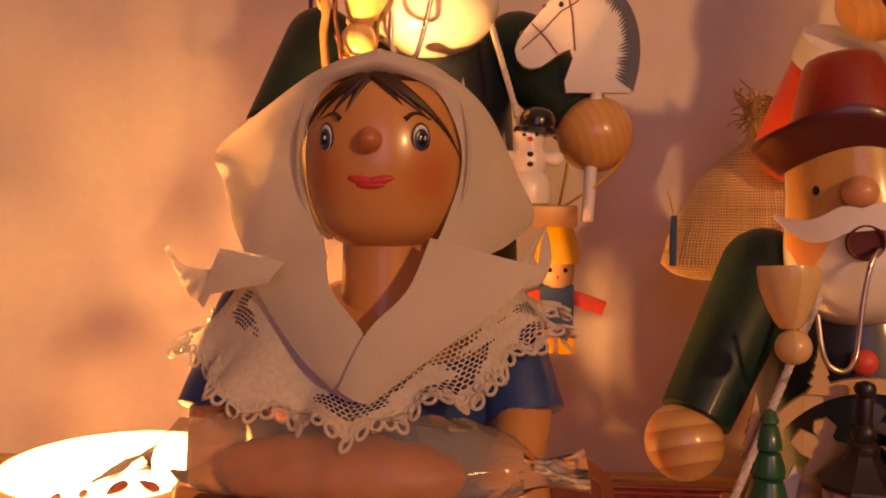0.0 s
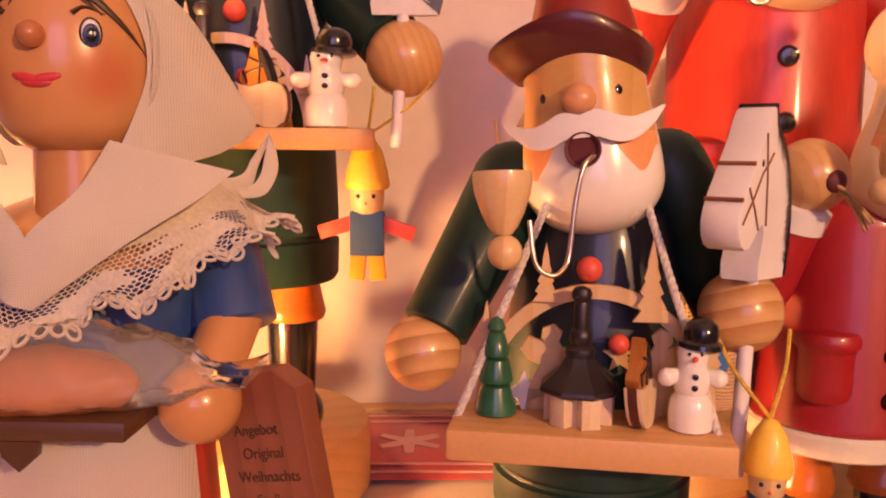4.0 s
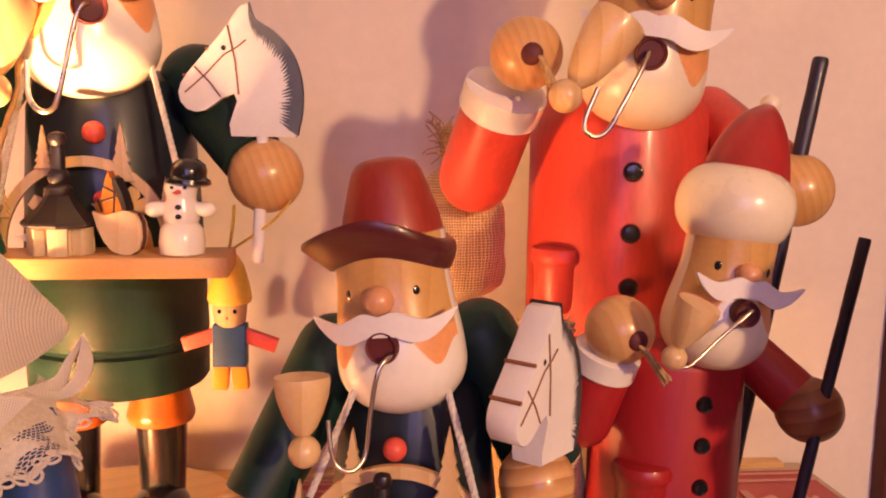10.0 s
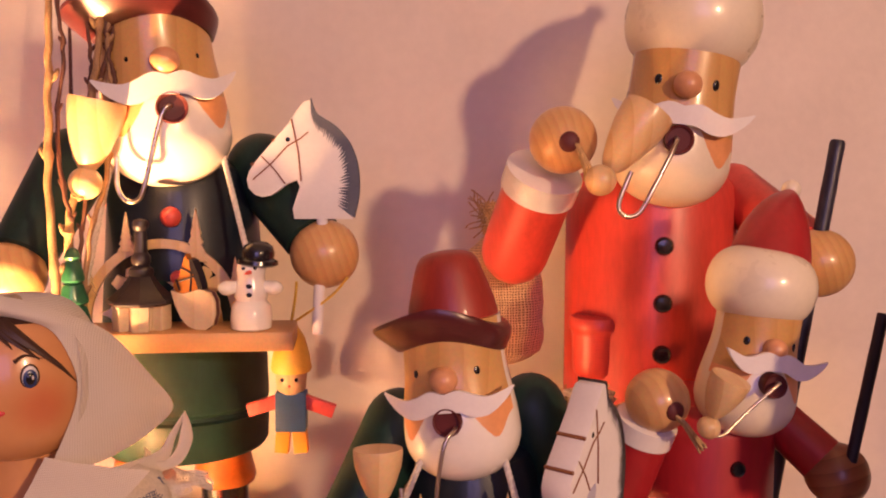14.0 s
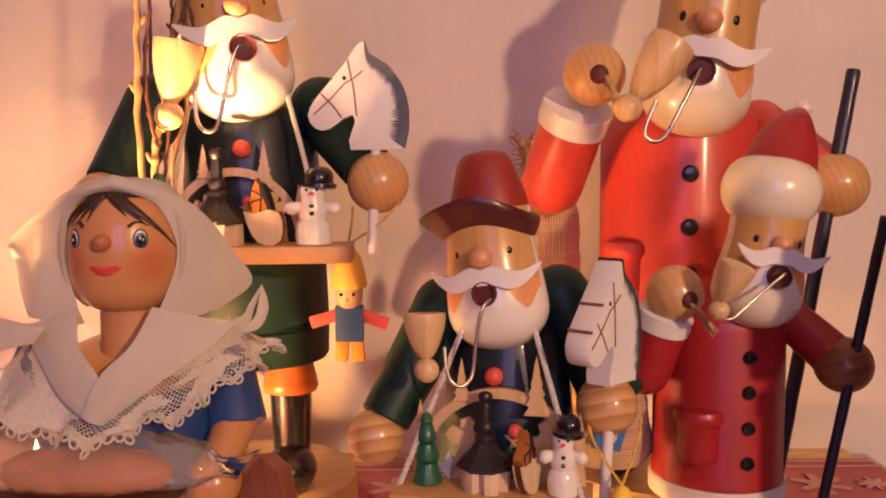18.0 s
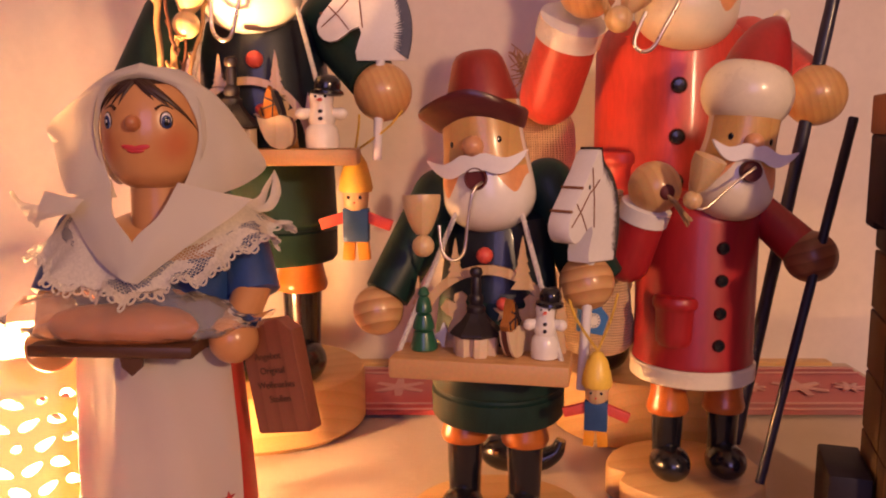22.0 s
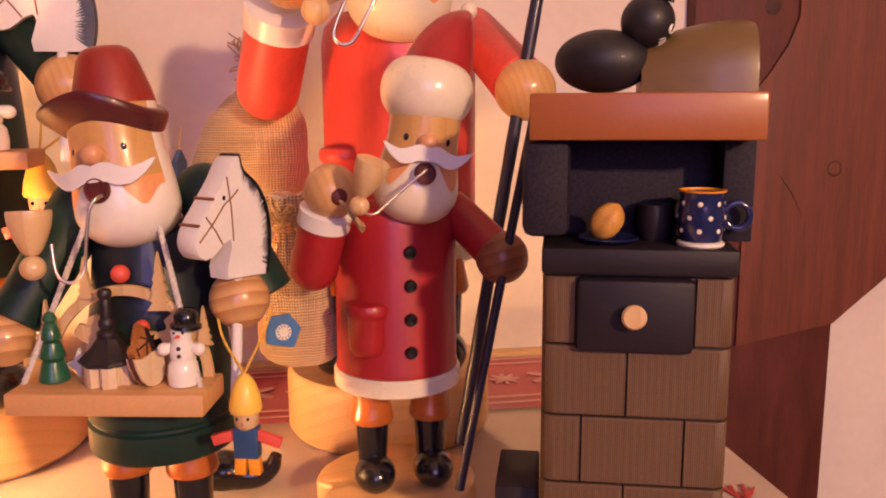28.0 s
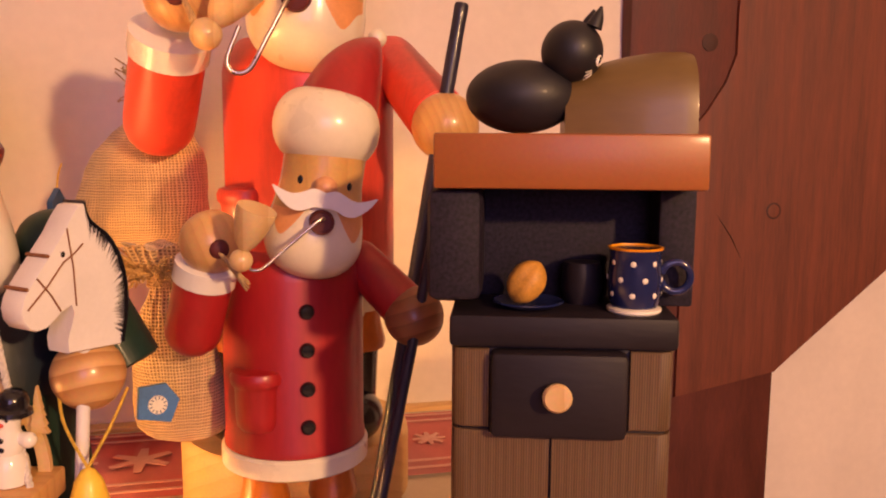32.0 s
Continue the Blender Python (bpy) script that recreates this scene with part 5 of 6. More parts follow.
def puppet(m, s, loop, label):
    """A little jointed puppet of painted blocks with a yellow cap."""
    k = Kit()
    k.box((-0.0042 * s, -0.0024 * s, 0), (0.0042 * s, 0.0024 * s, 0.0110 * s), M_BLUE, 0.0003)
    for x in (-1, 1):
        k.box((-0.0019 * s, -0.0018 * s, -0.0062 * s), (0.0019 * s, 0.0018 * s, 0.0), M_ORANGE, 0.0002, Matrix.Translation((x * 0.0022 * s, 0, 0)) @ Matrix.Rotation(radians(-x * 5), 4, "Y"))
        k.box((0, -0.0012 * s, -0.0018 * s), (0.0088 * s, 0.0012 * s, 0.0018 * s), M_CORAL, 0.0002, Matrix.Translation((x * 0.0036 * s, 0, 0.0082 * s)) @ (Matrix.Rotation(radians(20), 4, "Y") if x > 0 else Matrix.Rotation(radians(180 - 17), 4, "Y")))
        k.ball((x * 0.0019 * s, -0.0040 * s, 0.0150 * s), (0.00055 * s, 0.0003 * s, 0.0006 * s), M_BLACK, None, 8, 6)
    k.ball((0, -0.0043 * s, 0.0132 * s), (0.0004 * s, 0.0003 * s, 0.0004 * s), M_CORAL, None, 8, 6)
    k.lathe([(0.0028 * s, 0.0105 * s), (0.0040 * s, 0.0118 * s), (0.0043 * s, 0.0150 * s), (0.0043 * s, 0.0172 * s)], M_PALE, (0, 0, 0), None, 24)
    k.lathe([(0.0052 * s, 0.0166 * s), (0.0057 * s, 0.0176 * s), (0.0052 * s, 0.0210 * s), (0.0038 * s, 0.0262 * s), (0.0019 * s, 0.0292 * s), (0.0003 * s, 0.0300 * s)], M_DOLLHAT, (0, 0, 0), None, 28)
    thing("puppet_doll", label, "puppet", m, k, group="puppets")
    k = Kit()
    inv = m.inverted()
    top = Vector((0, 0, 0.0298 * s))
    for p in loop:
        q = inv @ Vector(p)
        mid = top.lerp(q, 0.5) + Vector(((q.x - top.x) * 0.18, 0, 0.001 * s))
        k.tube(bez([top, mid, q], 12), 0.00052 * s ** 0.5, M_GOLD, 6)
    thing("hanging_thread", "thin gold thread loop that holds the puppet", "thread", m, k, group="threads")


puppet(pose(-0.0645, 0.2300, 0.0718, 0, 0, -14), 1.06, [(-0.0745, 0.2440, 0.1230), (-0.0545, 0.2440, 0.1230)], "little painted puppet with yellow cap on a gold thread")
puppet(pose(-0.1752, 0.3900, 0.1240, 0, 0, -2), 1.72, [(-0.1720, 0.3860, 0.1960), (-0.1480, 0.3860, 0.1980)], "painted puppet with yellow cap and blue jacket hung from the fist")


# ---- staffs, sacks, twigs ----
def staff(a, b, r, label):
    a, b = Vector(a), Vector(b)
    t = thing("walking_staff", label, "staff", Matrix.Translation(a), group="staffs")
    d, n = b - a, 24
    part("pole", Kit().tube([d * (i / n) * 0.985 for i in range(n + 1)], [r * (1 + 0.03 * math.sin(i * 2.1)) for i in range(n + 1)], M_STAFF, 14), t)
    part("sawn_end", Kit().tube([d * 0.984, d * 0.996, d], [r * 1.01, r * 1.0, r * 0.86], M_STAFF, 14), t)


staff((0.0248, 0.2905, 0.0222), (0.0600, 0.2965, 0.1931), 0.0022, "thin black lacquered staff held by the small red smoker")
staff((0.0387, 0.3654, 0.0121), (0.0848, 0.3775, 0.2640), 0.0035, "long black lacquered staff held by the large red smoker")


def black_ornament():
    """Rounded body with an upturned end, lying on the cloth."""
    k = Kit()
    k.ball((0, 0, 0.0105), (0.0165, 0.0110, 0.0105), M_BLACK)
    k.tube(bez([(0.008, 0, 0.0085), (0.018, 0, 0.0080), (0.0255, 0, 0.0125), (0.0285, 0, 0.0195)], 8), [0.0082 - 0.00022 * i for i in range(25)], M_BLACK, 20)
    for x in (-0.006, 0.0, 0.006):
        k.ball((x, -0.0098, 0.0135), (0.0011, 0.0005, 0.0008), M_GILT, None, 10, 6)
    thing("black_ornament", "glossy black turned wooden ornament lying on the cloth behind the trader", "ornament", pose(-0.0890, 0.3560, 0, 0, 0, -10), k)


black_ornament()


def sack(c, r, zs, lean, depth, label, ruffle=1.0, fray=1.0):
    """A filled burlap sack, wide at the foot, tied at the neck with twine."""
    k = Kit()
    z0, z1 = zs
    form = [(0.0, 0.55), (0.03, 0.82), (0.10, 1.0), (0.25, 0.99), (0.45, 0.90), (0.65, 0.75), (0.80, 0.55), (0.90, 0.32), (0.95, 0.24), (1.0, 0.22), (1.08, 0.30 * ruffle), (1.18, 0.40 * ruffle)]
    rows = []
    n, h = 72, 48
    for i in range(h + 1):
        t = 1.18 * i / h
        w = next(b[1] + (a[1] - b[1]) * (b[0] - t) / (b[0] - a[0]) for a, b in zip(form, form[1:]) if t <= b[0] + 1e-9)
        row = []
        for j in range(n):
            a = 2 * math.pi * j / n
            f = 1 + 0.07 * noise.noise((math.cos(a) * 1.8, math.sin(a) * 1.8, t * 4)) + 0.10 * math.sin(a * 11 + 2 * math.sin(3 * a)) * max(0, t - 0.62) * ruffle ** 2 + 0.02 * noise.noise((math.cos(a) * 9, math.sin(a) * 9, t * 14))
            row.append((r * w * f * math.cos(a) + lean[0] * t, r * depth * w * f * math.sin(a) + lean[1] * t, (z1 - z0) * t + (0.0012 * math.sin(a * 5) if t > 1.1 else 0)))
        rows.append(row)
    k.grid(rows, M_BURLAP)
    s = thing("burlap_sack", label, "sack", pose(c[0], c[1], z0), k, group="sacks")
    k = Kit()
    top = Vector((lean[0], lean[1], z1 - z0))
    rng = random.Random(3)
    for q in range(4):
        k.tube([top + Vector((r * 0.27 * math.cos(i * 0.5), r * 0.25 * math.sin(i * 0.5), -0.003 + q * 0.0014)) for i in range(14)], 0.0009, M_TWINE, 6)
    part("tie", k, s, "jute twine tie")
    k = Kit()
    for i in range(int(70 * ruffle ** 2)):
        a = rng.uniform(0, 6.28)
        p = top + Vector((r * 0.3 * ruffle * math.cos(a), r * 0.28 * ruffle * math.sin(a), r * rng.uniform(0.0, 0.25)))
        e = p + Vector((math.cos(a) * fray * r * rng.uniform(0.0, 0.40), math.sin(a) * fray * r * rng.uniform(0.0, 0.35), r * rng.uniform(-0.15 * fray, 0.45)))
        mid = p.lerp(e, 0.5) + Vector((rng.uniform(-1, 1), rng.uniform(-1, 1), rng.uniform(0, 1))) * r * 0.10
        k.tube(bez([p, mid, e], 5), 0.00042, M_TWINE, 5)
    tagged(part("frayed_top", k, s, "frayed burlap threads"), kind="stuff")


sack((-0.0790, 0.4640, 0), 0.0370, (0.1400, 0.2180), (0.014, -0.006), 0.55, "brown burlap sack over the large smoker's shoulder")
sack((-0.0450, 0.3400, 0), 0.0198, (0.0720, 0.1450), (-0.006, -0.020), 0.7, "brown burlap sack carried behind the small smoker", 1.6, 2.2)


def sack_tag():
    t = thing("blue_tag", "small blue house-shaped clock charm on the sack", "charm", pose(-0.0535, 0.3075, 0.0975, -8, 14, 16))
    w = 0.0085
    part("plate", Kit().plate([(-w * 0.75, -w * 0.8), (w * 0.75, -w * 0.8), (w * 0.95, w * 0.3), (w * 0.2, w * 0.95), (-w * 0.95, w * 0.6)], 0.0034, M_CHARM), t)
    part("dial", Kit().lathe([(0.0003, 0), (0.0036, 0), (0.0036, 0.0005), (0.0003, 0.0005)], M_DOT, (0, -0.0018, -0.0005), rot(90), 20), t, "pale round dial")
    k = Kit()
    for i in range(12):
        a = math.pi * i / 6
        k.tube([(0.0022 * math.sin(a), -0.0025, -0.0005 + 0.0022 * math.cos(a)), (0.0033 * math.sin(a), -0.0025, -0.0005 + 0.0033 * math.cos(a))], 0.0002, M_BLUE, 5)
    part("dial_marks", k, t)


sack_tag()


def sack_charm():
    t = thing("blue_charm", "small dark blue painted board charm hanging on the large sack", "charm", pose(-0.1145, 0.4420, 0.1600, 0, 4, 76))
    part("plate", Kit().plate([(-0.007, -0.012), (0.007, -0.012), (0.008, 0.006), (0.0, 0.013), (-0.008, 0.006)], 0.003, M_BLUE), t)
    part("loop", Kit().tube(bez([(0.0, 0, 0.012), (0.006, 0.002, 0.020), (0.014, 0.004, 0.026)], 6), 0.0005, M_GOLD, 6), t)


sack_charm()


def twine_end(path, r, label):
    t = thing("twine_end", label, "twine", Matrix.Translation(path[0]), group="twine ends")
    rng = random.Random(8)
    pts = [p - Vector(path[0]) for p in bez(path, 8)]
    for q in range(9):
        o = Vector((rng.uniform(-1, 1), rng.uniform(-1, 1), rng.uniform(-1, 1))) * r
        cut = len(pts) - rng.randrange(0, 5)
        part("strand", Kit().tube([p + o * (0.4 + 1.2 * (i / len(pts)) ** 1.6) for i, p in enumerate(pts[:cut])], r * 0.36, M_TWINE, 5), t)


twine_end([(-0.0290, 0.2800, 0.1610), (-0.0245, 0.2760, 0.1570), (-0.0200, 0.2755, 0.1510), (-0.0170, 0.2755, 0.1475)], 0.0013, "frayed jute twine out of the small smoker's fist")
twine_end([(-0.0440, 0.3740, 0.2625), (-0.0420, 0.3690, 0.2580), (-0.0385, 0.3680, 0.2500), (-0.0375, 0.3680, 0.2460)], 0.0019, "frayed jute twine out of the large smoker's fist")


def twigs():
    """Bare branches in the trader's hand, some forked."""
    specs = [([(-0.2985, 0.452, 0.1990), (-0.2975, 0.455, 0.400)], 0.0012, M_TWIGDARK),
             ([(-0.2660, 0.347, 0.1785), (-0.2686, 0.347, 0.2383), (-0.2678, 0.347, 0.2757), (-0.2668, 0.347, 0.3126), (-0.2655, 0.348, 0.37)], 0.0021, M_TWIG),
             ([(-0.2612, 0.350, 0.2256), (-0.2623, 0.350, 0.2320), (-0.2662, 0.350, 0.2635), (-0.2624, 0.350, 0.2959), (-0.2643, 0.350, 0.3131), (-0.264, 0.351, 0.37)], 0.0012, M_TWIGDARK),
             ([(-0.2675, 0.362, 0.1785), (-0.2668, 0.362, 0.2118), (-0.2649, 0.362, 0.2330), (-0.2601, 0.364, 0.2435), (-0.2559, 0.364, 0.2801), (-0.2513, 0.362, 0.3085), (-0.2440, 0.360, 0.37)], 0.0023, M_TWIG),
             ([(-0.2640, 0.365, 0.1785), (-0.2630, 0.365, 0.2143), (-0.2605, 0.366, 0.2356), (-0.2579, 0.366, 0.2803), (-0.2568, 0.365, 0.2972), (-0.2581, 0.364, 0.3165), (-0.258, 0.364, 0.37)], 0.0012, M_TWIGDARK),
             ([(-0.2620, 0.363, 0.1785), (-0.2587, 0.363, 0.2157), (-0.2522, 0.367, 0.2436), (-0.2487, 0.366, 0.2790), (-0.2490, 0.363, 0.3011), (-0.2480, 0.363, 0.3165), (-0.246, 0.363, 0.37)], 0.0014, M_TWIG),
             ([(-0.2570, 0.3665, 0.2804), (-0.2502, 0.365, 0.2936), (-0.2473, 0.365, 0.3092), (-0.2462, 0.365, 0.3170), (-0.244, 0.365, 0.36)], 0.0015, M_TWIGDARK),
             ([(-0.2500, 0.3660, 0.2600), (-0.2469, 0.365, 0.2840), (-0.2487, 0.363, 0.2994), (-0.250, 0.363, 0.330)], 0.0013, M_TWIGDARK)]
    for path, r, mat in specs:
        pts = bez(path, 12)
        n = len(pts) - 1
        rads = [r * (0.86 - 0.25 * i / n) * (1 + (0.4 if i % 11 == 5 else 0) + 0.12 * noise.noise((i * 0.7, r * 900, path[0][0] * 300))) for i in range(n + 1)]
        pts = [p + Vector((noise.noise((i * 0.35, r * 800, path[0][0] * 500)) * 0.0009, noise.noise((i * 0.3, 5, path[0][0] * 400)) * 0.001, 0)) for i, p in enumerate(pts)]
        tw = thing("twig", "thin bare branch standing upright beside the trader", "twig", kit=Kit().tube(pts, rads, mat, 10), group="twigs")
        for q in range(5, n, 11):
            p = pts[q]
            part("bud", Kit().ball(p + Vector((r * 1.1 * (1 if q % 2 else -1), 0, 0.001)), (r * 0.6, r * 0.6, r * 1.5), mat, rot(0, 25 if q % 2 else -25, 0), 10, 6), tw)


twigs()


# ---- the market woman with her loaf ----
def sheet(k, inner, outer, mat, n=14, m=10, bulge=0.003, thick=0.0007, ripple=0.0, crease=0.0014):
    """A curved piece of cloth between two edge curves, with thickness."""
    a, b = bez(inner, n), bez(outer, n)
    rows = []
    for side in (-1, 1):
        for j in (range(m + 1) if side < 0 else range(m, -1, -1)):
            t = j / m
            row = []
            for i, (p, q) in enumerate(zip(a, b)):
                v = p.lerp(q, t)
                v = v + Vector((0, side * thick / 2 - bulge * math.sin(math.pi * t) + ripple * math.sin(i * 0.55 + t * 4) * t + crease * noise.noise((v.x * 95, v.z * 60, t * 1.2)), 0))
                row.append(v)
            rows.append(row)
    rows.append(rows[0])
    k.grid(rows, mat, wrap=False)


LC = Vector((-0.2286, 0.2215, 0))  # axis of the head


def market_woman():
    k = Kit()
    body = (-0.2330, 0.2340)
    disc_base(k, (body[0], body[1], 0), 0.040, 0.014)
    k.lathe([(0.020, 0.014), (0.0335, 0.016), (0.0340, 0.020), (0.0315, 0.06), (0.0285, 0.1000), (0.0300, 0.112), (0.0320, 0.130), (0.0310, 0.143), (0.022, 0.153), (0.010, 0.158), (0.001, 0.159)], M_DRESS, (body[0], body[1], 0), None, 44,
            mats=lambda z, a: M_SKIRT if z < 0.099 else (M_SKIN if z > 0.1425 and math.sin(a) < 0.2 else M_DRESS))
    r = 0.0186
    yaw = -3

    def at(d, z, q=1.0):
        a = radians(d + yaw)
        w = math.cos(math.asin(max(-1, min(1, (z - 0.1875) / 0.0200)))) ** 0.55
        return Vector((LC.x + r * w * q * math.sin(a), LC.y - r * w * q * math.cos(a), z))
    # neck and head
    k.lathe([(0.0120, 0.138), (0.0105, 0.150), (0.0100, 0.172)], M_SKIN, (LC.x, LC.y + 0.001, 0), None, 32)
    prof = []
    for i in range(121):
        u = -math.pi / 2 + math.pi * i / 120
        prof.append((max(0.0004, 0.0186 * math.cos(u) ** 0.55 if math.cos(u) > 1e-9 else 0.0004), 0.1875 + 0.0200 * math.sin(u)))

    def paint(z, a):
        d = math.degrees(math.atan2(math.sin(a + math.pi / 2), math.cos(a + math.pi / 2))) + 3
        if abs(d) > 86 or z > 0.2044:
            return M_HAIR
        return skin
    skin = blushed_skin([at(43, 0.1838), at(-43, 0.1838)], 0.0100)
    k.lathe(prof, skin, (LC.x, LC.y, 0), None, 280, mats=paint)
    # fringe strands
    for d0, d1, z1, wide in ((-7, -20, 0.1972, 0.0014), (-8, -33, 0.1966, 0.0016), (-9, -48, 0.1962, 0.0015), (-12, -62, 0.1955, 0.0016), (-16, -76, 0.1930, 0.0016), (-3, 22, 0.1988, 0.0015), (-2, 42, 0.1958, 0.0019), (2, 60, 0.1930, 0.0018), (8, 74, 0.1880, 0.0018)):
        pts = [at(d0 + (d1 - d0) * t, 0.2056 + (z1 - 0.2056) * t ** 1.3, 1.006) for t in (0, 0.25, 0.5, 0.75, 1)]
        k.tube(bez(pts, 5), [wide * (1 - 0.92 * (i / 20) ** 1.5) for i in range(21)], M_HAIR, 8, flat=0.6)
    for d in (-34, 34):
        for q, sx, sz, dz, mat in ((1.0, 0.0023, 0.0033, 0.0, M_HAIR), (1.010, 0.0019, 0.0028, 0.0, M_EYEWHITEGLINT), (1.020, 0.0017, 0.0024, -0.0004, M_EYEBLUE), (1.032, 0.0011, 0.0016, -0.0004, M_BLACK)):
            k.ball(at(d, 0.1919 + dz, q), (sx, 0.0004, sz), mat, rot(0, 0, d + yaw), 20, 8)
        # Small white dot: a highlight painted on the pupil.
        k.ball(at(d + 1.5, 0.1918, 1.050), (0.00035, 0.0002, 0.0005), M_EYEWHITEGLINT, None, 8, 6)
        sg = 1 if d > 0 else -1
        k.tube(bez([at(d - 11 * sg, 0.1958, 1.0), at(d - 3 * sg, 0.1972, 1.0), at(d + 10 * sg, 0.1960, 1.0)], 5), [0.00100 * (1 - 0.08 * i) for i in range(11)], M_HAIR, 6, flat=0.6)
    k.ball(at(0, 0.1912, 1.06), (0.0027, 0.0030, 0.0027), M_DARKNOSE)
    for s in (-1, 1):
        k.ball(at(6 * s, 0.1828, 0.992), (0.0033, 0.0007, 0.0010), M_LIP, rot(0, -10 * s, 6 * s + yaw), 16, 8)
    k.ball(at(0, 0.1818, 0.993), (0.0032, 0.0007, 0.0010), M_LIP, rot(0, 0, yaw), 14, 8)
    # arms: short blue sleeves, bare wood below, ball hands
    for a, b, c in (((-0.2010, 0.2330, 0.1500), (-0.1955, 0.2240, 0.1280), (-0.1990, 0.2055, 0.1150)), ((-0.2640, 0.2330, 0.1500), (-0.2690, 0.2230, 0.1270), (-0.2635, 0.2030, 0.1125))):
        k.limb(a, b, 0.0085, 0.0100, M_DRESS, end=False)
        k.limb(Vector(b) + Vector((0, 0, 0.003)), c, 0.0068, 0.0062, M_SKIN)
        k.ball(c, 0.0088, M_SKIN)
    thing("market_woman_figurine", "painted wooden market woman doll with dark hair and blue dress", "figurine", kit=k)


market_woman()


def headscarf():
    scarf = thing("headscarf", "white linen headscarf folded round the doll's head", "scarf")
    k = Kit()
    # hood round the back of the head, open at the face
    rows = []
    for i in range(22):
        u = radians(-62 + 152 * i / 21)
        row = []
        for j in range(41):
            half = 112 + 36 * max(0.0, min(1.0, (math.degrees(u) - 38) / 34))
            a = radians(90 - half + 2 * half * j / 40)
            w = 0.0208 * math.cos(u) ** 0.6 if math.cos(u) > 1e-6 else 0.0002
            row.append((LC.x + w * math.cos(a), LC.y + w * math.sin(a), 0.1888 + 0.0222 * math.sin(u)))
        rows.append(row)
    k.grid(rows, M_LINEN, wrap=False)
    part("hood", k, scarf)
    def rim(d, z, gap=0.0007):
        w = 0.0186 * max(0.0, 1 - ((z - 0.1875) / 0.0200) ** 2) ** 0.275 + gap
        return (LC.x + w * math.sin(radians(d - 4)), LC.y - w * math.cos(radians(d - 4)), z)
    edge = [(0, 0.2066), (30, 0.2058), (58, 0.2022), (70, 0.1930), (72, 0.1850), (66, 0.1755)]
    k = Kit()
    sheet(k, [rim(-d, z) for d, z in edge] + [(LC.x - 0.0110, 0.2100, 0.1650)],
          [(-0.2290, 0.2120, 0.2118), (-0.2415, 0.2150, 0.2085), (-0.2535, 0.2230, 0.2030), (-0.2713, 0.2300, 0.1908), (-0.2695, 0.2280, 0.1830), (-0.2665, 0.2250, 0.1740), (-0.2615, 0.2200, 0.1660)], M_LINEN, 18, 14, 0.003)
    part("flap", k, scarf)
    k = Kit()
    sheet(k, [rim(d, z) for d, z in edge] + [(LC.x + 0.0110, 0.2100, 0.1650)],
          [(-0.2290, 0.2120, 0.2118), (-0.2165, 0.2150, 0.2080), (-0.2055, 0.2230, 0.2000), (-0.1975, 0.2350, 0.1850), (-0.1930, 0.2400, 0.1748), (-0.1990, 0.2330, 0.1685), (-0.2055, 0.2230, 0.1655)], M_LINEN, 18, 14, 0.003)
    part("flap", k, scarf)
    cloth = thing("neck_cloth", "white linen neck cloth crossed over the doll's chest", "collar")
    k = Kit()
    sheet(k, [(-0.2405, 0.2085, 0.1705), (-0.2375, 0.2005, 0.1600), (-0.2300, 0.1955, 0.1515), (-0.2265, 0.1945, 0.1400)], [(-0.2600, 0.2150, 0.1640), (-0.2540, 0.2080, 0.1560), (-0.2440, 0.2000, 0.1460), (-0.2330, 0.1955, 0.1370)], M_LINEN, 10, 8, 0.0015)
    part("lapel", k, cloth)
    k = Kit()
    sheet(k, [(-0.2170, 0.2085, 0.1705), (-0.2210, 0.1990, 0.1600), (-0.2285, 0.1940, 0.1520), (-0.2345, 0.1935, 0.1400)], [(-0.1930, 0.2150, 0.1640), (-0.1990, 0.2070, 0.1580), (-0.2120, 0.1980, 0.1490), (-0.2280, 0.1935, 0.1370)], M_LINEN, 10, 8, 0.0015)
    part("lapel", k, cloth)
    k = Kit()
    # pointed collar wings on the shoulders
    sheet(k, [(-0.2747, 0.2062, 0.1680), (-0.2722, 0.2072, 0.1643), (-0.2680, 0.2070, 0.1630), (-0.2615, 0.2050, 0.1632)], [(-0.2744, 0.2062, 0.1668), (-0.2732, 0.2078, 0.1620), (-0.2712, 0.2082, 0.1578), (-0.2665, 0.2060, 0.1545)], M_LINEN, 16, 10, 0.0012, ripple=0.0005)
    part("wing", k, cloth)
    k = Kit()
    sheet(k, [(-0.2625, 0.2048, 0.1678), (-0.2570, 0.2026, 0.1668), (-0.2475, 0.2008, 0.1652)], [(-0.2664, 0.2052, 0.1572), (-0.2600, 0.2020, 0.1588), (-0.2505, 0.1996, 0.1608)], M_LINEN, 12, 8, 0.0014)
    part("fold", k, cloth)
    k = Kit()
    sheet(k, [(-0.1902, 0.2433, 0.1730), (-0.1942, 0.2420, 0.1668), (-0.1972, 0.2380, 0.1622), (-0.2060, 0.2220, 0.1625), (-0.2110, 0.2070, 0.1635)], [(-0.1900, 0.2433, 0.1722), (-0.1928, 0.2424, 0.1655), (-0.1960, 0.2370, 0.1572), (-0.2060, 0.2200, 0.1578), (-0.2120, 0.2050, 0.1595)], M_LINEN, 12, 8, 0.0012)
    part("wing", k, cloth)
    k = Kit()
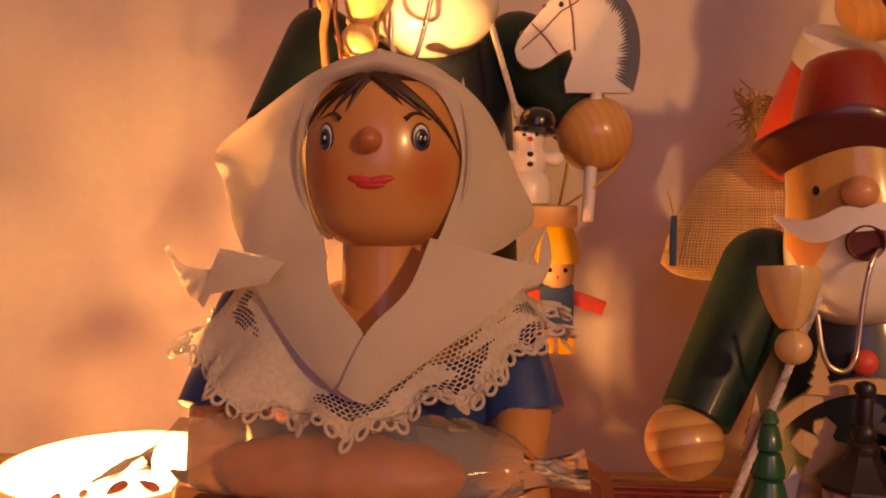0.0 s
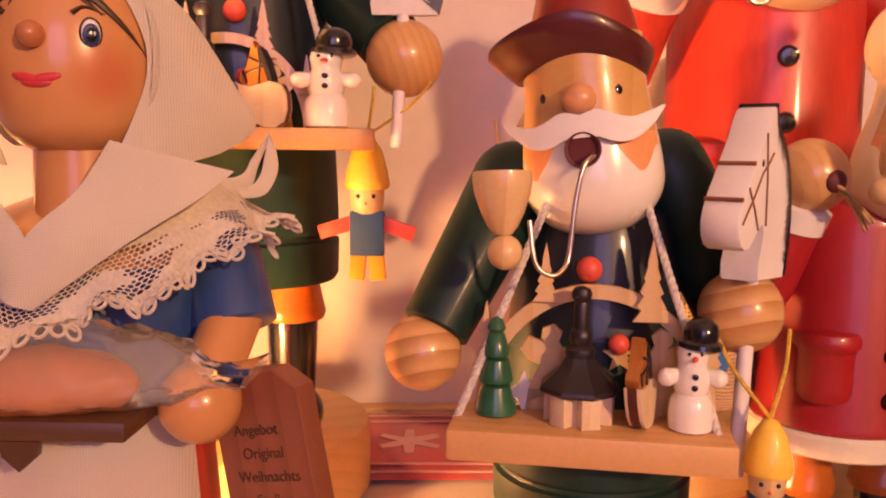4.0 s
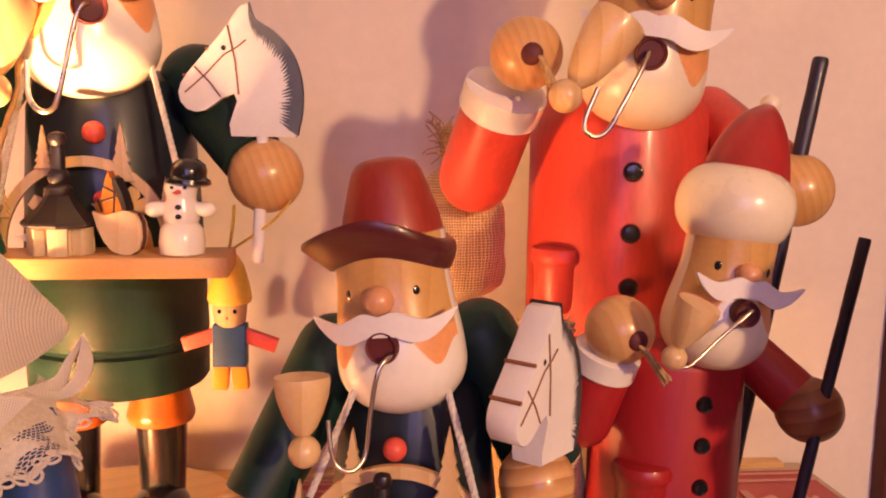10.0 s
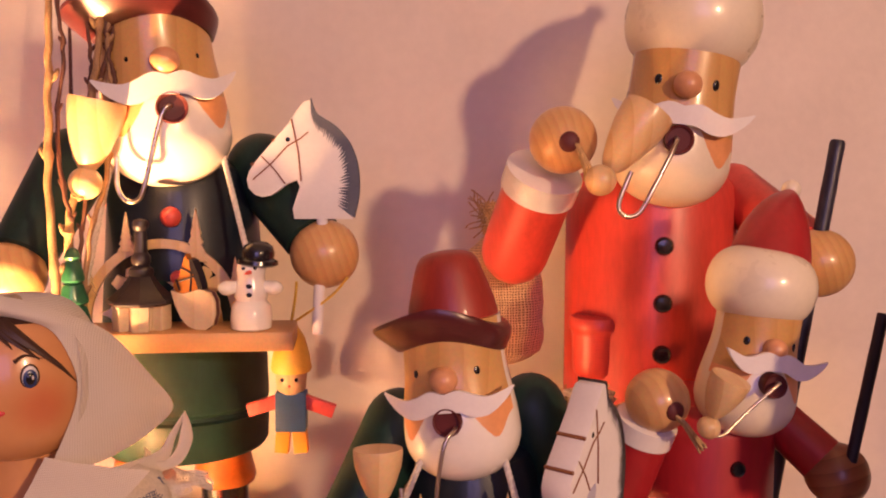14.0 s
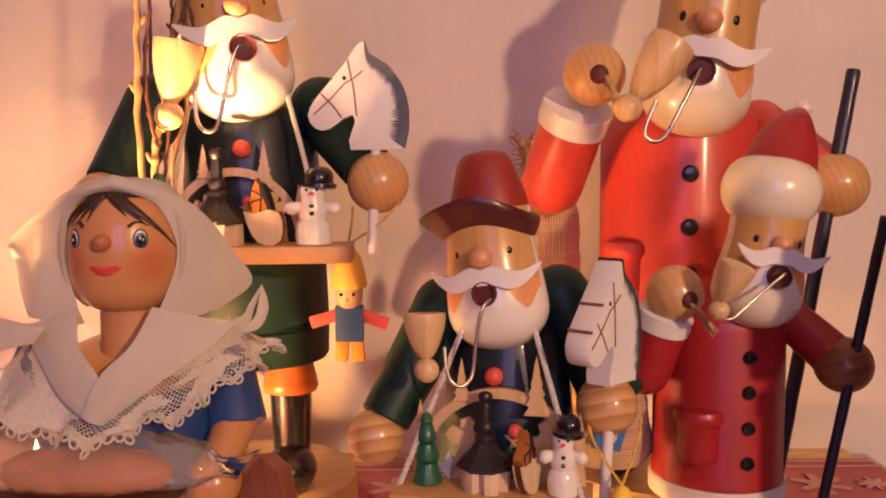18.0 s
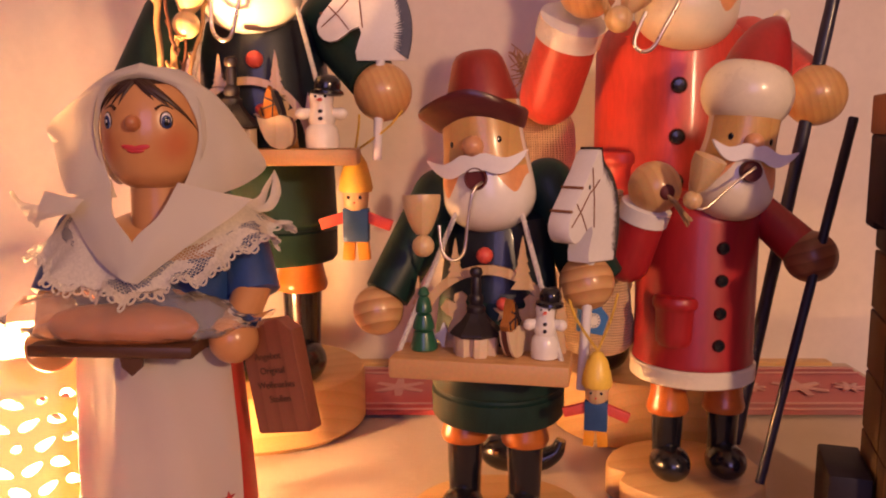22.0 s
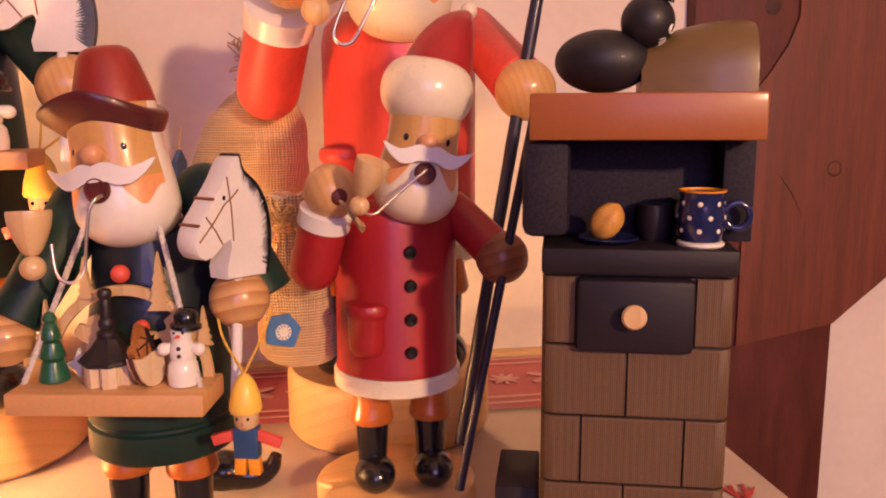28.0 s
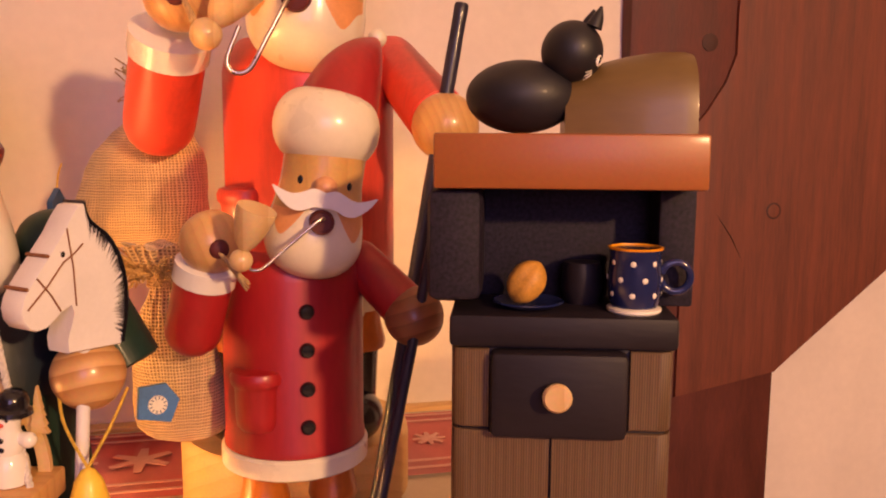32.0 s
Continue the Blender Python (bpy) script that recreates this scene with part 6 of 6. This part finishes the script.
    # the folded leaf of the wing's tip, open towards the scarf
    sheet(k, [(-0.1902, 0.2433, 0.1730), (-0.1886, 0.2436, 0.1680), (-0.1884, 0.2430, 0.1630), (-0.1910, 0.2405, 0.1578), (-0.1955, 0.2365, 0.1568)], [(-0.1902, 0.2431, 0.1728), (-0.1912, 0.2420, 0.1672), (-0.1922, 0.2405, 0.1625), (-0.1945, 0.2380, 0.1595), (-0.1970, 0.2360, 0.1600)], M_LINEN, 12, 6, 0.0010)
    part("wing_fold", k, cloth)


headscarf()


def lace_shawl():
    """Openwork lace: rings of thread, closer set where the flowers are."""
    k = Kit()
    nu, nv = 128, 27
    c = (-0.2320, 0.2340)

    def spot(u, v):
        a = radians(-118 + 236 * u)
        z = 0.1610 + 0.0022 * noise.noise((a * 4, 5, 1)) * v - 0.0130 * (1 - v) * math.exp(-(a / 0.5) ** 2) - (0.0125 + 0.0180 * math.exp(-(a / (0.85 if a > 0 else 1.35)) ** 2)) * v + 0.0034 * abs(math.sin(a * 12)) * v ** 4
        rad = 0.0300 + 0.0125 * v + 0.0034 * math.sin(a * 10 + v * 2) * v * v + 0.0012 * noise.noise((a * 3, v * 3, 1)) * v
        return Vector((c[0] + rad * 1.06 * math.sin(a), c[1] - rad * 0.96 * math.cos(a), z))
    for i in range(nu):
        for j in range(nv):
            u = (i + (0.5 if j % 2 else 0)) / nu
            v = j / (nv - 1)
            f = noise.noise((u * 13, v * 4.2, 2.5)) + 0.45 * noise.noise((u * 31, v * 10, 7))
            hole = 0.0 if f > -0.29 else (0.72 if f < -0.40 else 0.5)
            ou, ov = 0.62 / nu, 0.66 / (nv - 1)
            ring = [spot(u + ou * math.cos(math.pi * (q + 0.5) / 3), v + ov * math.sin(math.pi * (q + 0.5) / 3)) for q in range(6)]
            if hole == 0.0:
                k.v.extend(tuple(p) for p in ring)
                b = len(k.v) - 6
                k.f.append(tuple(b + q for q in range(6)))
                k.m.append(k.slot(M_LACE))
            else:
                inn = [spot(u + hole * ou * math.cos(math.pi * (q + 0.5) / 3), v + hole * ov * math.sin(math.pi * (q + 0.5) / 3)) for q in range(6)]
                k.grid([ring, inn], M_LACE, caps=False)
    shawl = thing("lace_shawl", "white openwork lace shawl with scalloped edge over the shoulders", "shawl")
    part("lace_net", k, shawl)
    k = Kit()
    loops = 66
    for row, (v0, size) in enumerate(((0.985, 1.0), (0.90, 0.62))):
        for i in range(loops):
            u = (i + 0.5 * row) / loops
            p = spot(u, v0)
            d = (spot(u + 0.003, v0) - p).normalized()
            down = (spot(u, 1.0) - spot(u, 0.93)).normalized()
            k.tube([p + d * 0.00145 * size * math.cos(q * math.pi / 6) + down * (0.0008 + 0.0015 * math.sin(q * math.pi / 6)) * size + Vector((0, -0.0003, 0)) for q in range(13)], 0.00042 * size ** 0.5, M_LACE, 5)
    part("picot_edge", k, shawl, "looped thread edging")


lace_shawl()


def apron():
    k = Kit()
    n = 30
    rows = []
    for z in [0.1100 - 0.093 * i / 16 for i in range(17)]:
        row = []
        for j in range(n + 1):
            a = radians(-66 + 132 * j / n)
            rad = 0.0318 + 0.0045 * (0.104 - z) / 0.09 + 0.0007 * math.sin(a * 9 + z * 60)
            row.append((-0.2335 + rad * 1.0 * math.sin(a), 0.2345 - rad * 1.02 * math.cos(a), z))
        rows.append(row)
    k.grid(rows, M_LINEN, wrap=False)
    ap = thing("apron", "white linen apron with a red stitched border", "apron", kit=k)
    for j in range(7):
        a = radians(-54 + 108 * j / 6)
        rad = 0.0346
        kk = Kit()
        m = pose(-0.2335 + rad * math.sin(a), 0.2345 - rad * 1.02 * math.cos(a), 0.0505, 0, 0, math.degrees(a))
        kk.plate([(x, z) for x, z in star(0.0026 + 0.0004 * math.sin(j * 2.3), 5, 0.35)], 0.0005, M_PRINT, m)
        part("stitched_motif", kk, ap)


apron()


def loaf():
    b = thing("serving_board", "dark wooden board held in front of the apron", "board", pose(-0.2420, 0.1965, 0.1128, 0, 0, -3))
    part("board", Kit().box((-0.0225, -0.0090, 0), (0.0345, 0.0105, 0.0042), M_DARKTRAY, 0.0008), b)
    part("heart_cutout", Kit().plate([(-0.004, 0.0), (0.004, 0.0), (0.0035, -0.003), (0.0, -0.0062), (-0.0035, -0.003)], 0.0022, M_DARKTRAY, Matrix.Translation((0.0135, -0.0075, 0.0))), b)
    k = Kit()
    rows = []
    for i in range(33):
        t = -1 + 2 * i / 32
        w = max(0.02, (1 - abs(t) ** 2.6)) ** 0.5
        rows.append([(0.0262 * t, 0.0086 * w * math.cos(q * math.pi / 12) * (1 + 0.06 * noise.noise((t * 6, q * 0.5, 3))), max(0.0, 0.0050 + 0.0078 * w * math.sin(q * math.pi / 12) * (1 + 0.10 * noise.noise((t * 4, q * 0.4, 8))) + 0.0007 * noise.noise((t * 5, q, 1)))) for q in range(24)])
    k.grid(rows, M_STOLLEN)
    thing("stollen_loaf", "brown baked fruit loaf lying on the board", "loaf", pose(-0.2345, 0.1960, 0.1170, 0, 0, -3), k)
    k = Kit()
    rows = []
    for i in range(49):
        t = -1 + 2 * i / 48
        au = abs(t)
        w = (0.36 + 0.64 * math.sqrt(max(0.0, 1 - (au / 0.8) ** 2.4))) if au < 0.8 else 0.36 + 0.9 * (au - 0.8) / 0.2 * (0.5 if t < 0 else 0.8)
        flat = 1.0 if au < 0.7 else max(0.12, 1 - (au - 0.7) / 0.25)
        lift = 0.0030 * max(0.0, au - 0.8) / 0.2 * (-1.2 if t < 0 else 0.6)
        rows.append([(0.0500 * t + 0.002, 0.0122 * w * math.cos(q * math.pi / 20) * (1 + 0.10 * noise.noise((t * 7, q * 0.6, 4))), 0.0066 + lift + (0.0112 if q < 20 else 0.0064) * w * flat * math.sin(q * math.pi / 20) * (1 + 0.22 * noise.noise((t * 9, q * 0.7, 9))) + 0.0007 * noise.noise((t * 16, q * 1.1, 2))) for q in range(40)])
    wrap = thing("cellophane_wrap", "crinkled clear cellophane wrapped round the loaf", "wrapping", pose(-0.2360, 0.1955, 0.1170, 0, 0, -3))
    for name, lo, hi in (("twisted_end", 0, 7), ("wrap", 6, 43), ("twisted_end", 42, 49)):
        ob = part(name, Kit().grid(rows[lo:hi], M_FILM, caps=False), wrap)
        ob.visible_shadow = False


loaf()


def letters(text, size, mat, m, parent):
    cu = bpy.data.curves.new("line", "FONT")
    cu.body, cu.size, cu.align_x, cu.align_y, cu.extrude = text, size, "CENTER", "CENTER", 0.0001
    tmp = bpy.data.objects.new("line", cu)
    scene.collection.objects.link(tmp)
    me = bpy.data.meshes.new_from_object(tmp)
    bpy.data.objects.remove(tmp)
    me.name = "lettering"
    me.materials.clear()
    me.materials.append(mat)
    ob = new("lettering", me)
    ob.parent = parent
    ob.matrix_local = m
    return ob


def price_sign():
    s = thing("price_sign", "reddish wooden tag sign with four lines of dark lettering", "sign", pose(-0.1852, 0.2155, 0.0985, 0, -12, -27))
    w, h = 0.0124, 0.0212
    part("board", Kit().plate([(-w, -h * 0.97), (-w * 0.92, -h), (w * 0.92, -h), (w, -h * 0.97), (w, h * 0.78), (w * 0.55, h), (-w * 0.55, h), (-w, h * 0.78)], 0.0066, M_SIGN, None, 0.06), s)
    for i, (t, x) in enumerate((("Angebot", -0.002), ("Original", 0.0), ("Weihnachts", 0.001), ("Stollen", 0.002))):
        letters(t, 0.0036, M_HAIR, Matrix.Translation((x * 0.5, -0.00335, 0.0078 - 0.0054 * i)) @ Matrix.Rotation(radians(90), 4, "X"), s)
    part("cord", Kit().tube(bez([(-0.003, 0, 0.021), (-0.008, -0.002, 0.026), (-0.012, -0.006, 0.0270)], 6), 0.0005, M_CORD, 6), s)


price_sign()


# ---- candle lantern ----
def lantern():
    c, r, h = (-0.3185, 0.2770), 0.0365, 0.0960
    L = thing("candle_lantern", "round pierced porcelain lantern glowing from a lit candle", "lantern", pose(c[0], c[1], 0))
    k = Kit()

    def cell(a0, a1, z0, z1, shape):
        n = 24
        am, zm = (a0 + a1) / 2, (z0 + z1) / 2
        rect, hole = [], []
        for i in range(n):
            q = 2 * math.pi * i / n
            cx, cz = math.cos(q), math.sin(q)
            f = 1 / max(abs(cx), abs(cz))
            rect.append((am + (a1 - a0) / 2 * cx * f, zm + (z1 - z0) / 2 * cz * f))
            hx, hz = shape(q)
            hole.append((am + (a1 - a0) / 2 * hx, zm + (z1 - z0) / 2 * hz))
        def on(p, rad):
            return (rad * math.cos(p[0]), rad * math.sin(p[0]), p[1])
        k.grid([[on(p, r) for p in rect], [on(p, r) for p in hole], [on(p, r - 0.0018) for p in hole], [on(p, r - 0.0018) for p in rect]], M_LANTERN, caps=False)

    def leaf(tilt):
        def f(q):
            x, z = 0.80 * math.cos(q), 0.40 * math.sin(q) * (1 - 0.35 * math.cos(q))
            return x * math.cos(tilt) - z * math.sin(tilt), x * math.sin(tilt) * 0.9 + z * math.cos(tilt)
        return f

    def dot(q):
        return 0.34 * math.cos(q), 0.34 * math.sin(q)
    nc = 20
    rows = [0.0138 + 0.0096 * i for i in range(7)]
    for j, z in enumerate(rows):
        for i in range(nc):
            a0 = 2 * math.pi * (i + (0.5 if j % 2 else 0)) / nc
            cell(a0, a0 + 2 * math.pi / nc, z, z + 0.0096, dot if (i + 2 * j) % 5 == 4 else leaf(0.6 if (i + j) % 2 else -0.6))
    top = rows[-1] + 0.0096
    top -= 0.0006
    k.lathe([(r - 0.0018, top), (r + 0.0001, top), (r, h - 0.0006), (r - 0.0006, h), (r - 0.0014, h), (r - 0.0018, h - 0.0006), (r - 0.0018, top)], M_LANTERN, (0, 0, 0), None, 60, caps=False)
    k.lathe([(0.001, 0.0005), (r, 0.0005), (r, 0.0142), (r - 0.0018, 0.0142), (r - 0.0018, 0.003), (0.001, 0.003)], M_LANTERN, (0, 0, 0), None, 60)
    k.weld = True
    part("shade", k, L, "pierced leaf pattern")
    part("candle", Kit().lathe([(0.001, 0.003), (0.0170, 0.003), (0.0172, 0.032), (0.0150, 0.034), (0.001, 0.033)], M_CANDLE, (0, 0, 0), None, 36), L, "glowing candle")
    part("flame", Kit().lathe([(0.0003, 0.035), (0.0022, 0.038), (0.0030, 0.042), (0.0018, 0.049), (0.0002, 0.055)], M_CANDLE, (0, 0, 0), None, 16), L)


lantern()


# ---- the tiled stove smoker ----
SM = pose(0.0724, 0.2030, 0, 0, 0, -17)


def tiled_stove():
    s = thing("toy_tiled_stove", "wooden toy stove with olive brown tiles and orange mantel", "toy stove", SM)
    part("core", Kit().box((-0.0312, 0.0018, 0.0), (0.0312, 0.0500, 0.1400), M_STOVE, 0.002), s, "dark brown stove core")
    rows = [(0.0105, (-0.003,)), (0.0362, (-0.003,)), (0.0618, (-0.0185, 0.0175)), (0.0875, (-0.003,)), (0.1140, (-0.0212, 0.0195))]
    for i, (z, cuts) in enumerate(rows):
        top = rows[i + 1][0] if i + 1 < len(rows) else 0.1390
        edges = [-0.0332, *cuts, 0.0332]
        for a, b in zip(edges, edges[1:]):
            if i == 4 and a < 0 < b:
                continue
            k = Kit()
            x0, x1 = a + 0.0004, b - 0.0004
            z0, z1 = z + 0.0005, top - 0.0005
            # the end tiles wrap round the rounded stove corners
            prof = [(x0, 0.0), (x1, 0.0)]
            if a == edges[0]:
                prof = [(x0, 0.0160), (x0, 0.0042), (x0 + 0.0012, 0.0014), (x0 + 0.0040, 0.0)] + prof[1:]
            if b == edges[-1]:
                prof = prof[:-1] + [(x1 - 0.0040, 0.0), (x1 - 0.0012, 0.0014), (x1, 0.0042), (x1, 0.0160)]
            back = [(x1 - (0.003 if b == edges[-1] else 0), 0.0160 if b == edges[-1] else 0.006), (x0 + (0.003 if a == edges[0] else 0), 0.0160 if a == edges[0] else 0.006)]
            # shallow upright flutes in the face
            face_line = []
            for p, q in zip(prof, prof[1:]):
                face_line.append(p)
                if p[1] == 0.0 and q[1] == 0.0:
                    n = max(2, int((q[0] - p[0]) / 0.00065))
                    face_line += [(p[0] + (q[0] - p[0]) * i / n, 0.00016 * abs(math.sin(1200.0 * (p[0] + (q[0] - p[0]) * i / n)))) for i in range(1, n)]
            ring = face_line + [prof[-1]] + back
            k.grid([[(x, y + 0.0004, z0) for x, y in ring], [(x, y, z0 + 0.0005) for x, y in ring], [(x, y, z1 - 0.0005) for x, y in ring], [(x, y + 0.0004, z1) for x, y in ring]], M_TILE)
            part("tile", k, s)
        for x0, x1 in ((-0.0332, -0.0302), (0.0302, 0.0332)):
            part("tile", Kit().box((x0, 0.0170, z + 0.0005), (x1, 0.0495, top - 0.0005), M_TILE, 0.0005), s)
    d = part("drawer", Kit().box((-0.0212, -0.0042, 0.1124), (0.0190, 0.004, 0.1386), M_STOVE, 0.0022), s, "dark brown drawer front")
    part("knob", Kit().lathe([(0.0020, 0.0), (0.0022, 0.002), (0.0042, 0.0028), (0.0043, 0.0042), (0.0036, 0.0052), (0.0003, 0.0054)], M_PALE, (-0.0018, -0.0042, 0.1266), rot(90), 28), d, "pale turned knob")
    part("slab", Kit().box((-0.0334, -0.0012, 0.1392), (0.0334, 0.0500, 0.1490), M_STOVE, 0.0015), s)
    part("back_panel", Kit().box((-0.0380, 0.0300, 0.1490), (0.0380, 0.0480, 0.1860), M_IRON, 0.001), s)
    part("cheek", Kit().box((-0.0405, 0.0010, 0.1520), (-0.0240, 0.0300, 0.1860), M_IRON, 0.0035), s, "speckled charcoal cheek")
    part("cheek", Kit().box((0.0290, 0.0140, 0.1495), (0.0400, 0.0300, 0.1860), M_IRON, 0.001), s, "speckled charcoal cheek")
    part("mantel", Kit().box((-0.0382, -0.0030, 0.1860), (0.0393, 0.0500, 0.2018), M_MANTEL, 0.0009), s, "orange brown mantel board")
    part("bench", Kit().box((-0.0505, 0.0120, 0.0), (-0.0340, 0.0480, 0.0530), M_STOVE, 0.0012), s)
    part("plinth", Kit().box((-0.0520, -0.0060, 0.0), (0.0400, 0.0520, 0.0100), M_STOVE, 0.001), s)


tiled_stove()


def cat():
    k = Kit()
    k.ball((0, 0, 0.0112), (0.0172, 0.0125, 0.0112), M_CAT, None, 36, 20)
    k.ball((0.0150, -0.002, 0.0245), (0.0094, 0.0090, 0.0094), M_CAT, None, 32, 18)
    for x, y in ((0.0195, 0.0020), (0.0210, -0.0045)):
        k.tube([(x, y, 0.0315), (x + 0.0012, y, 0.0345), (x + 0.0022, y, 0.0375)], [0.0026, 0.0018, 0.0004], M_CAT, 10)
    k.ball((0.0225, -0.0070, 0.0215), (0.0012, 0.0008, 0.0018), M_DOT, rot(0, 20, 45), 12, 8)
    k.ball((0.0227, -0.0075, 0.0216), (0.0004, 0.0006, 0.0013), M_BLACK, rot(0, 20, 45), 10, 6)
    for i in range(3):
        k.tube([(0.0205, -0.0088, 0.0185 - 0.0006 * i), (0.0185 - 0.0004 * i, -0.0100, 0.0178 - 0.0011 * i)], 0.00013, M_DOT, 5)
    thing("wooden_cat", "black turned wooden cat lying on the stove's mantel", "cat figurine", SM @ pose(-0.0130, 0.0220, 0.2018), k)


cat()


def cushion():
    k = Kit()
    rows = []
    for i in range(15):
        t = i / 14
        x = -0.020 + 0.0385 * t
        f = min(1.0, 0.72 + 0.28 * math.sin(min(1, t * 1.15) * math.pi / 2))
        if i == 14:
            f *= 0.97
        rows.append([(x, 0.0150 * f * math.cos(math.pi * q / 20), 0.0250 * f * math.sin(math.pi * q / 20) ** 0.72) for q in range(21)] + [(x, -0.0150 * f + 0.03 * f * (q + 1) / 6, 0.0) for q in range(5)])
    k.grid(rows, M_OLIVE)
    thing("rounded_block", "olive stained rounded wooden block behind the cat", "block", SM @ pose(0.0200, 0.0250, 0.2018), k)


cushion()


def mug():
    m = thing("dotted_mug", "dark blue enamel mug with white dots on the stove", "mug", SM @ pose(0.0215, 0.0090, 0.1490) @ Matrix.Scale(0.95, 4))
    k = Kit()
    k.lathe([(0.0005, 0.0018), (0.0072, 0.0018), (0.0082, 0.0055), (0.0086, 0.0100), (0.0080, 0.0150), (0.0079, 0.0190), (0.0083, 0.0202)], M_MUG, (0, 0, 0), None, 36)
    part("body", k, m)
    part("inside", Kit().lathe([(0.0084, 0.0200), (0.0086, 0.0206), (0.0078, 0.0207), (0.0074, 0.0190), (0.0003, 0.0180)], M_ORANGE, (0, 0, 0), None, 36), m, "orange rim and inside")
    part("foot", Kit().lathe([(0.0003, 0), (0.0080, 0.0), (0.0086, 0.0006), (0.0085, 0.0014), (0.0070, 0.0020), (0.0003, 0.0020)], M_DOT, (0, 0, 0), None, 36), m, "white foot ring")
    part("handle", Kit().tube([(0.0080 + 0.0046 * (1 + math.cos(q)), 0, 0.0112 + 0.0047 * math.sin(q)) for q in [math.pi * 0.92 - math.pi * 1.84 * i / 18 for i in range(19)]], 0.0013, M_MUG, 12), m)
    for j, z in enumerate((0.0062, 0.0110, 0.0160)):
        for i in range(7):
            a = 2 * math.pi * (i + (0.5 if j % 2 else 0)) / 7
            rad = (0.0083, 0.0086, 0.0080)[j]
            part("dot", Kit().ball((rad * math.cos(a), rad * math.sin(a), z), (0.0009, 0.0002, 0.0009), M_DOT, rot(0, 0, math.degrees(a) + 90), 10, 6), m)


mug()


def bun():
    """One almond-shaped roll with a crease along its side."""
    k = Kit()
    rows = []
    for i in range(25):
        u = -1 + 2 * i / 24
        w = max(0.03, 1 - abs(u) ** 2.2) ** 0.6
        rows.append([(0.0056 * w * math.cos(q * math.pi / 16) * (1 - 0.16 * math.exp(-((q - 22) / 1.6) ** 2)), 0.0052 * w * math.sin(q * math.pi / 16) * (1 - 0.16 * math.exp(-((q - 22) / 1.6) ** 2)), 0.0072 * u) for q in range(32)])
    turn = rot(0, 34, 0)
    k.grid([[turn @ Vector(p) + Vector((0.0006, 0, 0.0068)) for p in r] for r in rows], M_GOLDBUN)
    thing("wooden_bun", "small golden split bun of wood on a plate", "bun", SM @ pose(-0.0112, 0.0120, 0.1500), k)


bun()
thing("toy_plate", "tiny dark blue plate on the stove top", "plate", SM @ pose(-0.0100, 0.0130, 0.1490), Kit().lathe([(0.0003, 0), (0.0080, 0.0), (0.0110, 0.0018), (0.0106, 0.0022), (0.0070, 0.0010), (0.0003, 0.0010)], M_MUG, (0, 0, 0), None, 32))
thing("dark_pot", "small dark pot at the back of the stove", "pot", SM @ pose(0.0070, 0.0210, 0.1490), Kit().lathe([(0.0003, 0), (0.0050, 0.0), (0.0066, 0.005), (0.0062, 0.011), (0.0056, 0.013), (0.0003, 0.0135)], M_STOVE, (0, 0, 0), None, 24))
